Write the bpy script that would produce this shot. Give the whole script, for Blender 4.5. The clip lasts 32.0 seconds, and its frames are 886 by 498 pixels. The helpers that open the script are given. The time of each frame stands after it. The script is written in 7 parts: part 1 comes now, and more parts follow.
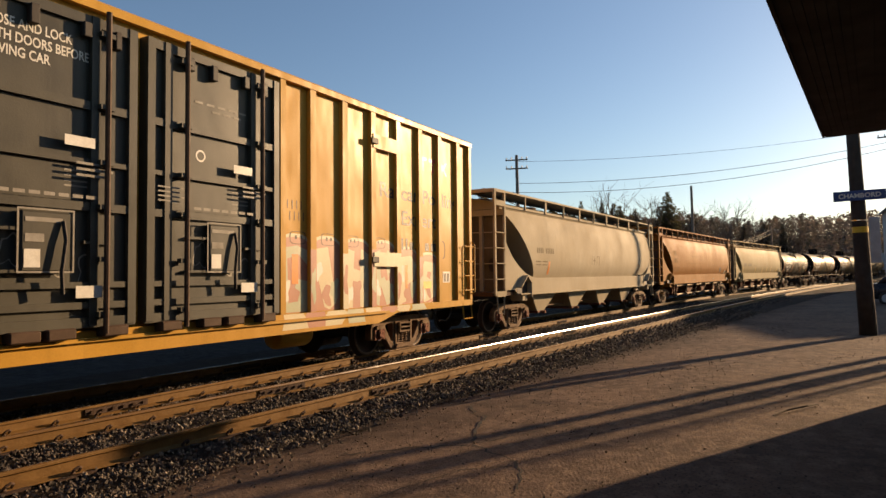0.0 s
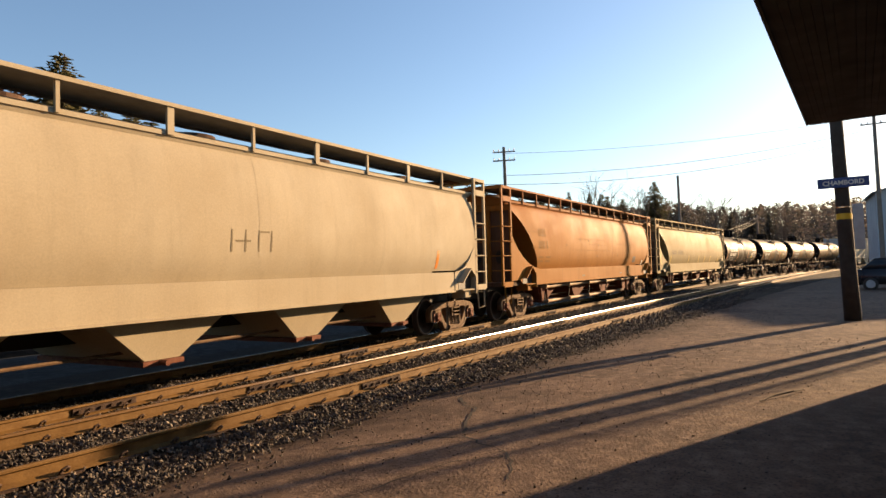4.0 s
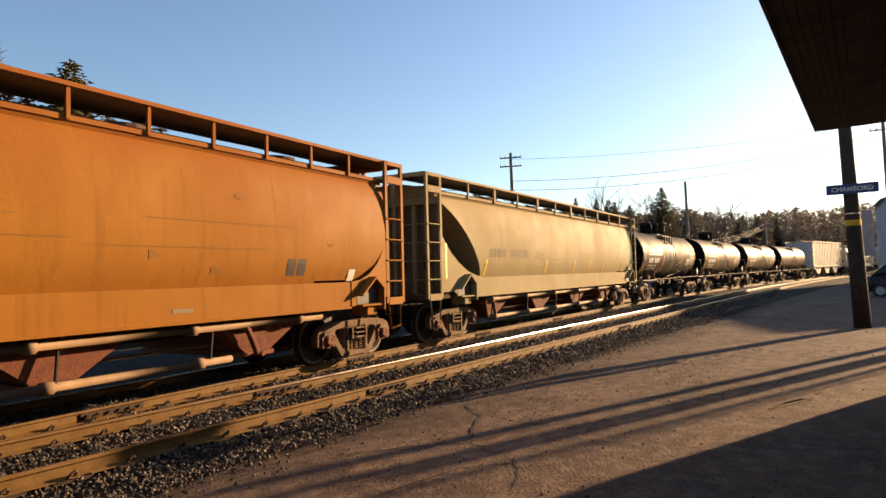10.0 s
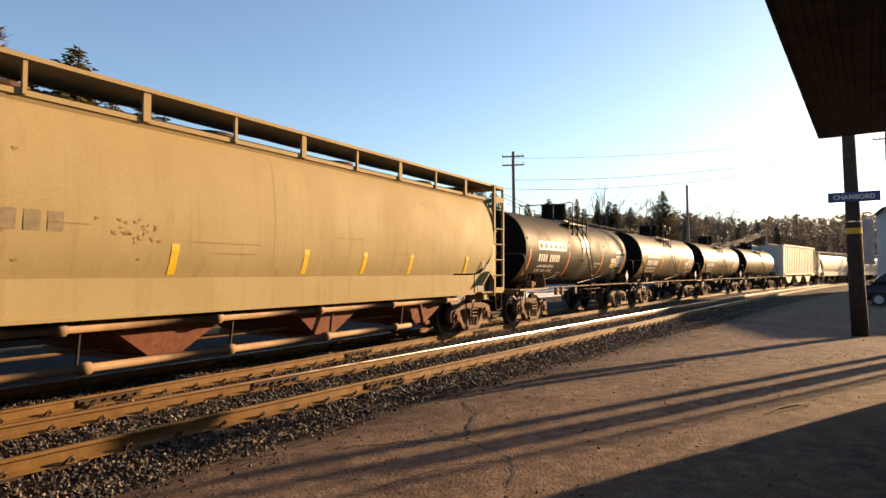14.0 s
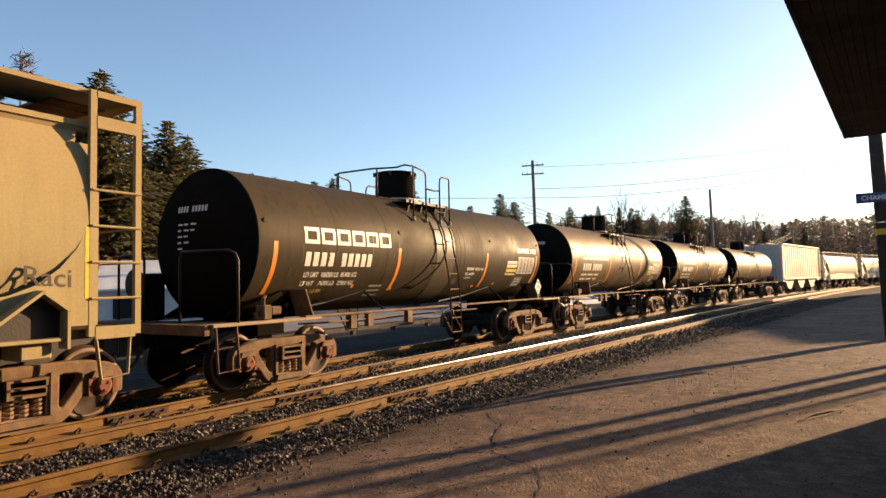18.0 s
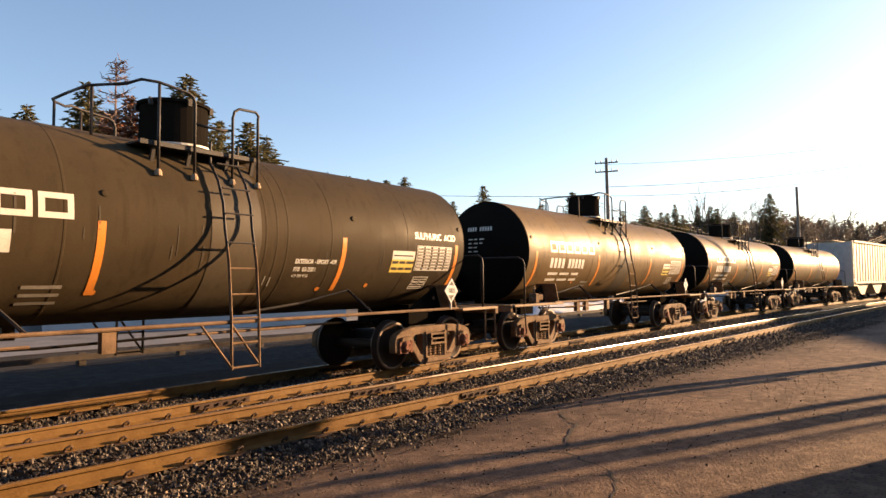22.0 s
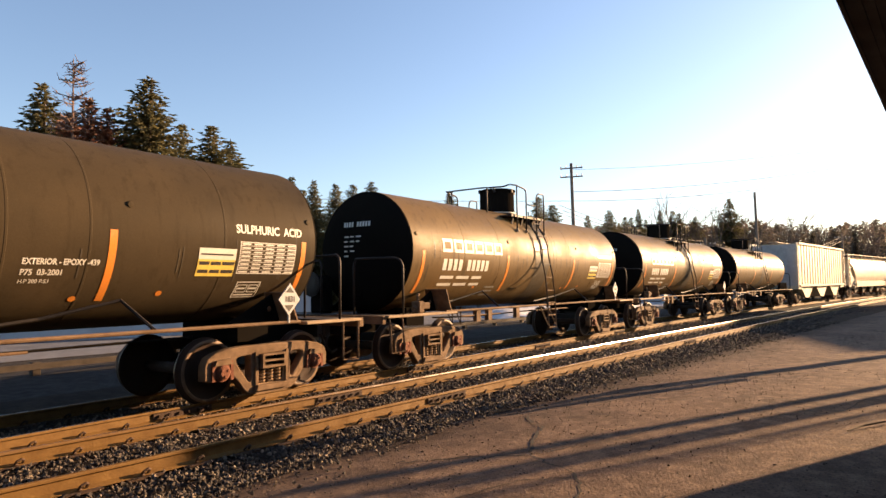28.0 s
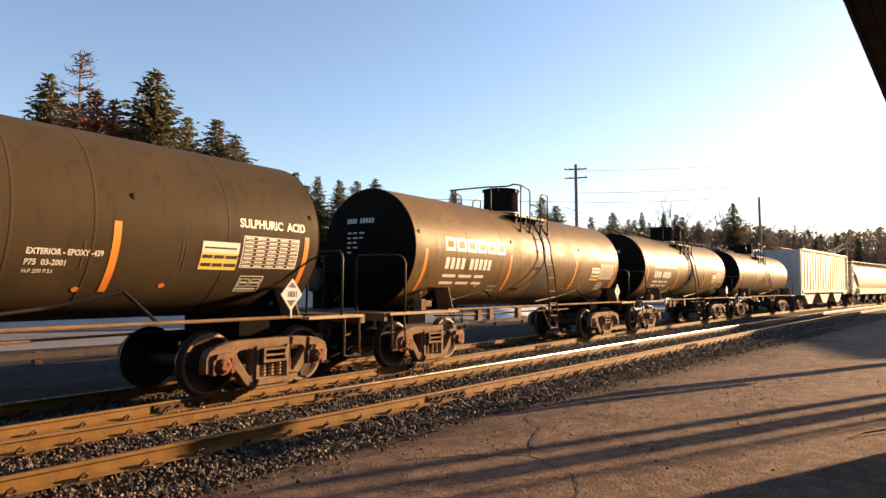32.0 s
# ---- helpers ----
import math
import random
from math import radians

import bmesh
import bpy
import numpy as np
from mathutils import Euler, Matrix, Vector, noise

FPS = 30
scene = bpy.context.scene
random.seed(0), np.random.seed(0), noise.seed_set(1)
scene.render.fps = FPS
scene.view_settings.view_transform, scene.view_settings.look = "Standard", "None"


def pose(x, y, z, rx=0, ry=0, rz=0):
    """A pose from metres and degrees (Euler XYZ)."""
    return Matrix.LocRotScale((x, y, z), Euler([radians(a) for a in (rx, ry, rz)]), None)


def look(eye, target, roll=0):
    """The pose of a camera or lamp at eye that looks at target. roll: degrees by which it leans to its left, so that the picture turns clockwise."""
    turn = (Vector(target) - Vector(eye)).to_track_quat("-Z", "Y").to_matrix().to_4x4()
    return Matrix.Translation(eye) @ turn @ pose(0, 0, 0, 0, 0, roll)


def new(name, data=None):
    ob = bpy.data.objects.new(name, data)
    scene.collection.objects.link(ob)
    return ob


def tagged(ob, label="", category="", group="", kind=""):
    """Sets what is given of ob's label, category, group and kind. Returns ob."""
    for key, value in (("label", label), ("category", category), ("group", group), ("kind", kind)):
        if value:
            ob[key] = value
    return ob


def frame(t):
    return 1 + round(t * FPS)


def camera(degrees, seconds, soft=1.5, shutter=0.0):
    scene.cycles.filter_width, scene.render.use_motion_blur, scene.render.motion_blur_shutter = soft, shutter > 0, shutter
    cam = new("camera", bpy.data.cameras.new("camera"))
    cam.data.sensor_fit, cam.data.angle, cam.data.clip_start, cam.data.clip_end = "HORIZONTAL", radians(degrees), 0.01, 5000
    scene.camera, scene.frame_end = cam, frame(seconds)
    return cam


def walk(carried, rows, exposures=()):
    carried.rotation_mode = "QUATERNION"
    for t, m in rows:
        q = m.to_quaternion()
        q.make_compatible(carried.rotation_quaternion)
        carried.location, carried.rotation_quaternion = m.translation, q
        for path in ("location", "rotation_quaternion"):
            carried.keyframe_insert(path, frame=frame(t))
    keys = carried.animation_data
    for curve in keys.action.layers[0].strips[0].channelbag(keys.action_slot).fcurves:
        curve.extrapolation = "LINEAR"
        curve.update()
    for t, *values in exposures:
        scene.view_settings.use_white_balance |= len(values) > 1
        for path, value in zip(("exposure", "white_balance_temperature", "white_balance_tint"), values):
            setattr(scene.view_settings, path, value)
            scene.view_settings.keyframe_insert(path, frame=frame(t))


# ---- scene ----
# ---- the camera: hand-held, standing on the platform ----
# seconds, x, y, z, heading, pitch, roll
VIEW = [
    (0.0, 0.004, -0.012, 1.531, -60.409, 2.814, -1.409),
    (0.5, 0.004, -0.017, 1.527, -60.516, 2.659, -2.152),
    (1.0, 0.002, -0.022, 1.526, -60.757, 2.605, -2.120),
    (1.5, 0.009, -0.019, 1.525, -61.083, 2.525, -2.202),
    (2.0, 0.012, -0.018, 1.528, -61.309, 2.350, -2.168),
    (2.5, 0.006, -0.026, 1.526, -61.296, 2.144, -2.472),
    (3.0, 0.014, -0.019, 1.522, -61.380, 2.165, -2.396),
    (3.5, 0.015, -0.018, 1.525, -61.372, 2.143, -2.261),
    (5.5, 0.032, -0.016, 1.520, -61.367, 2.326, -2.802),
    (6.0, 0.030, -0.010, 1.520, -61.258, 2.351, -2.471),
    (6.5, 0.032, -0.018, 1.524, -60.867, 2.434, -2.602),
    (7.0, 0.022, -0.016, 1.524, -60.563, 2.464, -2.465),
    (7.5, 0.013, -0.020, 1.528, -60.523, 2.625, -2.499),
    (8.0, 0.006, -0.020, 1.526, -60.518, 2.684, -2.579),
    (8.5, 0.016, -0.020, 1.526, -60.583, 2.797, -2.536),
    (9.0, 0.020, -0.016, 1.526, -60.690, 2.855, -2.174),
    (9.5, 0.020, -0.018, 1.529, -60.618, 2.778, -2.224),
    (10.0, 0.014, -0.017, 1.530, -60.805, 2.686, -2.215),
    (10.5, 0.017, -0.013, 1.527, -60.875, 2.588, -1.991),
    (11.0, 0.011, -0.013, 1.522, -60.840, 2.771, -1.688),
    (11.5, 0.010, -0.018, 1.523, -60.743, 2.829, -1.657),
    (12.0, 0.018, -0.014, 1.525, -60.676, 2.836, -1.570),
    (12.5, 0.014, -0.014, 1.524, -60.685, 2.855, -1.483),
    (13.0, 0.007, -0.014, 1.523, -60.666, 2.809, -1.605),
    (13.5, 0.016, -0.010, 1.521, -60.759, 2.780, -1.351),
    (14.0, -0.005, -0.007, 1.526, -60.825, 2.411, -0.630),
    (14.5, 0.004, -0.002, 1.531, -61.288, 2.394, -0.537),
    (15.0, 0.012, -0.011, 1.525, -61.521, 2.530, -0.983),
    (15.5, 0.019, -0.008, 1.522, -61.551, 2.737, -0.898),
    (17.5, 0.011, -0.001, 1.519, -59.712, 3.474, -1.595),
    (18.0, 0.010, -0.006, 1.527, -58.942, 3.427, -1.872),
    (18.5, 0.003, -0.000, 1.524, -58.599, 3.520, -1.500),
    (19.0, -0.002, 0.014, 1.536, -56.340, 4.751, -0.494),
    (19.5, -0.019, 0.031, 1.525, -52.622, 5.013, -0.101),
    (20.0, -0.029, 0.031, 1.524, -50.992, 4.727, -0.309),
    (20.5, -0.051, 0.024, 1.515, -50.415, 4.285, -0.398),
    (21.0, -0.033, 0.030, 1.512, -50.849, 3.872, -0.668),
    (21.5, -0.027, 0.018, 1.525, -51.765, 3.464, -0.740),
    (22.0, -0.033, 0.010, 1.523, -52.742, 3.436, -1.075),
    (22.5, -0.007, 0.017, 1.522, -52.965, 3.433, -1.138),
    (23.0, -0.022, 0.017, 1.528, -53.217, 3.459, -1.190),
    (23.5, -0.023, 0.006, 1.533, -53.765, 3.537, -0.939),
    (24.0, -0.022, 0.002, 1.528, -54.845, 3.851, -0.893),
    (24.5, -0.015, 0.004, 1.522, -55.424, 3.986, -0.884),
    (25.0, -0.013, 0.002, 1.531, -55.569, 3.779, -0.965),
    (25.5, -0.003, 0.008, 1.516, -55.954, 4.111, -1.118),
    (27.5, -0.013, -0.001, 1.512, -55.920, 3.910, -1.246),
    (28.0, -0.007, 0.001, 1.518, -55.657, 3.799, -1.433),
    (28.5, -0.000, 0.009, 1.520, -55.363, 3.773, -1.061),
    (29.0, -0.003, 0.002, 1.514, -55.355, 3.861, -1.161),
    (29.5, 0.001, 0.006, 1.518, -55.169, 3.786, -0.975),
    (30.0, 0.005, 0.007, 1.515, -55.016, 3.731, -1.001),
    (30.5, -0.001, 0.015, 1.526, -54.804, 3.643, -1.055),
    (31.0, -0.023, 0.003, 1.524, -54.770, 3.738, -0.652),
    (31.5, -0.026, 0.004, 1.522, -55.069, 3.873, -0.413),
    (32.0, -0.012, 0.004, 1.517, -55.421, 3.662, -0.202),
]
cam = camera(68.821, 32.0)
walk(cam, [(t, pose(x, y, z, 90 + p, 0, h) @ pose(0, 0, 0, 0, 0, r)) for t, x, y, z, h, p, r in VIEW],
     exposures=[(t, e + 0.36, 6580 if t < 10 else 6690 if t < 19 else 7020, 13 if t < 19 else 19) for t, e in ((0, 0.68), (1, 0.85), (2, 1.2), (3.5, 1.27), (6, 1.27), (10, 1.3), (14, 1.38), (18, 1.42), (19, 1.5), (22, 1.6), (32, 1.6))])

# ---- light: a low sun down the line, clear sky ----
SUN_AZ, SUN_EL = -26.0, 12.8
world = bpy.data.worlds.new("sky")
scene.world = world
world.use_nodes = True
wn = world.node_tree.nodes
sky = wn.new("ShaderNodeTexSky")
sky.sky_type = "NISHITA"
sky.sun_disc = False
sky.sun_elevation = radians(SUN_EL)
sky.sun_rotation = radians(90 - SUN_AZ)
sky.air_density, sky.dust_density, sky.ozone_density = 1.0, 0.55, 2.3
wn["Background"].inputs["Strength"].default_value = 0.071
world.node_tree.links.new(sky.outputs[0], wn["Background"].inputs[0])
sun = new("sun", bpy.data.lights.new("sun", "SUN"))
sun.data.energy, sun.data.angle, sun.data.color = 5.0, radians(0.5), (1.0, 0.675, 0.365)
sun.matrix_world = look((0, 0, 0), (-math.cos(radians(SUN_EL)) * math.cos(radians(SUN_AZ)),
                                    -math.cos(radians(SUN_EL)) * math.sin(radians(SUN_AZ)), -math.sin(radians(SUN_EL))))



# ---- materials ----
def mat(name, col, rough=0.6, metal=0.0, dark=0.6, scale=1.2, grain=40.0, bump=0.15, streak=0.0, dirt=None, spread=0.45, spec=0.3, dent=0.0, top=None, thin=0.0, tint=None, coat=0.0, chalk=0.0):
    """Painted or raw surface: base colour, larger stains towards dirt, fine grain, optional run marks down the surface."""
    col = tuple(c * 0.8 for c in col)  # weathered: a fifth darker than fresh paint
    dirt = dirt and tuple(c * 0.8 for c in dirt)
    m = bpy.data.materials.new(name)
    m.use_nodes = True
    nt = m.node_tree
    n, l = nt.nodes, nt.links
    b = n["Principled BSDF"]
    b.inputs["Metallic"].default_value = metal
    b.inputs["Specular IOR Level"].default_value = spec
    co = n.new("ShaderNodeTexCoord")
    dirt = dirt or tuple(c * dark for c in col)

    def noi(sc, det, vec=None, rg=0.6):
        t = n.new("ShaderNodeTexNoise")
        t.inputs["Scale"].default_value, t.inputs["Detail"].default_value, t.inputs["Roughness"].default_value = sc, det, rg
        l.new(vec or co.outputs["Object"], t.inputs["Vector"])
        return t.outputs["Fac"]

    def ramp(f, a, c):
        r = n.new("ShaderNodeMapRange")
        r.inputs["From Min"].default_value, r.inputs["From Max"].default_value = a, c
        l.new(f, r.inputs["Value"])
        return r.outputs["Result"]

    def mix(f, a, c, kind="MIX"):
        x = n.new("ShaderNodeMix")
        x.data_type, x.blend_type = "RGBA", kind
        for s, v in ((0, f), (6, a), (7, c)):
            if isinstance(v, (float, int)):
                x.inputs[s].default_value = v
            elif isinstance(v, tuple):
                x.inputs[s].default_value = (*v, 1)
            else:
                l.new(v, x.inputs[s])
        return x.outputs[2]

    big = ramp(noi(scale, 5), 0.5 - spread / 2, 0.5 + spread / 2)
    c = mix(big, tuple(col), tuple(dirt))
    if streak:
        mp = n.new("ShaderNodeMapping")
        mp.inputs["Scale"].default_value = (7, 7, 0.35)
        l.new(co.outputs["Object"], mp.inputs["Vector"])
        s = ramp(noi(1.0, 6, mp.outputs[0]), 0.52, 0.72)
        sc = n.new("ShaderNodeMath")
        sc.operation = "MULTIPLY"
        sc.inputs[1].default_value = streak
        l.new(s, sc.inputs[0])
        c = mix(sc.outputs[0], c, tuple(x * 0.4 for x in dirt))
    if top:
        # rust that creeps down from the roof in uneven tongues
        sp = n.new("ShaderNodeSeparateXYZ")
        l.new(co.outputs["Object"], sp.inputs[0])
        hi = n.new("ShaderNodeMath")
        hi.operation = "MULTIPLY_ADD"
        hi.inputs[1].default_value = 2.6
        l.new(noi(0.8, 6), hi.inputs[0])
        l.new(sp.outputs["Z"], hi.inputs[2])
        c = mix(ramp(hi.outputs[0], 3.7, 5.1), c, tuple(x * 0.8 for x in top))
    fine = noi(grain, 4)
    c = mix(0.35, c, mix(ramp(fine, 0.3, 0.7), tuple(x * 0.75 for x in col), tuple(min(1, x * 1.15) for x in col)), "MIX")
    l.new(c, b.inputs["Base Color"])
    rr = n.new("ShaderNodeMapRange")
    rr.inputs["To Min"].default_value, rr.inputs["To Max"].default_value = max(0.05, rough - 0.1), min(1, rough + 0.12)
    l.new(big, rr.inputs["Value"])
    l.new(rr.outputs[0], b.inputs["Roughness"])
    if bump:
        bp = n.new("ShaderNodeBump")
        bp.inputs["Strength"].default_value, bp.inputs["Distance"].default_value = bump, 0.02
        l.new(fine, bp.inputs["Height"])
        if dent:
            # sheet metal that has been pushed in and out
            mp = n.new("ShaderNodeMapping")
            mp.inputs["Scale"].default_value = (1.1, 1.1, 0.55)
            l.new(co.outputs["Object"], mp.inputs["Vector"])
            b2 = n.new("ShaderNodeBump")
            b2.inputs["Strength"].default_value, b2.inputs["Distance"].default_value = 1.0, dent
            l.new(noi(1.0, 2, mp.outputs[0]), b2.inputs["Height"])
            l.new(b2.outputs[0], bp.inputs["Normal"])
        l.new(bp.outputs[0], b.inputs["Normal"])
    b.inputs["Diffuse Roughness"].default_value = chalk
    if tint:
        b.inputs["Specular Tint"].default_value = (*tint, 1)
    if coat:
        b.inputs["Coat Weight"].default_value, b.inputs["Coat Roughness"].default_value = coat, 0.2
    if thin:
        # needles and twigs let light through
        tr = n.new("ShaderNodeBsdfTranslucent")
        l.new(c, tr.inputs["Color"])
        mx = n.new("ShaderNodeMixShader")
        mx.inputs[0].default_value = thin
        l.new(b.outputs[0], mx.inputs[1])
        l.new(tr.outputs[0], mx.inputs[2])
        l.new(mx.outputs[0], n["Material Output"].inputs["Surface"])
    return m


M = {}
M["tan"] = mat("tan_paint", (0.430, 0.372, 0.268), 0.75, spec=0.08, dent=0.02, streak=0.2, dirt=(0.345, 0.278, 0.182), scale=0.6, bump=0.05)
# tan for the end walls: soot streaks, plus their shade put into the colour
M["soot_shade"] = mat("sooty_tan_paint", (0.17, 0.135, 0.092), 0.8, streak=0.7, dirt=(0.055, 0.042, 0.030), scale=1.1, spec=0.05)
M["tan2"] = mat("weathered_tan_paint", (0.340, 0.282, 0.150), 0.68, spec=0.05, dent=0.02, streak=0.35, top=(0.30, 0.205, 0.098), dirt=(0.285, 0.205, 0.100), scale=0.5, bump=0.05)
M["orange"] = mat("rusty_orange_paint", (0.33, 0.140, 0.019), 0.66, spec=0.05, dent=0.02, streak=0.5, top=(0.23, 0.062, 0.018), dirt=(0.25, 0.100, 0.022), scale=0.45, bump=0.08)
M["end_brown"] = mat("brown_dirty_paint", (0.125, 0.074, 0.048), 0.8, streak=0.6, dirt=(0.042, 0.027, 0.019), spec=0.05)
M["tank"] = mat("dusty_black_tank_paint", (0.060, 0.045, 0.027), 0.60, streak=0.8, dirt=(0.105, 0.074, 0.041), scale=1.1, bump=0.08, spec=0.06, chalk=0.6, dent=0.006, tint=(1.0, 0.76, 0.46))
# dusty paint made lighter: sheen at a grazing view put into base colour
M["tank_sheen"] = mat("brown_dusty_tank_paint", (0.165, 0.105, 0.045), 0.52, streak=0.8, dirt=(0.235, 0.150, 0.066), scale=1.1, bump=0.08, spec=0.09, chalk=0.4, dent=0.006, tint=(1.0, 0.76, 0.46))
# black paint taken darker still: shade on the tank ends is in the colour
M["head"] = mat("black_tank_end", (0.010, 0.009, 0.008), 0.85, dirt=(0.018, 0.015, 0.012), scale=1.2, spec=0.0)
M["tank_dust"] = mat("worn_tank_strip", (0.090, 0.070, 0.046), 0.48, spec=0.12, streak=0.6, dirt=(0.055, 0.044, 0.030), scale=2.5, bump=0.05)
M["pink"] = mat("mauve_pink_spray_paint", (0.46, 0.235, 0.155), 0.4, dirt=(0.357, 0.136, 0.085), scale=2, bump=0.03)
M["cream_spray"] = mat("cream_spray_paint", (0.66, 0.56, 0.37), 0.4, dirt=(0.42, 0.40, 0.26), scale=1.6, bump=0.03)
M["mint"] = mat("pale_green_spray_paint", (0.400, 0.440, 0.304), 0.4, dirt=(0.496, 0.440, 0.304), scale=1.6, bump=0.03)
M["red"] = mat("red_paint", (0.5, 0.05, 0.03), 0.4, scale=3)
M["ink"] = mat("dark_lettering", (0.05, 0.035, 0.025), 0.5, scale=3)
M["faded"] = mat("faded_stencil", (0.19, 0.155, 0.10), 0.75, scale=7, spread=0.25, dirt=(0.29, 0.235, 0.15), spec=0.08)
M["greygreen"] = mat("grey_green_paint", (0.62, 0.54, 0.40), 0.5, streak=0.4, dirt=(0.47, 0.39, 0.28), scale=0.8, bump=0.05)
M["black"] = mat("black_steel", (0.02, 0.018, 0.017), 0.6, dirt=(0.045, 0.03, 0.02))
M["truck"] = mat("dusty_cast_steel", (0.235, 0.150, 0.088), 0.8, spec=0.12, dirt=(0.04, 0.024, 0.016), scale=5, bump=0.4)
M["rust"] = mat("red_rust", (0.20, 0.065, 0.03), 0.85, dirt=(0.08, 0.03, 0.02), scale=8, bump=0.4)
M["rim_dust"] = mat("dusty_wheel_rim", (0.20, 0.125, 0.072), 0.6, dirt=(0.09, 0.05, 0.03), scale=5, spec=0.3)
M["wheel"] = mat("wheel_steel", (0.035, 0.022, 0.016), 0.7, dirt=(0.06, 0.032, 0.02), scale=4, spec=0.15)
M["tread"] = mat("polished_tread", (0.15, 0.115, 0.09), 0.45, metal=1.0, bump=0.0)
M["yellow"] = mat("yellow_boxcar_paint", (0.52, 0.290, 0.045), 0.42, streak=0.25, dirt=(0.44, 0.235, 0.036), scale=0.5, bump=0.05, spec=0.10, dent=0.05)
M["door"] = mat("black_door_paint", (0.042, 0.040, 0.031), 0.46, streak=0.4, dirt=(0.082, 0.075, 0.054), scale=1.0, bump=0.08, spec=0.24, dent=0.015)
M["door_rod"] = mat("worn_door_rod", (0.105, 0.066, 0.044), 0.6, dirt=(0.03, 0.02, 0.014), scale=3, spec=0.1)
M["white"] = mat("white_paint", (0.72, 0.70, 0.64), 0.5, dirt=(0.5, 0.46, 0.38), scale=3)
M["faded_white"] = mat("faded_white_paint", (0.30, 0.28, 0.24), 0.6, dirt=(0.15, 0.13, 0.10), scale=8)
M["cream"] = mat("cream_hopper_paint", (0.648, 0.576, 0.450), 0.42, streak=0.2, dirt=(0.495, 0.405, 0.288), scale=0.6)
M["reflector"] = mat("orange_reflector", (0.75, 0.26, 0.04), 0.4, dirt=(0.6, 0.2, 0.04), scale=4)
M["yellow_tape"] = mat("yellow_reflector", (0.75, 0.48, 0.03), 0.4, scale=4)
M["placard"] = mat("yellow_placard", (0.8, 0.6, 0.12), 0.5, scale=4)
M["clip"] = mat("dark_rusty_iron", (0.065, 0.034, 0.020), 0.85, dirt=(0.03, 0.018, 0.012), scale=8, bump=0.4)
M["rail"] = mat("rail_side_rust", (0.200, 0.112, 0.034), 0.7, dirt=(0.110, 0.054, 0.017), scale=6, bump=0.25, spec=0.15)
M["railtop"] = mat("rail_head_steel", (0.62, 0.56, 0.50), 0.22, metal=1.0, dirt=(0.45, 0.38, 0.30), scale=3, bump=0.02)
M["siding_head"] = mat("brown_polished_rail_head", (0.20, 0.115, 0.045), 0.22, dirt=(0.13, 0.07, 0.03), scale=3, bump=0.02, spec=0.4)
M["pipe"] = mat("tan_dusty_pipe", (0.24, 0.155, 0.080), 0.75, dirt=(0.12, 0.065, 0.035), scale=3)
M["old_stencil"] = mat("worn_stencil", (0.21, 0.115, 0.04), 0.75, dirt=(0.29, 0.125, 0.022), scale=7, spec=0.05)
M["stain"] = mat("brown_rust_stain", (0.25, 0.150, 0.066), 0.8, dirt=(0.31, 0.215, 0.105), scale=9, spec=0.05)
M["step"] = mat("dusty_pale_step", (0.36, 0.26, 0.16), 0.8, dirt=(0.20, 0.13, 0.08), scale=4)
M["grating"] = mat("grey_grating", (0.20, 0.19, 0.18), 0.7, dirt=(0.12, 0.11, 0.10), scale=3, grain=60, bump=0.6)
M["wood"] = mat("creosote_wood", (0.05, 0.037, 0.027), 0.85, dirt=(0.025, 0.02, 0.016), scale=5, bump=0.5)
M["soffit"] = mat("brown_soffit_boards", (0.045, 0.036, 0.028), 0.8, dirt=(0.03, 0.025, 0.02), scale=2)
M["blue"] = mat("blue_sign_enamel", (0.035, 0.065, 0.20), 0.35, scale=4)
# dirty snow darkened and blued: the shade it lies in is painted in
M["grey_snow"] = mat("dirty_grey_snow", (0.17, 0.178, 0.20), 0.85, dirt=(0.09, 0.09, 0.092), scale=0.9, bump=0.6)
M["snow"] = mat("old_snow", (0.70, 0.71, 0.73), 0.8, dirt=(0.30, 0.29, 0.28), scale=0.8, bump=0.5)
M["bark"] = mat("bark", (0.10, 0.07, 0.05), 0.9, dirt=(0.05, 0.04, 0.03), scale=6)
M["needles"] = mat("conifer_needles", (0.180, 0.160, 0.078), 0.8, dirt=(0.105, 0.102, 0.050), scale=1.5, bump=0.0, thin=0.5)
# needles greyed for distance: air haze mixed into the colour
M["hazed_needles"] = mat("hazy_conifers", (0.150, 0.138, 0.110), 0.9, dirt=(0.105, 0.098, 0.080), scale=0.1, bump=0.0, thin=0.4)
M["dead"] = mat("brown_twigs", (0.36, 0.172, 0.105), 0.85, dirt=(0.24, 0.115, 0.072), scale=1.5, bump=0.0, thin=0.5)
M["station"] = mat("station_siding", (0.10, 0.082, 0.066), 0.8, scale=2)
M["grey_plate"] = mat("pale_grey_plate", (0.45, 0.46, 0.47), 0.6, scale=3)
M["pole"] = mat("grey_pole_wood", (0.26, 0.21, 0.17), 0.9, dirt=(0.15, 0.12, 0.10), scale=4)


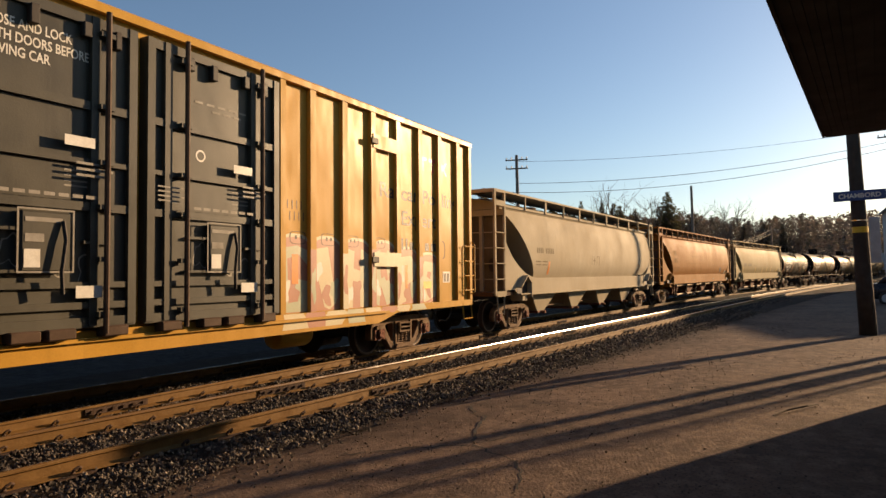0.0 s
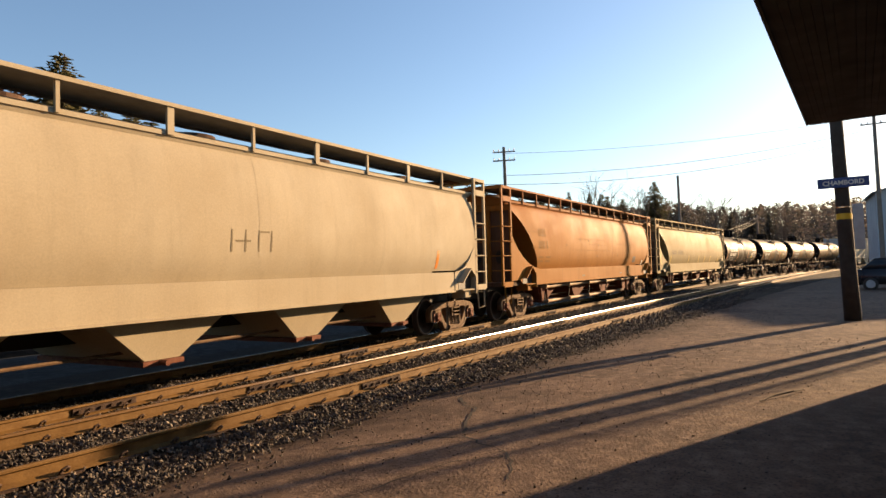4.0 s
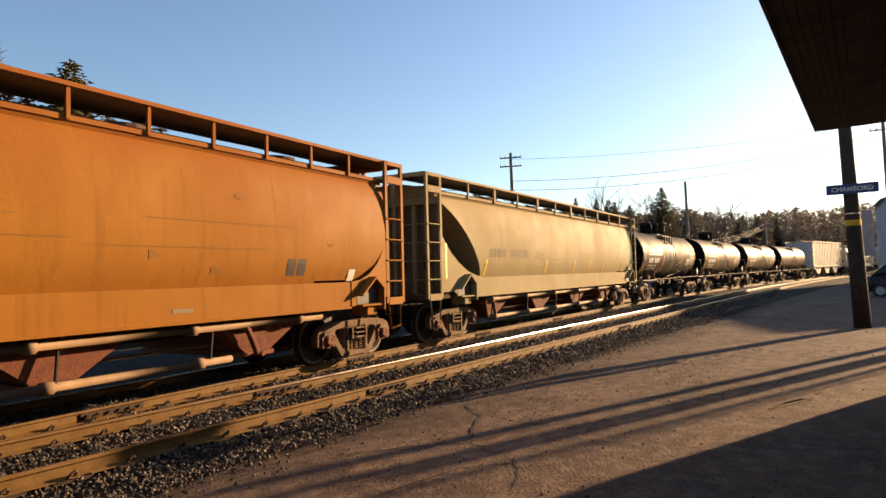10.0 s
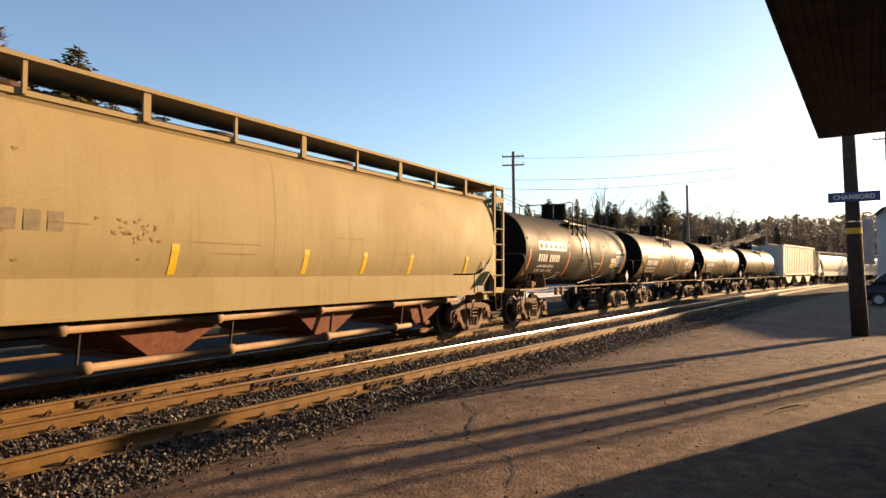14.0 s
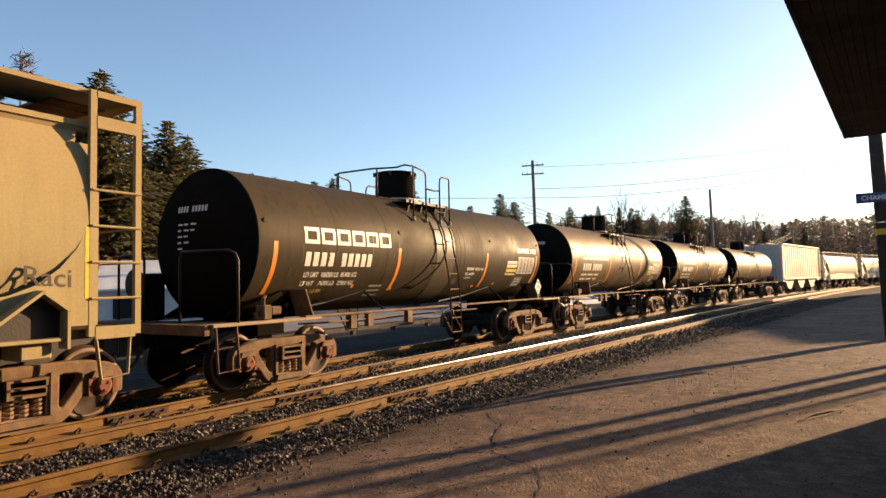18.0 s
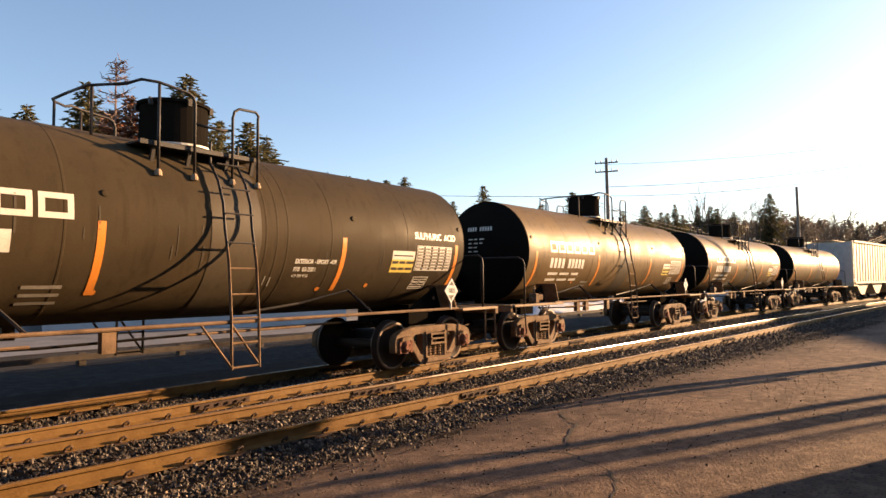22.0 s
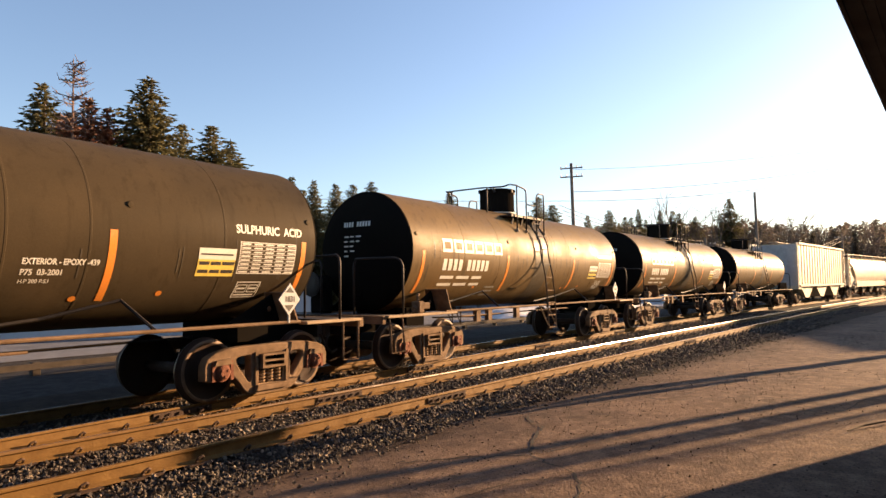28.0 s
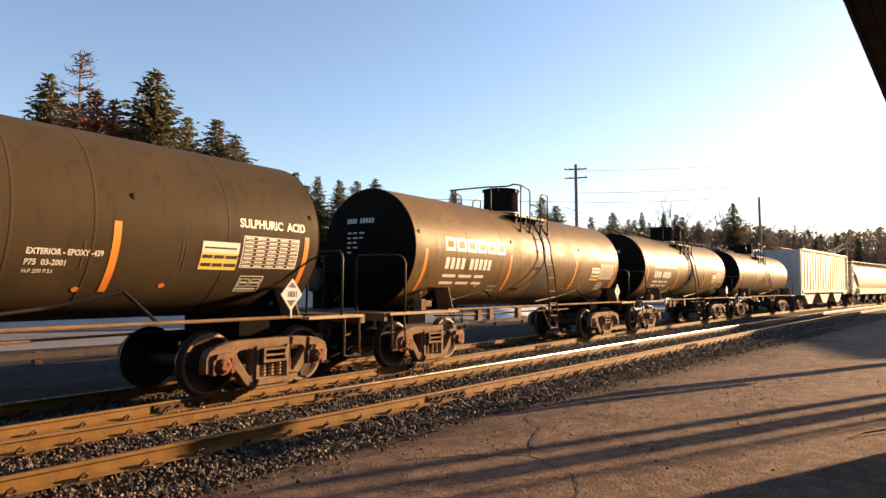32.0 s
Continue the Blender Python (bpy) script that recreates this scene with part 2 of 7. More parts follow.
def ground_mat(name, cols, scale, bump, rough=0.92, verge=None):
    """Earth or asphalt: three tones by two noises, with relief."""
    m = bpy.data.materials.new(name)
    m.use_nodes = True
    n, l = m.node_tree.nodes, m.node_tree.links
    b = n["Principled BSDF"]
    b.inputs["Roughness"].default_value = rough
    b.inputs["Specular IOR Level"].default_value = 0.08
    co = n.new("ShaderNodeTexCoord")
    fs = []
    for sc, det in ((scale, 8), (scale * 9, 6), (scale * 60, 3)):
        t = n.new("ShaderNodeTexNoise")
        t.inputs["Scale"].default_value, t.inputs["Detail"].default_value, t.inputs["Roughness"].default_value = sc, det, 0.65
        l.new(co.outputs["Object"], t.inputs["Vector"])
        fs.append(t.outputs["Fac"])
    prev = None
    for f, (lo, hi), c in zip(fs, ((0.38, 0.62), (0.45, 0.65), (0.5, 0.7)), cols[1:]):
        r = n.new("ShaderNodeMapRange")
        r.inputs["From Min"].default_value, r.inputs["From Max"].default_value, r.inputs["To Max"].default_value = lo, hi, 0.85
        l.new(f, r.inputs["Value"])
        x = n.new("ShaderNodeMix")
        x.data_type = "RGBA"
        l.new(r.outputs[0], x.inputs[0])
        if prev is None:
            x.inputs[6].default_value = (*cols[0], 1)
        else:
            l.new(prev, x.inputs[6])
        x.inputs[7].default_value = (*c, 1)
        prev = x.outputs[2]
    if verge:
        # cinders trodden out from the tracks, thinning across the platform
        sp = n.new("ShaderNodeSeparateXYZ")
        l.new(co.outputs["Object"], sp.inputs[0])
        d = n.new("ShaderNodeMath")
        d.operation = "MULTIPLY_ADD"
        d.inputs[1].default_value = 0.112
        l.new(sp.outputs["X"], d.inputs[0])
        l.new(sp.outputs["Y"], d.inputs[2])
        e = n.new("ShaderNodeMath")
        e.operation = "MULTIPLY_ADD"
        e.inputs[1].default_value = 3.0
        l.new(fs[0], e.inputs[0])
        l.new(d.outputs[0], e.inputs[2])
        r = n.new("ShaderNodeMapRange")
        r.inputs["From Min"].default_value, r.inputs["From Max"].default_value, r.inputs["To Max"].default_value = 5.35, 6.9, 0.85
        l.new(e.outputs[0], r.inputs["Value"])
        x = n.new("ShaderNodeMix")
        x.data_type = "RGBA"
        l.new(r.outputs[0], x.inputs[0])
        l.new(prev, x.inputs[6])
        x.inputs[7].default_value = (*verge, 1)
        prev = x.outputs[2]
    l.new(prev, b.inputs["Base Color"])
    ad = n.new("ShaderNodeMath")
    l.new(fs[1], ad.inputs[0])
    l.new(fs[2], ad.inputs[1])
    bp = n.new("ShaderNodeBump")
    bp.inputs["Strength"].default_value, bp.inputs["Distance"].default_value = bump, 0.05
    l.new(ad.outputs[0], bp.inputs["Height"])
    l.new(bp.outputs[0], b.inputs["Normal"])
    return m


M["dirt"] = ground_mat("dark_gravel_earth", [(0.026, 0.019, 0.014), (0.017, 0.013, 0.010), (0.042, 0.031, 0.022), (0.014, 0.011, 0.009)], 0.25, 0.9)
M["grey_grit"] = ground_mat("grey_gritty_slush", [(0.034, 0.032, 0.030), (0.02, 0.018, 0.017), (0.055, 0.052, 0.05), (0.015, 0.014, 0.012)], 0.5, 0.8)
M["asphalt"] = ground_mat("old_dusty_asphalt", [(0.150, 0.100, 0.071), (0.072, 0.050, 0.039), (0.205, 0.140, 0.098), (0.044, 0.032, 0.026)], 0.55, 0.36, verge=(0.042, 0.030, 0.024))


# ---- building blocks ----
def part(name, bm, material, parent=None, label="", smooth=False):
    """Link a bmesh as one mesh object, under a thing or a part."""
    me = bpy.data.meshes.new(name)
    if smooth:
        for f in bm.faces:
            f.smooth = True
    bm.to_mesh(me)
    bm.free()
    me.materials.append(material)
    ob = new(name, me)
    if parent is not None:
        ob.parent = parent
    if label:
        ob["label"] = label
    return ob


def again(ob, m, parent=None):
    """Another object on the same mesh."""
    o = new(ob.name.split(".")[0], ob.data)
    o.parent = parent or ob.parent
    o.matrix_basis = m
    if "label" in ob:
        o["label"] = ob["label"]
    return o


def box(bm, x0, x1, y0, y1, z0, z1, m=None, bevel=0.0):
    v = [bm.verts.new((x, y, z)) for x in (x0, x1) for y in (y0, y1) for z in (z0, z1)]
    fs = [bm.faces.new([v[i] for i in q]) for q in ((0, 1, 3, 2), (4, 6, 7, 5), (0, 4, 5, 1), (2, 3, 7, 6), (0, 2, 6, 4), (1, 5, 7, 3))]
    if bevel:
        es = list({e for f in fs for e in f.edges})
        r = bmesh.ops.bevel(bm, geom=es, offset=bevel, segments=1, affect="EDGES")
        v = list({w for f in r["faces"] for w in f.verts} | {w for w in v if w.is_valid})
    if m is not None:
        for w in v:
            w.co = m @ w.co
    return bm


def bar(bm, a, b, w, h=None, up=(0, 0, 1)):
    """A rectangular bar from a to b, w wide, h deep."""
    a, b = Vector(a), Vector(b)
    d = (b - a).normalized()
    u = Vector(up)
    if abs(d.dot(u)) > 0.98:
        u = Vector((1, 0, 0))
    s = d.cross(u).normalized()
    u = s.cross(d)
    h = h or w
    q = [s * (w / 2) * i + u * (h / 2) * j for i, j in ((-1, -1), (1, -1), (1, 1), (-1, 1))]
    va = [bm.verts.new(a + k) for k in q]
    vb = [bm.verts.new(b + k) for k in q]
    for i in range(4):
        bm.faces.new((va[i], va[(i + 1) % 4], vb[(i + 1) % 4], vb[i]))
    bm.faces.new(va[::-1])
    bm.faces.new(vb)
    return bm


def rod(bm, pts, r, seg=8, caps=True):
    """A round rod along a chain of points."""
    pts = [Vector(p) for p in pts]
    rings, u = [], None
    for i, p in enumerate(pts):
        d = (pts[min(i + 1, len(pts) - 1)] - pts[max(i - 1, 0)]).normalized()
        if u is None:
            u = Vector((0, 0, 1)) if abs(d.z) < 0.9 else Vector((1, 0, 0))
        s = d.cross(u).normalized()
        u = s.cross(d)
        rr = r[i] if isinstance(r, (list, tuple)) else r
        rings.append([bm.verts.new(p + (s * math.cos(k * 2 * math.pi / seg) + u * math.sin(k * 2 * math.pi / seg)) * rr) for k in range(seg)])
    for a, b in zip(rings, rings[1:]):
        for k in range(seg):
            bm.faces.new((a[k], a[(k + 1) % seg], b[(k + 1) % seg], b[k]))
    if caps:
        bm.faces.new(rings[0][::-1])
        bm.faces.new(rings[-1])
    return bm


def lathe(bm, prof, axis="y", seg=32, m=None):
    """Turn a profile of (along, radius) round an axis."""
    rings = []
    for a, r in prof:
        ring = []
        for k in range(seg):
            c, s = math.cos(2 * math.pi * k / seg) * r, math.sin(2 * math.pi * k / seg) * r
            p = Vector({"y": (c, a, s), "x": (a, c, s), "z": (c, s, a)}[axis])
            ring.append(bm.verts.new(m @ p if m else p))
        rings.append(ring)
    for a, b in zip(rings, rings[1:]):
        for k in range(seg):
            bm.faces.new((a[k], a[(k + 1) % seg], b[(k + 1) % seg], b[k]))
    if prof[0][1] > 1e-4:
        bm.faces.new(rings[0][::-1])
    if prof[-1][1] > 1e-4:
        bm.faces.new(rings[-1])
    return bm


def prism(bm, pts, y0, y1, m=None):
    """An outline in x and z, given thickness from y0 to y1."""
    a = [bm.verts.new((x, y0, z)) for x, z in pts]
    b = [bm.verts.new((x, y1, z)) for x, z in pts]
    bm.faces.new(a)
    bm.faces.new(b[::-1])
    for i in range(len(pts)):
        j = (i + 1) % len(pts)
        bm.faces.new((a[j], a[i], b[i], b[j]))
    if m is not None:
        for w in a + b:
            w.co = m @ w.co
    return bm


def B():
    return bmesh.new()


def thing(name, label, category, group=""):
    e = new(name)
    e.empty_display_size = 0.3
    return tagged(e, label, category, group)


# ---- the two tracks: the train's (curving gently) and the near siding ----
GAUGE = 1.506


def main_y(x):
    """Near rail of the train's track."""
    if x > 150:
        return main_y(150) - 0.37 * (x - 150)
    return 8.307 - 0.00166 * (x - 8) ** 2 / 2 - 0.0005 * max(0.0, x - 12) ** 2


def side_y(x):
    """Near rail of the siding."""
    if x > 95:
        return main_y(x) - (main_y(95) - side_y(95)) - 0.004 * (x - 95)
    return 5.639 - 0.0741 * (x - 8) - 0.000394 * (x - 8) ** 2 / 2 - 0.00042 * max(0.0, x - 30) ** 2


def heading(fn, x):
    return math.degrees(math.atan2(fn(x + 0.5) - fn(x - 0.5), 1.0))

# ---- ground, platform, rails ----
def grid_sheet(name, xs, ys, zf, material):
    bm = B()
    vs = [[bm.verts.new((x, y, zf(x, y))) for y in ys] for x in xs]
    for i in range(len(xs) - 1):
        for j in range(len(ys) - 1):
            bm.faces.new((vs[i][j], vs[i + 1][j], vs[i + 1][j + 1], vs[i][j + 1]))
    return part(name, bm, material, smooth=True)


def ground_z(x, y):
    d = main_y(x) if -60 < x < 200 else 0
    z = -0.24 + 0.03 * noise.noise(Vector((x * 0.35, y * 0.35, 3)))
    if y > d + 9:
        z -= 0.25 * min(1, (y - d - 9) / 4)
    if y > d + 30:
        z += 0.05 * min(120, y - d - 30)
    if y < side_y(min(max(x, -60), 200)) - 1.2:
        z = -0.10 + 0.03 * noise.noise(Vector((x * 0.3, y * 0.3, 9)))
    return z


def spaced(a, b, fine0, fine1, step, big):
    v, out = a, []
    while v < b:
        out.append(v)
        v += step if fine0 <= v < fine1 else big
    return out + [b]


xs = [-3000, -800, -200] + spaced(-80, 200, -5, 40, 0.8, 6.0) + [260, 400, 900, 3000]
ys = [-3000, -800, -200, -80] + spaced(-40, 60, -4, 24, 0.6, 4.0) + [80, 110, 150, 220, 400, 900, 3000]
tagged(grid_sheet("ground", xs, ys, ground_z, M["dirt"]), "dark gravelly earth around the tracks", "ground", kind="structure")


def plat_edge(x):
    e = side_y(x) - 1.2 - 0.035 * max(0, x - 8) + 0.22 * noise.noise(Vector((x * 0.5, 0, 0))) + 0.10 * noise.noise(Vector((x * 2.3, 1, 0)))
    return e


bm = B()
pav_x = spaced(-12, 90, -2, 30, 0.25, 1.5)
cols = []
for x in pav_x:
    e = plat_edge(x)
    row = []
    for f in (0, 0.04, 0.15, 0.35, 0.6, 0.85, 1.0):
        y = e - f * (e + 14 + 0.05 * x)
        z = -0.03 + 0.012 * noise.noise(Vector((x * 0.7, y * 0.7, 0))) if f else -0.13
        row.append(bm.verts.new((x, y, z)))
    cols.append(row)
for a, b in zip(cols, cols[1:]):
    for j in range(6):
        bm.faces.new((a[j], a[j + 1], b[j + 1], b[j]))
pav = tagged(part("pavement", bm, M["asphalt"], smooth=True), "cracked dusty asphalt station platform", "pavement", kind="structure")

RAIL = [(-0.07, -0.16), (0.07, -0.16), (0.07, -0.148), (0.012, -0.125), (0.009, -0.045), (0.036, -0.03), (0.036, -0.012), (0.031, -0.005), (0.017, -0.001), (0.0, 0.0),
        (-0.017, -0.001), (-0.031, -0.005), (-0.036, -0.012), (-0.036, -0.03), (-0.009, -0.045), (-0.012, -0.125), (-0.07, -0.148)]


WORN = RAIL[:11] + [(-0.029, -0.004), (-0.036, -0.023), (-0.036, -0.032)] + RAIL[14:]


def rail(fn, off, lift, label, x0=-20.0, x1=190.0, shape=RAIL):
    """A rail with foot, web and head along its curve, shiny on top."""
    bm = B()
    x, rings = x0, []
    while x <= x1:
        h = radians(heading(fn, x))
        c = Vector((x - math.sin(h) * off, fn(x) + math.cos(h) * off, lift))
        s = Vector((-math.sin(h), math.cos(h), 0))
        rings.append([bm.verts.new(c + s * u + Vector((0, 0, w))) for u, w in shape])
        x += 1.0 if x < 60 else 4.0
    for a, b in zip(rings, rings[1:]):
        for k in range(len(RAIL)):
            f = bm.faces.new((a[k], b[k], b[(k + 1) % len(RAIL)], a[(k + 1) % len(RAIL)]))
            f.material_index = 1 if (7 <= k <= (11 if shape is WORN else 10) if fn is side_y else 8 <= k <= 9) else 0
            f.smooth = 6 <= k <= 9
    ob = part("rail", bm, M["rail"])
    ob.data.materials.append(M["siding_head" if fn is side_y else "railtop"])
    return tagged(ob, label, "rail", "rails of the two tracks")


HEADC = 0.036
rail(side_y, HEADC, 0.0, "rusty steel rail of the near siding")
rail(side_y, GAUGE + HEADC, 0.0, "rusty steel rail of the near siding, far side", shape=WORN)
rail(main_y, HEADC, 0.0, "rail of the train's track, near side")
rail(main_y, GAUGE + HEADC, 0.024, "rail of the train's track, far side")


# ---- trucks and running gear ----
def wheelset_mesh():
    bm = B()
    for s in (-1, 1):
        y = s * 0.753
        prof = [(y - s * 0.09, 0.14), (y - s * 0.06, 0.40), (y - s * 0.055, 0.484), (y - s * 0.03, 0.484), (y - s * 0.022, 0.46), (y + s * 0.07, 0.452),
                (y + s * 0.075, 0.40), (y + s * 0.03, 0.36), (y + s * 0.02, 0.17), (y + s * 0.07, 0.13), (y + s * 0.08, 0.0)]
        lathe(bm, prof, "y", 40)
    rod(bm, [(0, -0.98, 0), (0, 0.98, 0)], 0.085, 12)
    bmesh.ops.recalc_face_normals(bm, faces=bm.faces)
    me = bpy.data.meshes.new("wheelset")
    for f in bm.faces:
        f.smooth = True
        q = min(math.hypot(v.co.x, v.co.z) for v in f.verts)
        out = min(abs(v.co.y) for v in f.verts)
        f.material_index = 1 if q > 0.475 else 2 if q > 0.39 and out > 0.80 else 0
    bm.to_mesh(me)
    bm.free()
    me.materials.append(M["wheel"])
    me.materials.append(M["tread"])
    me.materials.append(M["rim_dust"])
    return me


WHEELSET = wheelset_mesh()
AXLE = 0.91


def side_frame_mesh():
    """Cast side frame: one plate with pedestal jaws, two three-cornered windows and one for the springs."""
    half = [(0.0, 0.775), (0.55, 0.775), (0.80, 0.755), (1.00, 0.715), (1.13, 0.655), (1.18, 0.56), (1.18, 0.37), (1.075, 0.35), (1.06, 0.555), (0.77, 0.565), (0.755, 0.40), (0.70, 0.39), (0.62, 0.315), (0.50, 0.16), (0.42, 0.10), (0.30, 0.085), (0.0, 0.08)]
    outer = half + [(-x, z) for x, z in half[-2:0:-1]]
    tri = [(0.375, 0.66), (0.44, 0.675), (0.61, 0.665), (0.68, 0.63), (0.675, 0.56), (0.60, 0.45), (0.45, 0.25), (0.40, 0.235), (0.37, 0.28)]
    loops = [outer, tri, [(-x, z) for x, z in tri], [(-0.255, 0.185), (0.255, 0.185), (0.255, 0.64), (0.20, 0.675), (-0.20, 0.675), (-0.255, 0.64)]]
    c = bpy.data.curves.new("side_frame", "CURVE")
    c.dimensions, c.fill_mode, c.extrude, c.bevel_depth, c.bevel_resolution = "2D", "BOTH", 0.055, 0.022, 2
    for loop in loops:
        sp = c.splines.new("POLY")
        sp.points.add(len(loop) - 1)
        sp.use_cyclic_u = True
        for p, (x, z) in zip(sp.points, loop):
            p.co = (x, z, 0, 1)
    o = bpy.data.objects.new("side_frame", c)
    me = bpy.data.meshes.new_from_object(o)
    bpy.data.objects.remove(o)
    me.transform(pose(0, 0, 0, 90, 0, 0))
    me.name = "side_frame"
    bm = B()
    bm.from_mesh(me)
    # spring seat, bolster guides and ribs standing out from the plate
    prism(bm, [(-0.33, 0.115), (0.33, 0.115), (0.30, 0.195), (-0.30, 0.195)], -0.14, 0.14)
    prism(bm, [(-0.30, 0.06), (0.30, 0.06), (0.33, 0.085), (-0.33, 0.085)], -0.10, 0.10)
    for s in (-1, 1):
        prism(bm, [(s * 0.325, 0.69), (s * 0.275, 0.69), (s * 0.275, 0.20), (s * 0.325, 0.20)][::s], -0.105, 0.105)
        # the roof over each bearing
        prism(bm, [(s * 0.76, 0.565), (s * 1.06, 0.555), (s * 1.03, 0.63), (s * 0.80, 0.645)][::s], -0.13, 0.13)
    bmesh.ops.recalc_face_normals(bm, faces=bm.faces)
    me = bpy.data.meshes.new("side_frame")
    bm.to_mesh(me)
    bm.free()
    me.materials.append(M["truck"])
    return me


SIDE_FRAME = side_frame_mesh()


def spring_mesh():
    bm = B()
    pts = [(0.058 * math.cos(a), 0.058 * math.sin(a), 0.20 + 0.25 * a / (2 * math.pi * 5)) for a in [k * math.pi / 4 for k in range(41)]]
    rod(bm, pts, 0.019, 5)
    me = bpy.data.meshes.new("spring")
    bm.to_mesh(me)
    bm.free()
    me.materials.append(M["truck"])
    return me


SPRING = spring_mesh()


def cap_mesh():
    bm = B()
    lathe(bm, [(-0.11, 0.0), (-0.11, 0.075), (-0.09, 0.105), (-0.06, 0.11), (-0.05, 0.135), (0.09, 0.135)], "y", 16)
    box(bm, -0.17, 0.17, -0.05, 0.08, 0.07, 0.16)
    for s in (-1, 1):
        box(bm, s * 0.155 - 0.025, s * 0.155 + 0.025, -0.06, 0.07, -0.12, 0.10)
    for a in (0.5, 2.6, 4.7):
        rod(bm, [(0.055 * math.cos(a), -0.12, 0.055 * math.sin(a)), (0.055 * math.cos(a), -0.09, 0.055 * math.sin(a))], 0.018, 6)
    bmesh.ops.recalc_face_normals(bm, faces=bm.faces)
    me = bpy.data.meshes.new("bearing_cap")
    bm.to_mesh(me)
    bm.free()
    me.materials.append(M["rust"])
    return me


CAP = cap_mesh()


def bolster_end_mesh():
    """Hollow bolster end that rests on the springs: a frame with one bar across."""
    bm = B()
    for x0, x1, z0, z1 in ((-0.23, 0.23, 0.44, 0.475), (-0.23, 0.23, 0.535, 0.56), (-0.23, 0.23, 0.625, 0.655), (-0.23, -0.19, 0.475, 0.625), (0.19, 0.23, 0.475, 0.625)):
        box(bm, x0, x1, -0.16, 0.02, z0, z1)
    me = bpy.data.meshes.new("bolster_end")
    bm.to_mesh(me)
    bm.free()
    me.materials.append(M["truck"])
    return me


BOLSTER_END = bolster_end_mesh()
ROLLING = []


def truck(car, x):
    bm = B()
    box(bm, -0.17, 0.17, -1.0, 1.0, 0.44, 0.66, bevel=0.03)
    box(bm, -0.10, 0.10, -0.25, 0.25, 0.66, 0.80)
    for s in (-1, 1):
        bar(bm, (s * 0.42, -0.72, 0.42), (s * 0.42, 0.72, 0.42), 0.10, 0.14)
        for q in (-1, 1):
            box(bm, s * 0.42 - 0.04, s * 0.42 + 0.04, q * 0.753 - 0.05, q * 0.753 + 0.05, 0.33, 0.60)
    t = part("truck", bm, M["black"], car)
    t.matrix_basis = pose(x, 0, 0)
    for s in (-1, 1):
        o = new("side_frame", SIDE_FRAME)
        o.parent, o.matrix_basis = t, pose(0, s * 1.05, 0, 0, 0, 0 if s < 0 else 180)
        o = new("bolster_end", BOLSTER_END)
        o.parent, o.matrix_basis = t, pose(0, s * 1.05, 0, 0, 0, 0 if s < 0 else 180)
        for i in (-0.155, 0.0, 0.155):
            o = new("spring", SPRING)
            o.parent, o.matrix_basis = t, pose(i, s * 1.06, 0)
        for q in (-1, 1):
            o = new("bearing_cap", CAP)
            o.parent, o.matrix_basis = t, pose(q * AXLE, s * 1.10, 0.457, 0, 0, 0 if s < 0 else 180)
    for q in (-1, 1):
        o = new("wheelset", WHEELSET)
        o.parent, o.matrix_basis = t, pose(q * AXLE, 0, 0.457)
        ROLLING.append((o, q * AXLE))
    return t


def coupler(car, x, s):
    """Draft gear, knuckle and air hose at one end."""
    bm = B()
    box(bm, min(x, x + s * 0.45), max(x, x + s * 0.45), -0.11, 0.11, 0.72, 0.98)
    box(bm, min(x + s * 0.45, x + s * 0.72), max(x + s * 0.45, x + s * 0.72), -0.16, 0.14, 0.70, 1.0, bevel=0.03)
    rod(bm, [(x + s * 0.2, -0.3, 0.8), (x + s * 0.3, -0.32, 0.6), (x + s * 0.5, -0.3, 0.42), (x + s * 0.7, -0.25, 0.46)], 0.025, 6)
    return part("coupler", bm, M["black"], car)


def ladder(car, material, a, b, z0, z1, step, r=0.012):
    """Rungs, each a part of its own."""
    z = z0
    while z <= z1 + 1e-4:
        bm = B()
        rod(bm, [(a[0], a[1], z), (b[0], b[1], z)], r, 6)
        part("rung", bm, material, car)
        z += step


# ---- writing ----
def text_mesh(string, size, bold=0.0, squeeze=1.0):
    c = bpy.data.curves.new("lettering", "FONT")
    c.body, c.size, c.offset, c.fill_mode, c.resolution_u = string, size, bold, "FRONT", 3
    o = bpy.data.objects.new("lettering", c)
    me = bpy.data.meshes.new_from_object(o)
    bpy.data.objects.remove(o)
    bpy.data.curves.remove(c)
    for v in me.vertices:
        v.co.x *= squeeze
    return me


def on_side(me, x, z, y, shape=None):
    """Lay a flat mesh (x, y) onto a car's near side: x along, z up; shape(z) gives the skin's y there."""
    for v in me.vertices:
        u, w = v.co.x, v.co.y
        zz = z + w
        v.co = (x + u, (shape(zz) if shape else y) - 0.005, zz)
    return me


def bars_mesh(rows):
    """Flat bars: (x0, y0, width, height)."""
    me = bpy.data.meshes.new("lettering")
    vs, fs = [], []
    for x, y, w, h in rows:
        n = max(1, int(h / 0.08))
        for i in range(n):
            k = len(vs)
            vs += [(x, y + h * i / n, 0), (x + w, y + h * i / n, 0), (x + w, y + h * (i + 1) / n, 0), (x, y + h * (i + 1) / n, 0)]
            fs.append((k, k + 1, k + 2, k + 3))
    me.from_pydata(vs, [], fs)
    return me


def letter(car, me, material, name="lettering", label=""):
    me.materials.clear()
    me.materials.append(material)
    o = new(name, me)
    o.parent = car
    if label:
        o["label"] = label
    return o


def word_bars(x, y, widths, h, gap=0.25):
    """A word of unreadable characters as upright bars."""
    out = []
    for w in widths:
        if w > 0:
            out.append((x, y, w, h))
            x += w * (1 + gap)
        else:
            x += -w
    return out


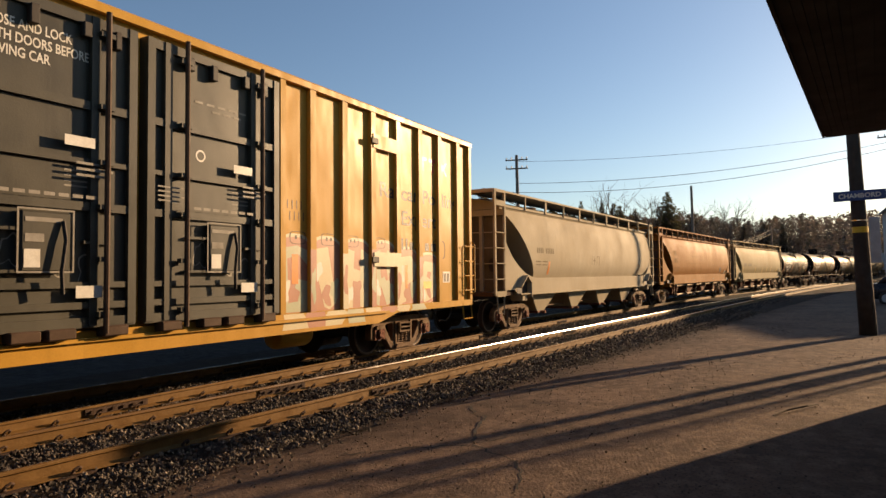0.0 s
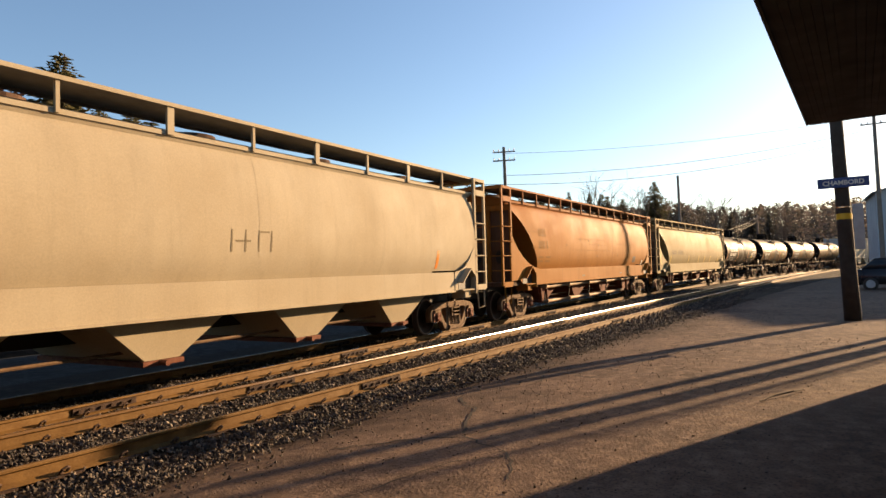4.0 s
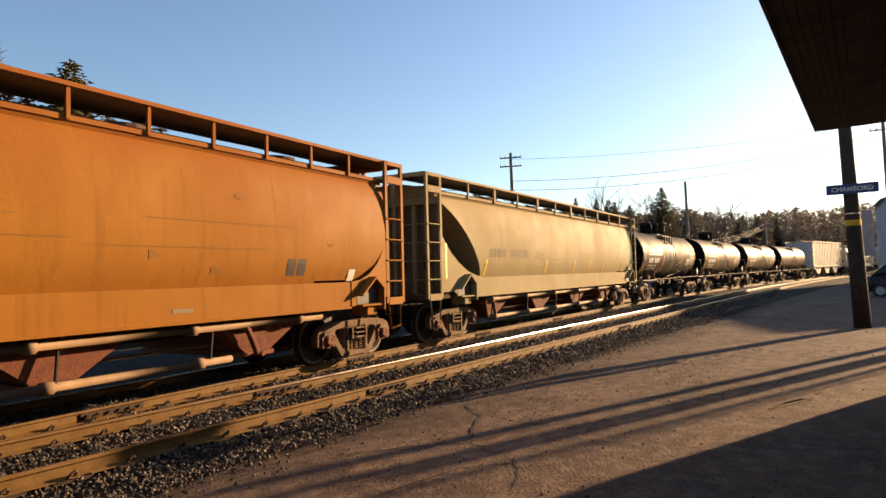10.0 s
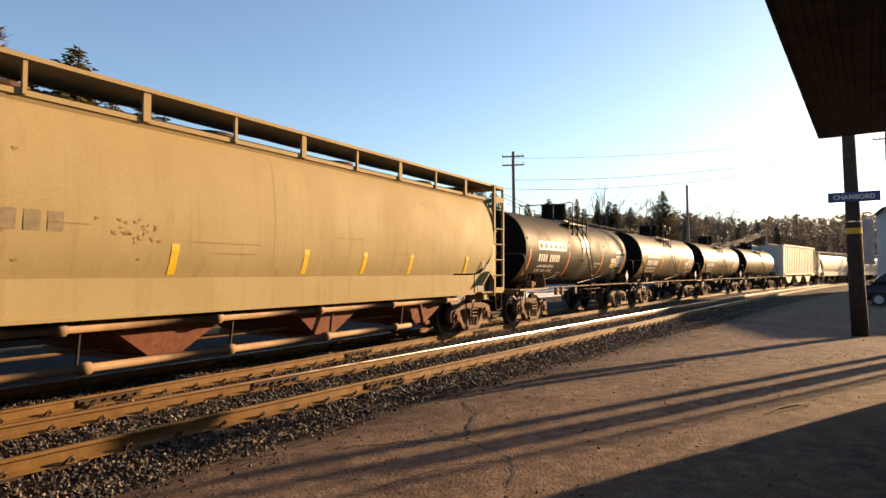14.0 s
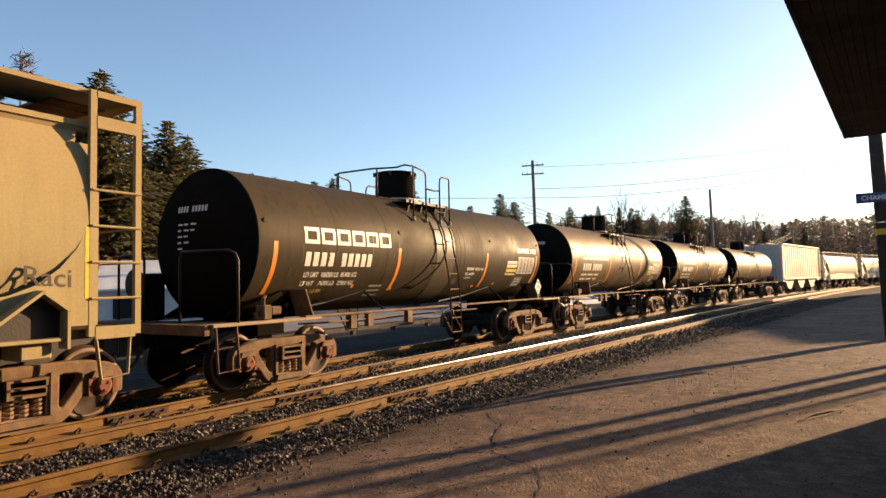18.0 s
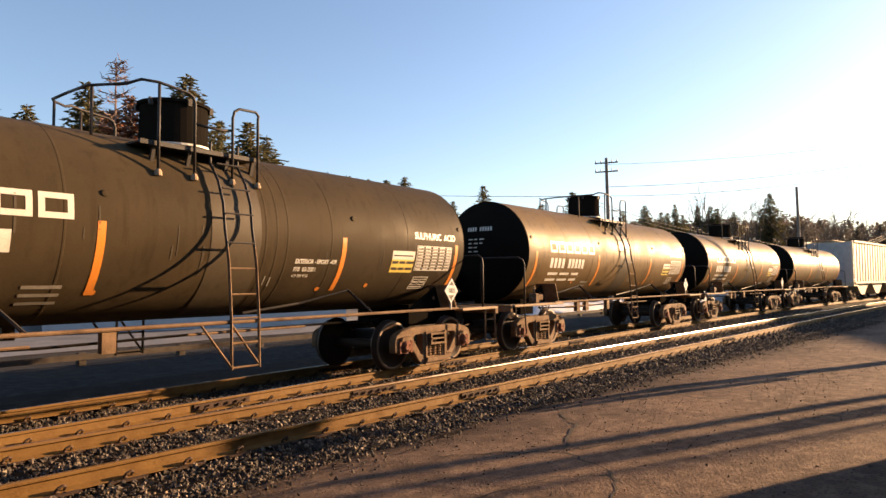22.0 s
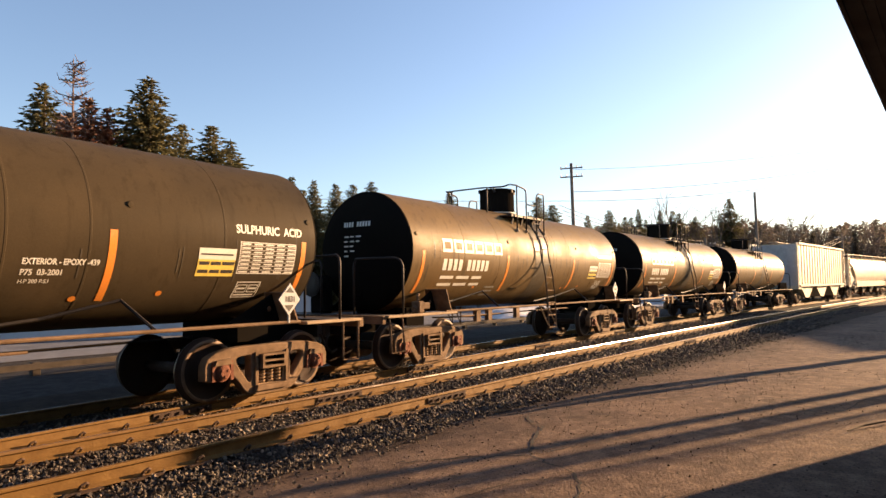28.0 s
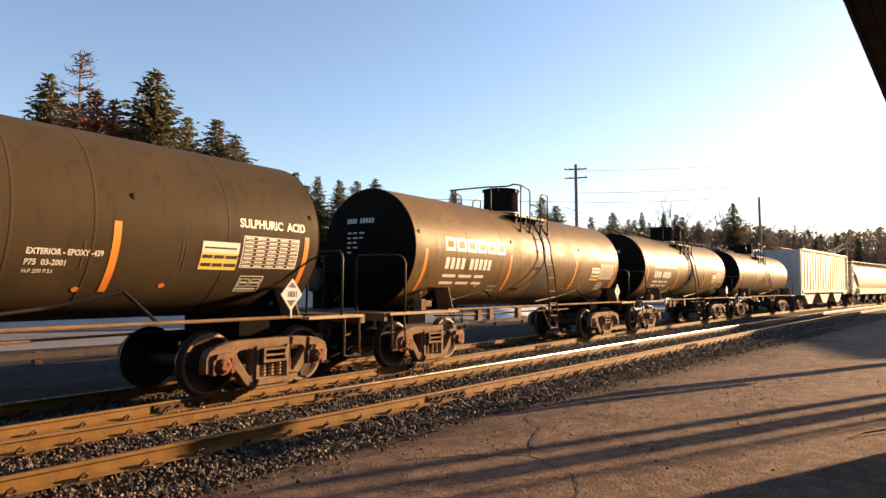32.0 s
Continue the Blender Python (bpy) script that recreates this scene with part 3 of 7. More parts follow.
# ---- covered hopper ----
SECTION = [(0.0, 3.93), (0.45, 3.91), (0.90, 3.83), (1.22, 3.72), (1.40, 3.56), (1.49, 3.33), (1.55, 3.02), (1.585, 2.65), (1.595, 2.3), (1.57, 1.95), (1.51, 1.72), (1.44, 1.56)]


def skin_y(z):
    for (ya, za), (yb, zb) in zip(SECTION, SECTION[1:]):
        if zb <= z <= za:
            return -(ya + (yb - ya) * (za - z) / (za - zb))
    return -1.57 if z < 1.56 else 0.0


def end_x(z):
    """How far the sloping end sheet lies inside the end posts."""
    ks = [(1.56, 2.78), (1.75, 2.66), (2.0, 2.48), (2.3, 2.23), (2.6, 1.95), (2.9, 1.61), (3.2, 1.18), (3.4, 0.82), (3.5, 0.72), (4.0, 0.72)]
    for (za, a), (zb, b) in zip(ks, ks[1:]):
        if za <= z <= zb:
            return a + (b - a) * (z - za) / (zb - za)
    return 0.72


def sides(fn, name, material, car, label=""):
    """One part on each side of a car; fn(bm, s) draws the one on side s."""
    out = []
    for s in (-1, 1):
        bm = B()
        fn(bm, s)
        bmesh.ops.recalc_face_normals(bm, faces=bm.faces)
        out.append(part(name, bm, material, car, label))
    return out


def hopper(label, L, paint, posts, pipes, chute="black", board="end_brown"):
    car = thing("hopper_car", label, "freight car", "freight cars of the train")
    h = L / 2
    half = SECTION[::-1]
    prof = [(-y, z) for y, z in half] + [(y, z) for y, z in SECTION[1:]]
    fine = []
    for (ya, za), (yb, zb) in zip(prof, prof[1:]):
        for i in range(2):
            fine.append((ya + (yb - ya) * i / 2, za + (zb - za) * i / 2))
    fine.append(prof[-1])
    bm = B()
    N = 26
    rows = []
    for i in range(N + 1):
        rows.append([bm.verts.new(((-h + end_x(z)) + (2 * h - 2 * end_x(z)) * i / N, y + 0.002 * noise.noise(Vector((i * 0.9, z * 2.0, L))) * (1 if 0 < i < N else 0), z)) for y, z in fine])
    for a, b in zip(rows, rows[1:]):
        for k in range(len(fine) - 1):
            bm.faces.new((a[k], b[k], b[k + 1], a[k + 1])).smooth = True
    bmesh.ops.recalc_face_normals(bm, faces=bm.faces)
    body = part("body", bm, M[paint], car)
    for e in (-1, 1):
        bm = B()
        row = [bm.verts.new((e * (h - end_x(z)), y, z)) for y, z in fine]
        m = len(fine)
        for k in range(m // 2):
            bm.faces.new(list(dict.fromkeys((row[k], row[k + 1], row[m - 2 - k], row[m - 1 - k]))))
        bmesh.ops.recalc_face_normals(bm, faces=bm.faces)
        part("slope_sheet", bm, M[paint], car, "sloping end sheet in shade")
    # weld seams standing a little proud of the skin
    for i in (1, 3, 5):
        bm = B()
        x = -h + 2.6 + (L - 5.2) * (i - 0.5) / 5
        for (ya, za), (yb, zb) in zip(fine[1:-1], fine[2:-1]):
            q = [bm.verts.new((x + dx, y * 1.0009, 2.5 + (z - 2.5) * 1.0009)) for dx, y, z in ((-0.014, ya, za), (0.014, ya, za), (0.014, yb, zb), (-0.014, yb, zb))]
            bm.faces.new(q)
        bmesh.ops.recalc_face_normals(bm, faces=bm.faces)
        part("weld_seam", bm, M[paint], car, smooth=True)
    sides(lambda bm, s: prism(bm, [(-h + 1.5, 1.10), (h - 1.5, 1.10), (h - 1.9, 1.56), (-h + 1.9, 1.56)], *sorted((s * 1.45, s * 1.57))), "side_sill", M[paint], car)
    sides(lambda bm, s: prism(bm, [(-h + 1.9, 1.065), (h - 1.9, 1.065), (h - 1.9, 1.10), (-h + 1.9, 1.10)], *sorted((s * 1.42, s * 1.62))), "sill_flange", M[paint], car)
    edge = [(0.60, 2.66), (0.80, 2.43), (1.06, 2.19), (1.42, 1.95), (1.86, 1.74), (2.30, 1.62), (2.76, 1.56)]
    short = [(0.60, 2.80), (0.66, 2.45), (0.80, 2.14), (1.00, 1.90), (1.26, 1.71), (1.55, 1.60), (1.85, 1.56)]
    for e in (-1, 1):
        line = edge if e < 0 else short
        pts = [(-h + 0.55, line[0][1] + 0.04), (-h + 0.55, 1.24), (-h + 1.2, 1.24), (-h + 1.4, 1.10), (-h + line[-1][0], 1.10)] + [(-h + x, z) for x, z in line[::-1]]
        sides(lambda bm, s: prism(bm, [(x * -e, z) for x, z in pts], *sorted((s * 1.55, s * 1.585))), "end_sheet", M[paint], car)
        if e > 0:
            # this end is closed by a plate bent to the body's curve
            for s in (-1, 1):
                bm = B()
                zs = [1.60 + 0.15 * i for i in range(13)]
                pa = [bm.verts.new((h - end_x(z) - 0.01, -s * skin_y(z) * 0.996, z)) for z in zs]
                pb = [bm.verts.new((h - 0.60, -s * skin_y(z) * 0.996, z)) for z in zs]
                for i in range(12):
                    bm.faces.new((pa[i], pb[i], pb[i + 1], pa[i + 1])).smooth = True
                part("closing_plate", bm, M[paint], car)
        xe = e * (h - 0.74)
        bm = B()
        w = 1.5 if e < 0 else 1.15
        box(bm, xe - 0.03, xe + 0.03, -w, w, 1.2, 3.42)
        # tan and orange cars: end wall colour holds soot and painted shade
        wall = part("end_wall", bm, M["end_brown" if paint == "orange" else paint if paint == "cream" else "soot_shade"], car, "sooty, shade-darkened end wall")
        for y in (-0.8, 0.0, 0.8):
            bm = B()
            x0, x1 = sorted((xe + e * 0.03, xe + e * 0.12))
            box(bm, x0, x1, y - 0.05, y + 0.05, 1.2, 3.38)
            part("stiffener", bm, M[paint], wall)
        bm = B()
        x0, x1 = sorted((xe, xe + e * 0.14))
        box(bm, x0, x1, -w - 0.02, w + 0.02, 3.36, 3.52)
        part("header_beam", bm, M[paint], wall)
        for y in (-1.12, -0.40, 0.40, 1.12):
            bm = B()
            lathe(bm, [(xe + e * 0.02, 0.0), (xe + e * 0.035, 0.0), (xe + e * 0.035, 0.16)], "x", 20, pose(0, y, 1.95) @ Matrix.Diagonal((1, 0.75, 1.25, 1)))
            part("access_hole", bm, M["black"], wall, "dark oval opening")
        bm = B()
        box(bm, min(e * h, e * (h - 1.3)), max(e * h, e * (h - 1.3)), -1.5, 1.5, 1.08, 1.19)
        part("end_platform", bm, M["end_brown"], car)
        bm = B()
        box(bm, min(e * h, e * (h - 2.2)), max(e * h, e * (h - 2.2)), -0.35, 0.35, 0.72, 1.075)
        part("draft_sill", bm, M["black"], car)
        coupler(car, e * h, e)
        for s in (-1, 1):
            for x in (h - 0.03, h - 0.62):
                bm = B()
                box(bm, e * x - 0.04, e * x + 0.04, s * 1.56 - 0.03, s * 1.56 + 0.03, 1.1, 4.04)
                part("corner_post", bm, M[paint], car)
            for z, d in ((4.0, 0.08), (3.66, 0.15), (1.14, 0.15)):
                bm = B()
                bar(bm, (e * (h - 0.07), s * 1.57, z), (e * (h - 0.58), s * 1.57, z), 0.05, d)
                part("corner_brace", bm, M[paint], car)
            ladder(car, M[paint], (e * h, s * 1.6), (e * (h - 0.64), s * 1.6), 1.55, 2.9, 0.43, 0.016)
            bm = B()
            rod(bm, [(e * (h - 0.12), s * 1.56, 1.1), (e * (h - 0.16), s * 1.58, 0.62), (e * (h - 0.5), s * 1.58, 0.58), (e * (h - 0.56), s * 1.56, 1.1)], 0.022, 6)
            part("stirrup", bm, M[paint], car)
            # jacking bracket: a bent plate standing out from the side sheet, its pad and its foot
            y0, y1 = sorted((s * 1.25, s * 1.64))
            pad = h - (1.75 if e < 0 else 1.27)
            g = e if e < 0 else -1
            q0, q1 = sorted((s * 1.57, s * 1.75))
            bm = B()
            for pa, pb in (((-0.44, 1.30), (0.02, 1.64)), ((0.01, 1.64), (0.31, 1.42)), ((0.29, 1.43), (0.29, 1.0))):
                bar(bm, (e * pad - g * pa[0], (q0 + q1) / 2, pa[1]), (e * pad - g * pb[0], (q0 + q1) / 2, pb[1]), 0.18, 0.035, up=(0.3, 0, 1))
            part("jacking_gusset", bm, M[paint], car)
            bm = B()
            prism(bm, [(e * pad - g * u, w) for u, w in ((-0.42, 1.28), (0.02, 1.61), (0.27, 1.42), (0.27, 1.13), (-0.42, 1.13))], *sorted((s * 1.58, s * 1.592)))
            bmesh.ops.recalc_face_normals(bm, faces=bm.faces)
            part("bracket_opening", bm, M["black"], car, "dark opening inside the jacking bracket")
            bm = B()
            box(bm, e * pad - 0.17, e * pad + 0.17, y0, y1, 0.9, 1.12, bevel=0.02)
            part("jacking_pad", bm, M[paint], car)
            bm = B()
            box(bm, e * pad - 0.42, e * pad + 0.30, s * 1.585 if s > 0 else -1.72, 1.72 if s > 0 else -1.585, 1.085, 1.125, bevel=0.008)
            part("jacking_foot", bm, M[paint], car)
        for y in (-0.62, 0.62):
            bm = B()
            box(bm, e * (h - 0.06) - 0.03, e * (h - 0.06) + 0.03, y - 0.035, y + 0.035, 1.2, 3.99)
            part("end_post", bm, M[paint], car)
        bm = B()
        bar(bm, (e * (h - 0.02), -1.53, 4.0), (e * (h - 0.02), 1.53, 4.0), 0.06, 0.1)
        part("end_beam", bm, M[paint], car)
        ladder(car, M[paint], (e * (h + 0.0), -1.53), (e * (h + 0.0), -0.62), 1.55, 2.9, 0.43, 0.013)
        bm = B()
        box(bm, min(e * (h - 0.05), e * (h - 0.75)), max(e * (h - 0.05), e * (h - 0.75)), -0.9, 0.9, 4.01, 4.035)
        part("crossover_board", bm, M[board], car)
    hand = random.Random(int(L * 10))
    for s in (-1, 1):
        # walkway grating: a shallow channel that sags a little between its brackets
        bm = B()
        outline = [(s * 1.50, 4.01), (s * 1.50, 4.045), (s * 0.62, 4.045), (s * 0.62, 3.98), (s * 0.64, 3.98), (s * 0.64, 4.025), (s * 1.48, 4.025), (s * 1.48, 4.01)]
        rr = []
        n = 30
        for i in range(n + 1):
            dz = hand.uniform(-0.008, 0.008)
            rr.append([bm.verts.new((-h + 0.05 + (L - 0.1) * i / n, y, z + dz)) for y, z in outline])
        for a, b in zip(rr, rr[1:]):
            for k in range(8):
                bm.faces.new((a[k], a[(k + 1) % 8], b[(k + 1) % 8], b[k]))
        bm.faces.new(rr[0])
        bm.faces.new(rr[-1])
        bmesh.ops.recalc_face_normals(bm, faces=bm.faces)
        part("running_board", bm, M["grating"], car, "grey steel grating walkway")
        bm = B()
        bar(bm, (-h + 0.05, s * 1.515, 4.025), (h - 0.05, s * 1.515, 4.025), 0.02, 0.055)
        part("board_edge", bm, M[paint], car)
        bm = B()
        prism(bm, [(-h + 0.6, 3.60), (h - 0.6, 3.60), (h - 0.6, 3.665), (-h + 0.6, 3.665)], *sorted((s * 1.38, s * 1.462)))
        for (ya, za), (yb, zb) in (((1.44, 3.66), (1.25, 3.70)), ((1.44, 3.60), (1.41, 3.54))):
            bm.faces.new([bm.verts.new(p) for p in ((-h + 0.6, s * ya, za), (h - 0.6, s * ya, za), (h - 0.6, s * yb, zb), (-h + 0.6, s * yb, zb))])
        bmesh.ops.recalc_face_normals(bm, faces=bm.faces)
        part("eave_angle", bm, M[paint], car)
        n = int(round((L - 1.3) / posts))
        for i in range(1, n):
            x = -h + 0.65 + (L - 1.3) * i / n
            w = 0.05 if (i % 2 or posts < 1.3) else 0.11
            bm = B()
            box(bm, x - w / 2, x + w / 2, s * 1.475 - 0.022, s * 1.475 + 0.022, 3.61, 4.01)
            part("bracket", bm, M[paint], car)
    for i in range(5):
        bm = B()
        x = -h + 2.2 + (L - 4.4) * i / 4
        lathe(bm, [(3.9, 0.42), (4.02, 0.42), (4.03, 0.36), (4.05, 0.0)], "z", 16, pose(x, 0, 0))
        part("hatch", bm, M["end_brown"], car)
    n = 4
    for i in range(n):
        bm = B()
        x = -h + 3.9 + (L - 7.8) * i / (n - 1)
        w = (L - 7.2) / n * 0.46
        top = [bm.verts.new((x + a, b, 1.15)) for a, b in ((-w, -1.36), (w, -1.36), (w, 1.36), (-w, 1.36))]
        bot = [bm.verts.new((x + a, b, 0.5)) for a, b in ((-0.28, -1.2), (0.28, -1.2), (0.28, 1.2), (-0.28, 1.2))]
        for k in range(4):
            bm.faces.new((top[k], top[(k + 1) % 4], bot[(k + 1) % 4], bot[k]))
        bm.faces.new(bot)
        bmesh.ops.recalc_face_normals(bm, faces=bm.faces)
        c = part("discharge_chute", bm, M[chute], car)
        bm = B()
        box(bm, x - 0.34, x + 0.34, -1.24, 1.24, 0.42, 0.495, bevel=0.01)
        part("gate", bm, M["rust"], c, "rusty outlet gate")
        bm = B()
        rod(bm, [(x - 0.05, -1.2, 0.46), (x - 0.05, -1.38, 0.46)], 0.04, 8)
        part("gate_shaft", bm, M["rust"], c)
    bm = B()
    box(bm, -h + 2.25, h - 2.25, -0.2, 0.2, 0.75, 1.15)
    part("centre_sill", bm, M["black"], car)
    bm = B()
    rod(bm, [(-h + 2.9, -0.9, 0.7), (-h + 5, -0.95, 0.62), (h - 3, -0.9, 0.66)], 0.025, 6)
    part("brake_pipe", bm, M["truck"], car)
    if pipes:
        pr = [(-h + 3.0, 0.055)]
        for i in range(6):
            x = -h + 3.4 + (L - 6.6) * i / 5
            pr += [(x - 0.07, 0.055), (x - 0.065, 0.085), (x + 0.065, 0.085), (x + 0.07, 0.055)]
        pr.append((h - 2.6, 0.055))
        bm = B()
        lathe(bm, pr, "x", 10, pose(0, -1.45, 0.965))
        part("upper_pipe", bm, M["pipe"], car, "dusty steel unloading pipe", smooth=True)
        pr = [(-h + 3.4, 0.052)]
        for i in range(5):
            x = -h + 3.8 + (L - 9.0) * i / 4
            pr += [(x - 0.08, 0.052), (x - 0.075, 0.078), (x + 0.075, 0.078), (x + 0.08, 0.052)]
        pr.append((h - 4.6, 0.052))
        bm = B()
        lathe(bm, pr, "x", 10, pose(0, -1.34, 0.46))
        part("lower_pipe", bm, M["pipe"], car, "dusty steel unloading pipe", smooth=True)
        for i in range(5):
            bm = B()
            x = -h + 3.6 + (L - 8.6) * i / 4
            bar(bm, (x, -1.34, 0.46), (x, -1.42, 1.1), 0.045, 0.02)
            part("pipe_hanger", bm, M["black"], car)
        for x in (-h + 3.0, -h + 3.5, h - 4.4):
            bm = B()
            rod(bm, [(x, -1.45, 0.965), (x + 0.2, -1.38, 0.72), (x + 0.35, -1.34, 0.48)], 0.05, 8)
            part("pipe_elbow", bm, M["rust"], car)
    bm = B()
    lathe(bm, [(-0.35, 0.0), (-0.33, 0.14), (-0.28, 0.17), (0.28, 0.17), (0.33, 0.14), (0.35, 0.0)], "x", 14, pose(-h + 3.0, 0.55, 0.8))
    part("air_tank", bm, M["black"], car, smooth=True)
    for x in (-h + 1.95, h - 1.12):
        truck(car, x)
    bm = B()
    lathe(bm, [(-0.015, 0.28), (0.015, 0.28), (0.015, 0.245), (-0.015, 0.245), (-0.015, 0.28)], "x", 20, pose(h - 0.2, -0.75, 2.0))
    for a in range(3):
        dy, dz = 0.255 * math.cos(a * 1.05), 0.255 * math.sin(a * 1.05)
        bar(bm, (h - 0.2, -0.75 - dy, 2.0 - dz), (h - 0.2, -0.75 + dy, 2.0 + dz), 0.024)
    rod(bm, [(h - 0.74, -0.75, 2.0), (h - 0.19, -0.75, 2.0)], 0.03, 8)
    part("brake_wheel", bm, M["rust"], car, "rusty hand brake wheel")
    return car, body


# ---- tank car ----
TZ, TR = 2.40, 1.265


def wrap(me, x, z):
    """Lay a flat mesh on the tank's near side, its base line at height z."""
    a0 = math.asin((z - TZ) / TR)
    r = TR + 0.004
    for v in me.vertices:
        a = a0 + v.co.y / TR
        v.co = (x + v.co.x, -r * math.cos(a), TZ + r * math.sin(a))
    return me


HEAD = [(0.0, TR), (0.03, TR - 0.005), (0.09, TR - 0.06), (0.17, 1.1), (0.25, 0.85), (0.31, 0.55), (0.345, 0.25), (0.35, 0.0)]
NOSE, TAIL = -5.43, 5.72


def head_x(r):
    """How far the dished end stands out at a distance r from its middle."""
    for (xa, ra), (xb, rb) in zip(HEAD, HEAD[1:]):
        if rb <= r <= ra:
            return xa + (xb - xa) * (ra - r) / (ra - rb)
    return 0.35


def tank(label, paint="tank", half=5.66):
    car = thing("tank_car", label, "freight car", "freight cars of the train")
    bm = B()
    prof = [(NOSE, TR), (TAIL, TR)]
    for x in (-3.55, -2.0, 0.75, 0.95, 1.15, 2.05, 3.95):
        bm2 = B()
        lathe(bm2, [(x - 0.022, TR - 0.004), (x - 0.012, TR + 0.003), (x + 0.012, TR + 0.003), (x + 0.022, TR - 0.004)], "x", 72, pose(0, 0, TZ))
        for f in [f for f in bm2.faces if len(f.verts) > 4]:
            bm2.faces.remove(f)
        part("weld_seam", bm2, M[paint], car)
    lathe(bm, prof, "x", 72, pose(0, 0, TZ))
    for f in [f for f in bm.faces if len(f.verts) > 4]:
        bm.faces.remove(f)
    bmesh.ops.recalc_face_normals(bm, faces=bm.faces)
    part("shell", bm, M[paint], car, smooth=True)
    # ends darker than the shell, their shade painted in
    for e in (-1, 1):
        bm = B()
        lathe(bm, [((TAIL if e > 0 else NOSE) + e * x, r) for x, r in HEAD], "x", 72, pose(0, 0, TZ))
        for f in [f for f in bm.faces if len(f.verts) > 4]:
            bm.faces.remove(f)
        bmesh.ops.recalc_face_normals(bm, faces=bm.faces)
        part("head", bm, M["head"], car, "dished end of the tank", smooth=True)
    # wear plate under the ladder
    for s in (-1, 1):
        bm = B()
        pr = [(s * TR * 1.004 * math.cos(a), TZ + TR * 1.004 * math.sin(a)) for a in [-1.2 + 2.2 * i / 32 for i in range(33)]]
        ring = [(bm.verts.new((-0.15, y, z)), bm.verts.new((0.66, y, z))) for y, z in pr]
        for a, b in zip(ring, ring[1:]):
            bm.faces.new((a[0], a[1], b[1], b[0]))
        bmesh.ops.recalc_face_normals(bm, faces=bm.faces)
        part("wear_plate", bm, M["tank_dust"], car, "dust-grey strip under the ladder", smooth=True)
    bm = B()
    lathe(bm, [(3.45, 0.46), (3.66, 0.50), (3.66, 0.53), (3.69, 0.53), (3.69, 0.485), (4.25, 0.475), (4.25, 0.51), (4.295, 0.515), (4.315, 0.44), (4.325, 0.0)], "z", 36, pose(0.02, 0, 0))
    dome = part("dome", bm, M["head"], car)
    bm = B()
    lathe(bm, [(3.625, 0.50), (3.625, 0.55), (3.655, 0.55), (3.655, 0.50)], "z", 36, pose(0.02, 0, 0))
    part("dome_ring", bm, M["white"], dome, "white-painted ring")
    for k in range(6):
        a = k * 1.047 + 0.4
        bm = B()
        box(bm, 0.02 + 0.515 * math.cos(a) - 0.03, 0.02 + 0.515 * math.cos(a) + 0.03, 0.515 * math.sin(a) - 0.022, 0.515 * math.sin(a) + 0.022, 4.20, 4.30)
        part("latch", bm, M["black"], dome)
    for s in (-1, 1):
        bm = B()
        box(bm, -1.05, 0.76, min(s * 0.62, s * 1.04), max(s * 0.62, s * 1.04), 3.45, 3.475)
        part("walk_platform", bm, M["black"], car)
        bm = B()
        bar(bm, (-1.05, s * 1.05, 3.46), (0.76, s * 1.05, 3.46), 0.025, 0.06)
        part("platform_edge", bm, M["black"], car)
        for x in (-0.83, -0.32, 0.27, 0.70):
            bm = B()
            bar(bm, (x, s * 0.98, 3.45), (x, s * 0.92, 3.24), 0.05)
            part("platform_bracket", bm, M["black"], car)
            bm = B()
            lathe(bm, [(3.03, 0.0), (3.035, 0.05), (3.07, 0.05), (3.12, 0.03), (3.125, 0.0)], "z", 10, pose(x, s * 1.10, 0))
            part("post_foot", bm, M["step"], car, "pale post foot")
        y = s * 1.1
        for pts in ([(-1.42, s * 0.55, 3.4), (-1.42, s * 0.55, 4.17)],
                    [(-0.83, y, 3.05), (-0.83, y, 4.22)],
                    [(-0.32, y, 3.05), (-0.32, y, 4.08), (-0.35, y, 4.16), (-0.42, y, 4.20), (-0.83, s * 1.09, 4.25), (-1.02, s * 1.0, 4.26), (-1.14, s * 0.88, 4.20), (-1.40, s * 0.60, 4.17), (-1.46, s * 0.5, 4.17), (-1.47, s * 0.0, 4.17)],
                    [(0.27, y, 3.05), (0.27, y, 4.0), (0.30, y, 4.10), (0.38, y, 4.15), (0.66, y, 4.16), (0.71, y, 4.11), (0.70, y, 4.06), (0.70, y, 3.05)],
                    [(0.27, s * 1.08, 3.82), (0.10, s * 1.05, 3.80), (-0.32, y, 3.80)]):
            bm = B()
            rod(bm, pts, 0.02, 8)
            part("handrail", bm, M["black"], car, smooth=True)
        for x in (-0.02, 0.42):
            bm = B()
            pts = [(x, s * 1.0, 3.62)] + [(x, s * (TR + 0.10) * math.cos(a), TZ + (TR + 0.10) * math.sin(a)) for a in (0.75, 0.5, 0.25, 0.0)] + [(x, s * 1.42, 2.15)]
            rod(bm, pts, 0.02, 6)
            part("ladder_rail", bm, M["black"], car)
            bm = B()
            rod(bm, [(x, s * 1.42, 2.15), (x, s * 1.47, 1.9), (x, s * 1.53, 1.2), (x, s * 1.55, 0.5)], 0.02, 6)
            part("ladder_leg", bm, M["truck"], car)
        for z, y in ((3.3, 1.16), (2.95, 1.30), (2.6, 1.38), (2.2, 1.42), (1.85, 1.47), (1.5, 1.5), (1.18, 1.53), (0.85, 1.54), (0.53, 1.55)):
            bm = B()
            rod(bm, [(-0.02, s * y, z), (0.42, s * y, z)], 0.014, 6)
            part("rung", bm, M["black" if z > 2 else "truck"], car)
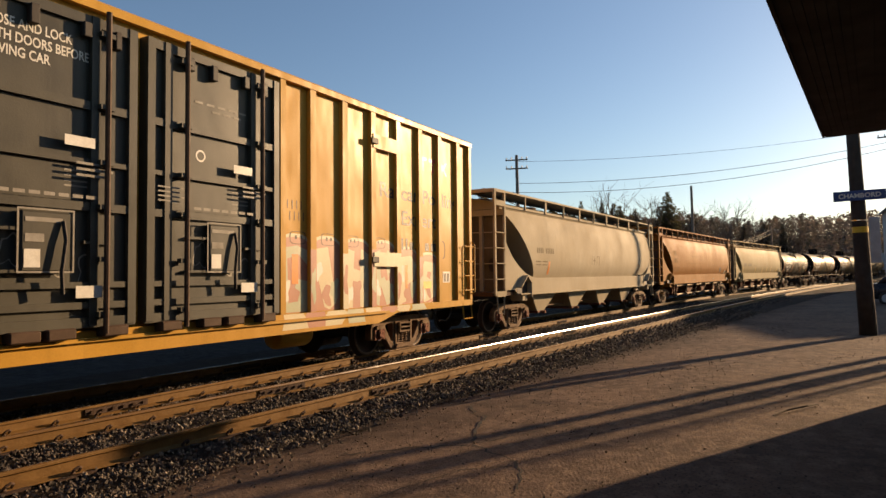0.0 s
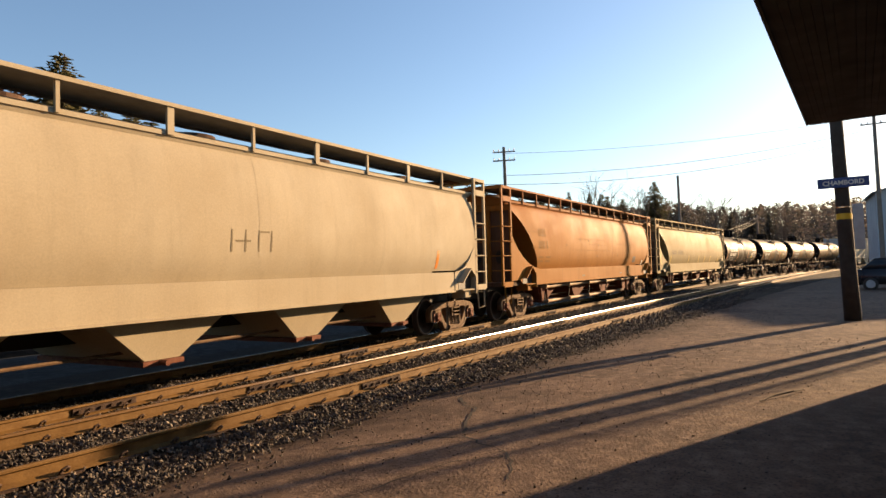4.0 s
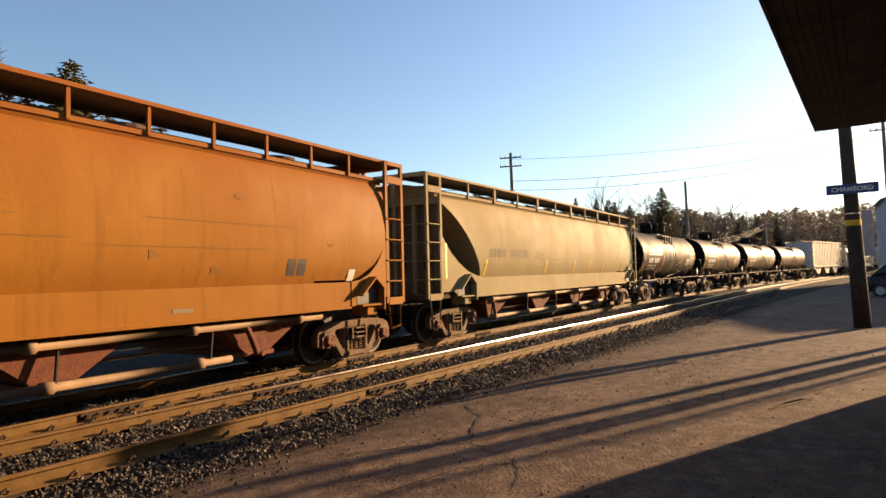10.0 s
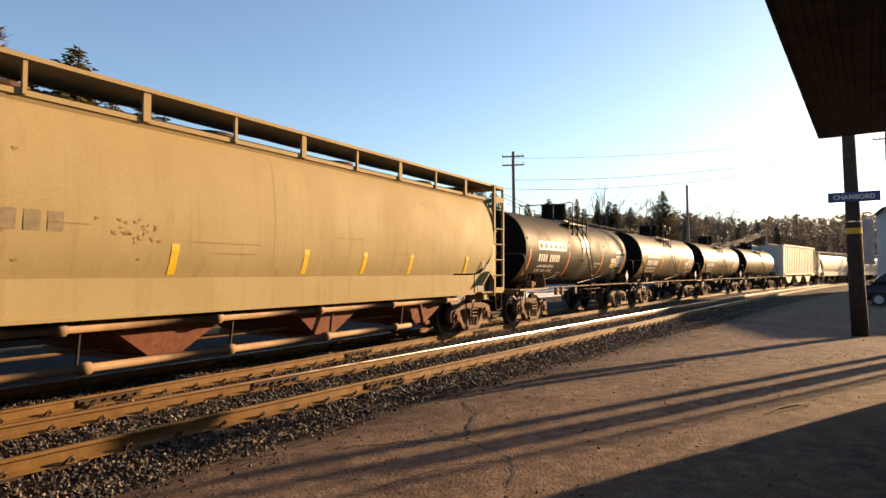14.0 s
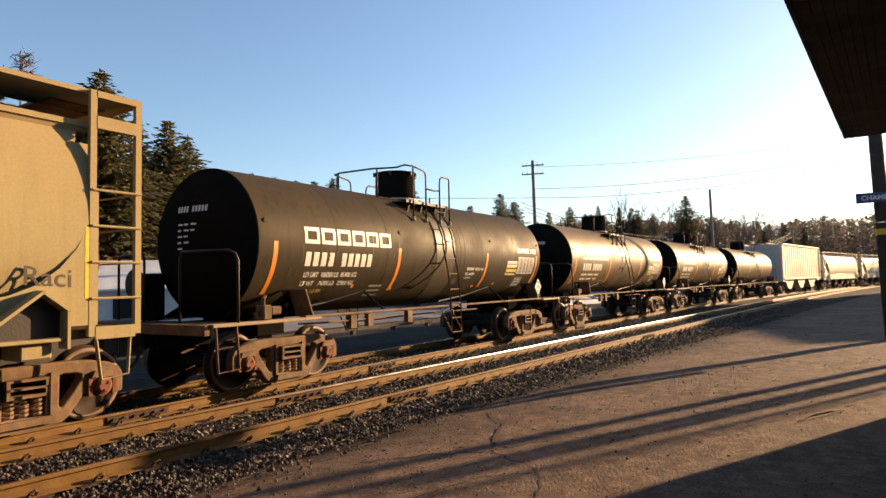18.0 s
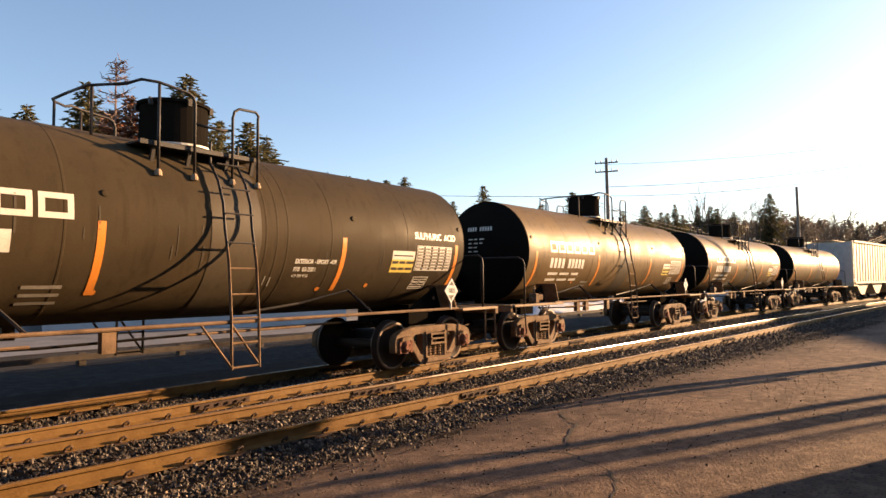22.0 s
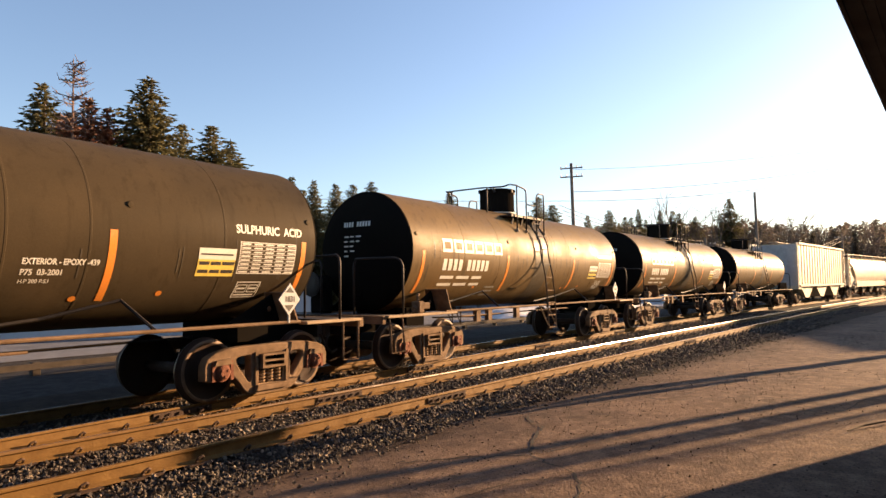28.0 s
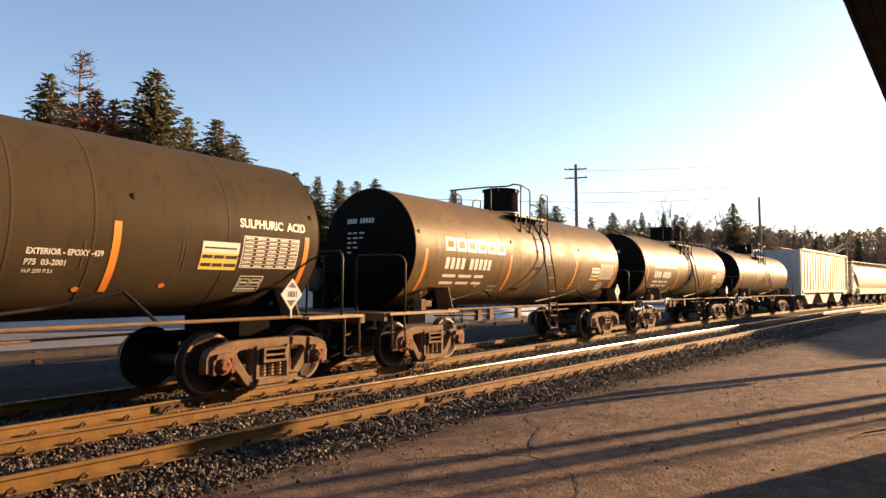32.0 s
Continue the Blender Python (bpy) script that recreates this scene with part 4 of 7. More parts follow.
        for x in (-0.02, 0.42):
            bm = B()
            rod(bm, [(x, s * 1.55, 0.53), (x - 0.45, s * 1.5, 1.14)], 0.017, 6)
            part("ladder_brace", bm, M["truck"], car)
        bm = B()
        rod(bm, [(-half + 1.0, s * 1.5, 1.13), (half - 0.5, s * 1.5, 1.13)], 0.026, 8)
        part("side_rail", bm, M["truck"], car)
        for x in (-2.45, 2.75):
            bm = B()
            rod(bm, [(x, s * 1.5, 1.13), (x - 0.28, s * 1.18, 1.52), (x - 1.1, s * 0.9, 1.32), (x - 2.0, s * 0.7, 1.2)], 0.024, 6)
            part("strut", bm, M["black"], car)
        for x in (-3.4, -2.9, -1.6):
            bm = B()
            box(bm, x - 0.08, x + 0.08, s * 1.45 - 0.05, s * 1.45 + 0.05, 0.86, 1.1)
            part("step_bracket", bm, M["truck"], car)
    bm = B()
    rod(bm, [(-3.9, -0.6, 0.95), (-2, -0.62, 0.9), (0, -0.6, 0.93), (3.9, -0.6, 0.95)], 0.02, 6)
    part("brake_pipe", bm, M["head"], car)
    for e in (-1, 1):
        x0, x1 = sorted((e * (half + 0.98), e * (half - 0.9)))
        bm = B()
        box(bm, x0, x1, -0.4, 0.4, 0.75, 1.09)
        part("stub_sill", bm, M["head"], car)
        bm = B()
        box(bm, e * (half + 0.94) - 0.05, e * (half + 0.94) + 0.05, -1.5, 1.5, 0.97, 1.12)
        part("end_beam", bm, M["truck"], car)
        bm = B()
        box(bm, min(e * (half + 0.89), e * (half + 0.3)), max(e * (half + 0.89), e * (half + 0.3)), -1.25, 1.25, 1.095, 1.12)
        part("end_platform", bm, M["black"], car)
        coupler(car, e * (half + 0.95), e)
        truck(car, half - 0.74 if e > 0 else -half + 1.0)
        c = 4.92 if e > 0 else -4.66
        for s in (-1, 1):
            y0, y1 = sorted((s * 1.36, s * 1.555))
            xs0 = (half + 0.89, half - 0.40) if e > 0 else (-half - 0.89, -half + 1.35)
            bm = B()
            box(bm, min(xs0), max(xs0), y0, y1, 1.075, 1.125, bevel=0.008)
            part("running_step", bm, M["step"], car, "pale dusty side step")
            # saddle: a dark web with a round hole, and a plate leaning on its sunny side
            bm = B()
            prism(bm, [(c - 0.85, 1.13), (c + 0.16, 1.13), (c, 1.56)], s * 1.12 - 0.012, s * 1.12 + 0.012)
            bmesh.ops.recalc_face_normals(bm, faces=bm.faces)
            web = part("saddle_web", bm, M["head"], car)
            bm = B()
            lathe(bm, [(s * 1.136, 0.0), (s * 1.138, 0.035), (s * 1.13, 0.045)], "y", 14, pose(c - 0.05, 0, 1.33))
            part("web_hole", bm, M["truck"], web, "round hole in the saddle web")
            bm = B()
            bar(bm, (c + 0.0, s * 1.24, 1.585), (c + 0.18, s * 1.24, 1.13), 0.56, 0.024, up=(1, 0, 0.4))
            part("saddle_plate", bm, M["truck"], car)
            bm = B()
            xa = e * (half + 0.40)
            rod(bm, [(xa, s * 1.5, 1.12), (xa, s * 1.5, 2.05), (xa + e * 0.02, s * 1.46, 2.15), (xa + e * 0.06, s * 1.36, 2.2), (xa + e * 0.2, s * 0.95, 2.2), (xa + e * 0.22, s * 0.5, 2.2), (xa + e * 0.22, s * 0.45, 2.1), (xa + e * 0.22, s * 0.45, 1.12)], 0.022, 8)
            part("end_rail", bm, M["black"], car, smooth=True)
            bm = B()
            rod(bm, [(e * (half + 0.45), s * 1.52, 1.08), (e * (half + 0.42), s * 1.55, 0.45), (e * (half + 0.8), s * 1.55, 0.43), (e * (half + 0.82), s * 1.52, 1.08)], 0.02, 6)
            part("stirrup", bm, M["truck"], car)
        bm = B()
        box(bm, c - 0.30, c + 0.30, -0.7, 0.7, 0.82, 1.20)
        part("bolster", bm, M["head"], car)
    bm = B()
    box(bm, -half + 0.10, -half + 0.28, -1.5, -1.30, 1.13, 1.36, bevel=0.02)
    box(bm, -half + 0.30, -half + 0.52, -1.46, -1.26, 1.20, 1.33, bevel=0.02)
    rod(bm, [(-half + 0.18, -1.4, 1.34), (-half + 0.18, -1.4, 1.46), (-half + 0.24, -1.38, 1.5)], 0.03, 6)
    rod(bm, [(-half + 0.02, -1.4, 1.22), (-half + 0.12, -1.4, 1.24)], 0.045, 8)
    part("brake_valve", bm, M["truck"], car)
    bm = B()
    lathe(bm, [(-0.012, 0.26), (0.012, 0.26), (0.012, 0.23), (-0.012, 0.23), (-0.012, 0.26)], "x", 24, pose(-half - 0.52, 0.85, 1.72))
    for a in range(3):
        dy, dz = 0.235 * math.cos(a * 1.05), 0.235 * math.sin(a * 1.05)
        bar(bm, (-half - 0.52, 0.85 - dy, 1.72 - dz), (-half - 0.52, 0.85 + dy, 1.72 + dz), 0.022)
    rod(bm, [(-half - 0.52, 0.85, 1.72), (-half - 0.30, 0.85, 1.72)], 0.03, 8)
    part("brake_wheel", bm, M["black"], car, "black hand brake wheel")
    bm = B()
    box(bm, -half - 0.36, -half - 0.10, 0.62, 1.08, 1.12, 1.90, bevel=0.04)
    part("brake_housing", bm, M["head"], car)
    for x, w2 in ((-4.05, 0.55), (-0.6, 0.8)):
        # thin pipe hung under the side rail
        bm = B()
        rod(bm, [(x, -1.46, 1.0), (x + w2 + 1.1, -1.46, 1.0)], 0.018, 6)
        part("air_line", bm, M["truck"], car)
    for x in (-5.12, -1.64, 2.28, 5.42):
        letter(car, wrap(bars_mesh([(x, 0, 0.095, 0.96)]), 0, 1.52), M["reflector"], "reflector", "orange reflector strip")
    for x, z in ((-1.55, 1.55), (2.0, 1.55), (-2.85, 1.62), (3.1, 1.6)):
        letter(car, wrap(poly_mesh([(x + 0.045 * math.cos(a * 0.524), 0.045 * math.sin(a * 0.524)) for a in range(12)]), 0, z), M["reflector"], "marker_dot", "round orange marker")
    for x in (-5.28, -1.55, 2.55, 5.58):
        bm = B()
        lathe(bm, [(-1.245, 0.0), (-1.243, 0.04), (-1.21, 0.045)], "y", 12, pose(x, 0, 2.72))
        part("plug", bm, M[paint], car)
    return car


def tank_stains(car, seed):
    """Thin runs of spilt dust and the pale rubbed marks low on the shell."""
    r = random.Random(seed)
    for k in range(26):
        x, z = r.uniform(NOSE + 0.3, TAIL - 0.3), r.uniform(-1.05, -0.3)
        row = (x, z * 0.9 + 0.2, r.uniform(0.012, 0.03), r.uniform(0.08, 0.45))
        letter(car, wrap(bars_mesh([row]), 0, TZ - 0.001), M["tank_dust"], "run_mark", "dusty run mark down the shell")
    rows = [(0.85 + 0.1 * k, -0.02 * k, 0.022, 0.16) for k in range(2)]
    letter(car, wrap(bars_mesh(rows), 0, 1.62), M["faded_white"], "rub_mark", "pale rubbed mark")


def tank_writing(car, full):
    """Large maker's mark and number as plain shapes; weights and cargo where they can be read."""
    W = M["white"]
    # six block shapes in place of the maker's name: each a heavy square ring
    def ring(x, z, w, h, t):
        return [(x, z, t, h), (x + w - t, z, t, h), (x + t, z, w - 2 * t, t), (x + t, z + h - t, w - 2 * t, t)]
    for i in range(6):
        letter(car, wrap(bars_mesh(ring(-4.40 + i * 0.425, 0, 0.37, 0.29, 0.068)), 0, 2.38), W, "maker_mark", "white block shape")
    for k in (0, 0.2, 0.4, 0.6, 0.95, 1.14, 1.33, 1.52, 1.71):
        letter(car, wrap(bars_mesh([(-4.36 + k, 0, 0.13, 0.25)]), 0, 1.99), W, "number_bar", "white number bar")
    if full:
        # each group of words is laid on its own, spaced as in the whole line
        for line, size, bold, tight, x, z, mat_name, what in (
                ("LD LMT  188300 LB  85400 KG", 0.135, 0.003, 0.82, -4.32, 1.80, "white", "white load limit lettering"),
                ("LT WT     74700 LB  33900 KG", 0.135, 0.003, 0.82, -4.32, 1.65, "white", "white weight lettering"),
                ("UTC-1   12-99", 0.115, 0.001, 1.0, -4.36, 1.52, "placard", "faded lettering"),
                ("EXTERIOR - EPOXY -439", 0.10, 0.003, 0.80, 1.34, 1.95, "white", "white coating lettering"),
                ("P75  03-2001", 0.10, 0.003, 0.85, 1.34, 1.83, "white", "white date lettering"),
                ("H.P 200 P.S.I", 0.07, 0.001, 0.9, 1.34, 1.74, "white", "white pressure lettering"),
                ("SULPHURIC  ACID", 0.18, 0.005, 0.88, 4.14, 2.46, "white", "white cargo lettering")):
            done = ""
            for group in line.split("  "):
                if group.strip():
                    before = max(v.co.x for v in text_mesh(done + "|", size, bold, tight).vertices) - max(v.co.x for v in text_mesh("|", size, bold, tight).vertices)
                    letter(car, wrap(text_mesh(group.strip(), size, bold, tight), x + before, z), M[mat_name], label=what)
                done += group + "  "
    else:
        for z in (1.66, 1.81):
            for k, w in ((0, 0.5), (0.62, 0.5), (1.25, 0.4)):
                letter(car, wrap(bars_mesh([(-4.36 + k, 0, w, 0.07)]), 0, z), W, "weight_bar", "white weight bar")
        letter(car, wrap(bars_mesh([(4.16, 0, 1.2, 0.1)]), 0, 2.48), W, "cargo_line", "white cargo bar")
    for i in range(3):
        letter(car, wrap(bars_mesh([(-2.33, 0, 0.42, 0.05)]), 0, 1.42 + 0.09 * i), M["faded_white"], "notice_bar", "faint notice bar")
    # cargo tables
    p = letter(car, wrap(bars_mesh([(3.54, 0, 0.62, 0.41)]), 0, 1.83), M["placard"], "emergency_plate", "yellow emergency plate with dark bars")
    me = wrap(bars_mesh([(3.54, 0.25, 0.62, 0.16)]), 0, 1.83)
    for v in me.vertices:
        v.co.y -= 0.002
    letter(p, me, W, "plate_heading", "white plate heading")
    me = wrap(bars_mesh([(3.565 + dx, z, w, 0.05) for z, ws in ((0.05, ((0, 0.16), (0.19, 0.16), (0.38, 0.2))), (0.17, ((0, 0.16), (0.19, 0.16), (0.38, 0.2)))) for dx, w in ws] + [(3.57, 0.31, 0.54, 0.025)]), 0, 1.83)
    for v in me.vertices:
        v.co.y -= 0.004
    letter(p, me, M["black"], "print")
    rows = [(4.22, 0, 1.08, 0.014), (4.22, 0.47, 1.08, 0.014), (4.22, 0, 0.014, 0.47), (5.29, 0, 0.014, 0.47)]
    rows += [(4.22, 0.06 * i, 1.08, 0.008) for i in range(1, 8)]
    for i in range(8):
        rows += [(4.25 + 0.22 * k, 0.06 * i + 0.02, 0.16, 0.024) for k in range(5)]
    letter(car, wrap(bars_mesh(rows), 0, 1.87), W, "cargo_table", "white ruled table of bars")
    rows = [(4.30 + a, b, c, d) for a, b, c, d in ((0, 0, 0.44, 0.016), (0, 0.28, 0.44, 0.016), (0, 0, 0.016, 0.28), (0.43, 0, 0.016, 0.28), (0.03, 0.10, 0.18, 0.014), (0.03, 0.23, 0.18, 0.014), (0.03, 0.10, 0.014, 0.14), (0.2, 0.10, 0.014, 0.14), (0.24, 0.10, 0.17, 0.014), (0.24, 0.23, 0.17, 0.014), (0.24, 0.10, 0.014, 0.14), (0.4, 0.10, 0.014, 0.14), (0.05, 0.16, 0.13, 0.03), (0.26, 0.16, 0.13, 0.03), (0.03, 0.04, 0.36, 0.03))]
    letter(car, wrap(bars_mesh(rows), 0, 1.52), W, "test_box", "white ruled box")
    # hazard diamond standing on the step
    for e in (1,):
        bm = B()
        box(bm, 4.90, 4.93, -1.53, -1.50, 1.12, 1.3)
        prism(bm, [(4.90, 1.23), (5.13, 1.47), (4.93, 1.72), (4.70, 1.48)], -1.535, -1.515)
        d = part("placard", bm, M["grey_plate"], car, "worn white hazard diamond")
        me = flat_on_side(poly_mesh([(4.905, 1.29), (4.995, 1.39), (4.81, 1.39)]), -1.5375)
        letter(d, me, M["black"], "print")
        me = flat_on_side(poly_mesh([(4.83, 1.585), (5.01, 1.575), (4.925, 1.665)]), -1.5375)
        letter(d, me, M["black"], "print")
        me = text_mesh("1831", 0.12, 0.003, 0.9)
        w = max(v.co.x for v in me.vertices)
        for v in me.vertices:
            v.co = (4.915 - w / 2 + v.co.x, -1.539, 1.44 + v.co.y)
        letter(d, me, M["black"], "print")
    # head marks on the dished end: small white bars
    rows = [(-0.34 + 0.075 * k, 0.50, 0.05, 0.10) for k in (0, 1, 2, 3, 5, 6, 7, 8, 9)] + [(-0.3 + 0.17 * k, 0.28 - 0.1 * i, 0.13 - 0.03 * ((i + k) % 2), 0.03) for i in range(5) for k in range(3 - i // 2)]
    me = bars_mesh(rows)
    for v in me.vertices:
        y, z = -v.co.x, v.co.y
        r = math.hypot(y, z)
        v.co = (NOSE - head_x(r) - 0.008, y, TZ + z)
    letter(car, me, W, "head_marks", "white bars on the tank's end")


# ---- box car ----
def flat_on_side(me, y):
    """Stand a flat mesh (x, y) upright on a plane of the near side."""
    for v in me.vertices:
        v.co = (v.co.x, y, v.co.y)
    return me


def blob(cx, cz, w, h, seed, n=26, bite=0.22):
    """A soft letter-like outline."""
    r = random.Random(seed)
    ph = [r.uniform(0, 6.28) for _ in range(4)]
    pts = []
    for k in range(n):
        a = 2 * math.pi * k / n
        q = 1 + bite * math.sin(2 * a + ph[0]) * 0.5 + bite * math.sin(3 * a + ph[1]) + bite * 0.5 * math.sin(5 * a + ph[2])
        c, s = math.cos(a), math.sin(a)
        m = max(abs(c), abs(s)) ** 0.6
        pts.append((cx + w / 2 * c / m * q, cz + h / 2 * s / m * q))
    return pts


def poly_mesh(pts):
    me = bpy.data.meshes.new("paint_shape")
    me.from_pydata([(x, z, 0) for x, z in pts], [], [tuple(range(len(pts)))])
    return me


def boxcar():
    car = thing("boxcar", "yellow steel boxcar with black plug doors and graffiti", "freight car", "freight cars of the train")
    h = 9.4
    bm = B()
    box(bm, -h, h, -1.5, 1.5, 0.95, 4.97)
    part("body", bm, M["yellow"], car)
    bm = B()
    vs = []
    for x in (-h - 0.03, h + 0.03):
        vs.append([bm.verts.new((x, y, z)) for y, z in ((-1.6, 4.92), (-1.6, 5.02), (-1.56, 5.055), (0, 5.2), (1.56, 5.055), (1.6, 5.02), (1.6, 4.92))])
    for k in range(7):
        bm.faces.new((vs[0][k], vs[0][(k + 1) % 7], vs[1][(k + 1) % 7], vs[1][k]))
    bm.faces.new(vs[0])
    bm.faces.new(vs[1])
    bmesh.ops.recalc_face_normals(bm, faces=bm.faces)
    part("roof", bm, M["yellow"], car)
    sides(lambda bm, s: prism(bm, [(-h, 0.92), (-6.0, 0.92), (-5.3, 0.74), (5.3, 0.74), (6.0, 0.92), (h, 0.92), (h, 1.06), (-h, 1.06)], *sorted((s * 1.5, s * 1.58))), "side_sill", M["yellow"], car)
    sides(lambda bm, s: box(bm, -5.6, 5.6, min(s * 1.58, s * 1.64), max(s * 1.58, s * 1.64), 0.93, 0.975), "door_track", M["yellow"], car)
    for s in (-1, 1):
        for e in (-1, 1):
            for x in (2.62, 3.36, 4.25, 5.15, 6.05, 6.93, 7.80, 8.71, 9.34):
                bm = B()
                y0, y1 = sorted((s * 1.5, s * 1.585))
                w = 0.075 if x not in (2.62, 9.34) else 0.06
                prism(bm, [(e * x - w, 1.06), (e * x + w, 1.06), (e * x + w, 4.92), (e * x - w, 4.92)], y0, y1)
                part("side_post", bm, M["yellow"], car)
    for e in (-1, 1):
        for z in (2.0, 4.35):
            bm = B()
            box(bm, e * 5.55 - 0.42, e * 5.55 + 0.42, -1.605, -1.585, z - 0.14, z + 0.14)
            part("hinge_plate", bm, M["cream_spray" if z < 3 else "yellow"], car)
            bm = B()
            box(bm, e * 5.15 - 0.12, e * 5.15 + 0.10, -1.64, -1.606, z - 0.065, z + 0.05, bevel=0.01)
            part("hinge_block", bm, M["black"], car)
    for x0, x1, flip in ((-2.42, -0.08, 1), (0.06, 2.44, 0)):
        bm = B()
        box(bm, x0, x1, -1.60, -1.5, 1.12, 4.8)
        d = part("plug_door", bm, M["door"], car, "black plug door with lock rods")
        for z, t in ((1.16, 0.06), (1.36, 0.04), (1.60, 0.035), (2.52, 0.05), (3.05, 0.03), (3.72, 0.05), (4.74, 0.06)):
            bm = B()
            box(bm, x0, x1, -1.655, -1.60, z - t, z + t)
            part("door_rib", bm, M["door"], d)
        for x in (x0 + 0.06, x0 + 0.32, x1 - 0.55, x1 - 0.06):
            bm = B()
            box(bm, x - 0.055, x + 0.055, -1.67, -1.60, 1.12, 4.8)
            part("door_stile", bm, M["door"], d)
        for x in (x0 + 0.56, x1 - 0.44):
            bm = B()
            rod(bm, [(x, -1.74, 1.02), (x, -1.74, 4.88)], 0.034, 8)
            part("lock_rod", bm, M["door_rod"], d, "worn brown steel lock rod")
            for z in (1.25, 1.9, 2.52, 3.05, 3.72, 4.6):
                bm = B()
                box(bm, x - 0.09, x + 0.09, -1.74, -1.655, z - 0.03, z + 0.03)
                part("rod_guide", bm, M["door"], d)
        xm = (x0 + x1) / 2 + 0.1
        bm = B()
        box(bm, xm - 0.32, xm + 0.22, -1.70, -1.60, 1.75, 2.42, bevel=0.02)
        part("handle_plate", bm, M["door"], d)
        bm = B()
        rod(bm, [(xm + 0.12, -1.72, 2.32), (xm + 0.13, -1.76, 2.1), (xm + 0.08, -1.77, 1.75), (xm + 0.10, -1.76, 1.5)], 0.022, 6)
        part("handle", bm, M["black"], d)
        for zf in ((1.74, 0.02), (2.43, 0.02)):
            letter(d, flat_on_side(bars_mesh([(xm - 0.36, zf[0], 0.62, zf[1])]), -1.7015), M["faded_white"], "plate_border", "faded white border line")
        for xf in (xm - 0.36, xm + 0.24):
            letter(d, flat_on_side(bars_mesh([(xf, 1.76, 0.02, 0.67)]), -1.7015), M["faded_white"], "plate_border", "faded white border line")
        for k, (bx0, bw) in enumerate(((0.62, 0.10), (1.02, 0.10), (1.62, 0.10), (2.02, 0.08))):
            bm = B()
            box(bm, x0 + bx0, x0 + bx0 + bw, -1.70, -1.60, 4.52 - 0.04 * (k % 2), 4.70, bevel=0.01)
            part("top_bracket", bm, M["black"], d)
        for k, (bx0, bz) in enumerate(((0.62, 1.74), (1.66, 2.08), (0.66, 2.2))):
            bm = B()
            box(bm, x0 + bx0, x0 + bx0 + 0.38, -1.668, -1.60, bz, bz + 0.035)
            part("door_strap", bm, M["door"], d)
        for k in range(4):
            for bx0, bz in ((1.46, 2.92), (0.16, 2.86)):
                letter(d, flat_on_side(bars_mesh([(x0 + bx0, bz - 0.06 * k, 0.40 - 0.07 * (k % 2), 0.022)]), -1.6015 if bx0 > 1 else -1.6715), M["faded_white"], "stencil", "faint white stencilled line")
        for k in range(3):
            # pale scrawl rubbed thin on the door
            out = blob(x0 + 0.9 + 0.42 * k, 1.98 - 0.1 * k, 0.22, 0.34, 60 + k)
            n = len(out)
            cx, cz = sum(p[0] for p in out) / n, sum(p[1] for p in out) / n
            me = bpy.data.meshes.new("scrawl")
            me.from_pydata([(px, -1.6012, pz) for px, pz in out] + [(cx + (px - cx) * 0.84, -1.6012, cz + (pz - cz) * 0.88) for px, pz in out], [], [(j, (j + 1) % n, n + (j + 1) % n, n + j) for j in range(n)])
            letter(d, me, M["faded_white"], "scrawl", "faint pale scrawl")
        for x in (x0 + 0.35, x0 + 1.0, x1 - 0.95, x1 - 0.3):
            bm = B()
            box(bm, x - 0.16, x + 0.16, -1.74, -1.56, 0.985, 1.11, bevel=0.015)
            part("roller", bm, M["door_rod"], d, "brown door roller")
        # stencils and stickers
        for bx in ([(x0 + 0.7 + 0.16 * k, 2.6, 0.12, 0.04) for k in range(7)] + [(xm - 0.28, 2.30, 0.4, 0.05), (xm - 0.28, 2.08, 0.2, 0.09), (x1 - 0.8, 3.0, 0.4, 0.03), (x1 - 0.8, 2.93, 0.45, 0.03), (x1 - 0.8, 2.86, 0.4, 0.03)]):
            letter(d, flat_on_side(bars_mesh([bx]), -1.706), M["faded_white"], "stencil", "faded white stencilled bar")
        for bx in ((xm - 0.29, 1.80, 0.17, 0.2), (x0 + 1.55, 1.45, 0.32, 0.14), (x0 + 1.4, 3.2, 0.36, 0.12)):
            letter(d, flat_on_side(bars_mesh([bx]), -1.708), M["white"], "sticker", "small white sticker")
    me = text_mesh("CLOSE AND LOCK\nBOTH DOORS BEFORE\nMOVING CAR", 0.175, 0.003, 0.66)
    for v in me.vertices:
        v.co = (-1.86 + v.co.x, -1.604, 4.40 + v.co.y * 0.9)
    letter(car, me, M["white"], label="white door warning lettering")
    for bx in [(0.85 + 0.2 * k, 4.12, 0.14, 0.03) for k in range(5)] + [(1.15 + 0.2 * k, 4.03, 0.14, 0.03) for k in range(3)]:
        letter(car, flat_on_side(bars_mesh([bx]), -1.604), M["faded_white"], "stencil", "small faded white bar")
    me = bpy.data.meshes.new("ring_mark")
    n = 20
    me.from_pydata([(0.95 + r * math.cos(k * 2 * math.pi / n), -1.604, 3.38 + r * math.sin(k * 2 * math.pi / n)) for r in (0.06, 0.085) for k in range(n)], [], [(k, (k + 1) % n, n + (k + 1) % n, n + k) for k in range(n)])
    letter(car, me, M["white"], "ring_mark", "white ring mark")
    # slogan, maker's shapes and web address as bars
    full = text_mesh("Railcar Pooling", 0.43, 0.008)
    wide = 3.33 / max(v.co.x for v in full.vertices)
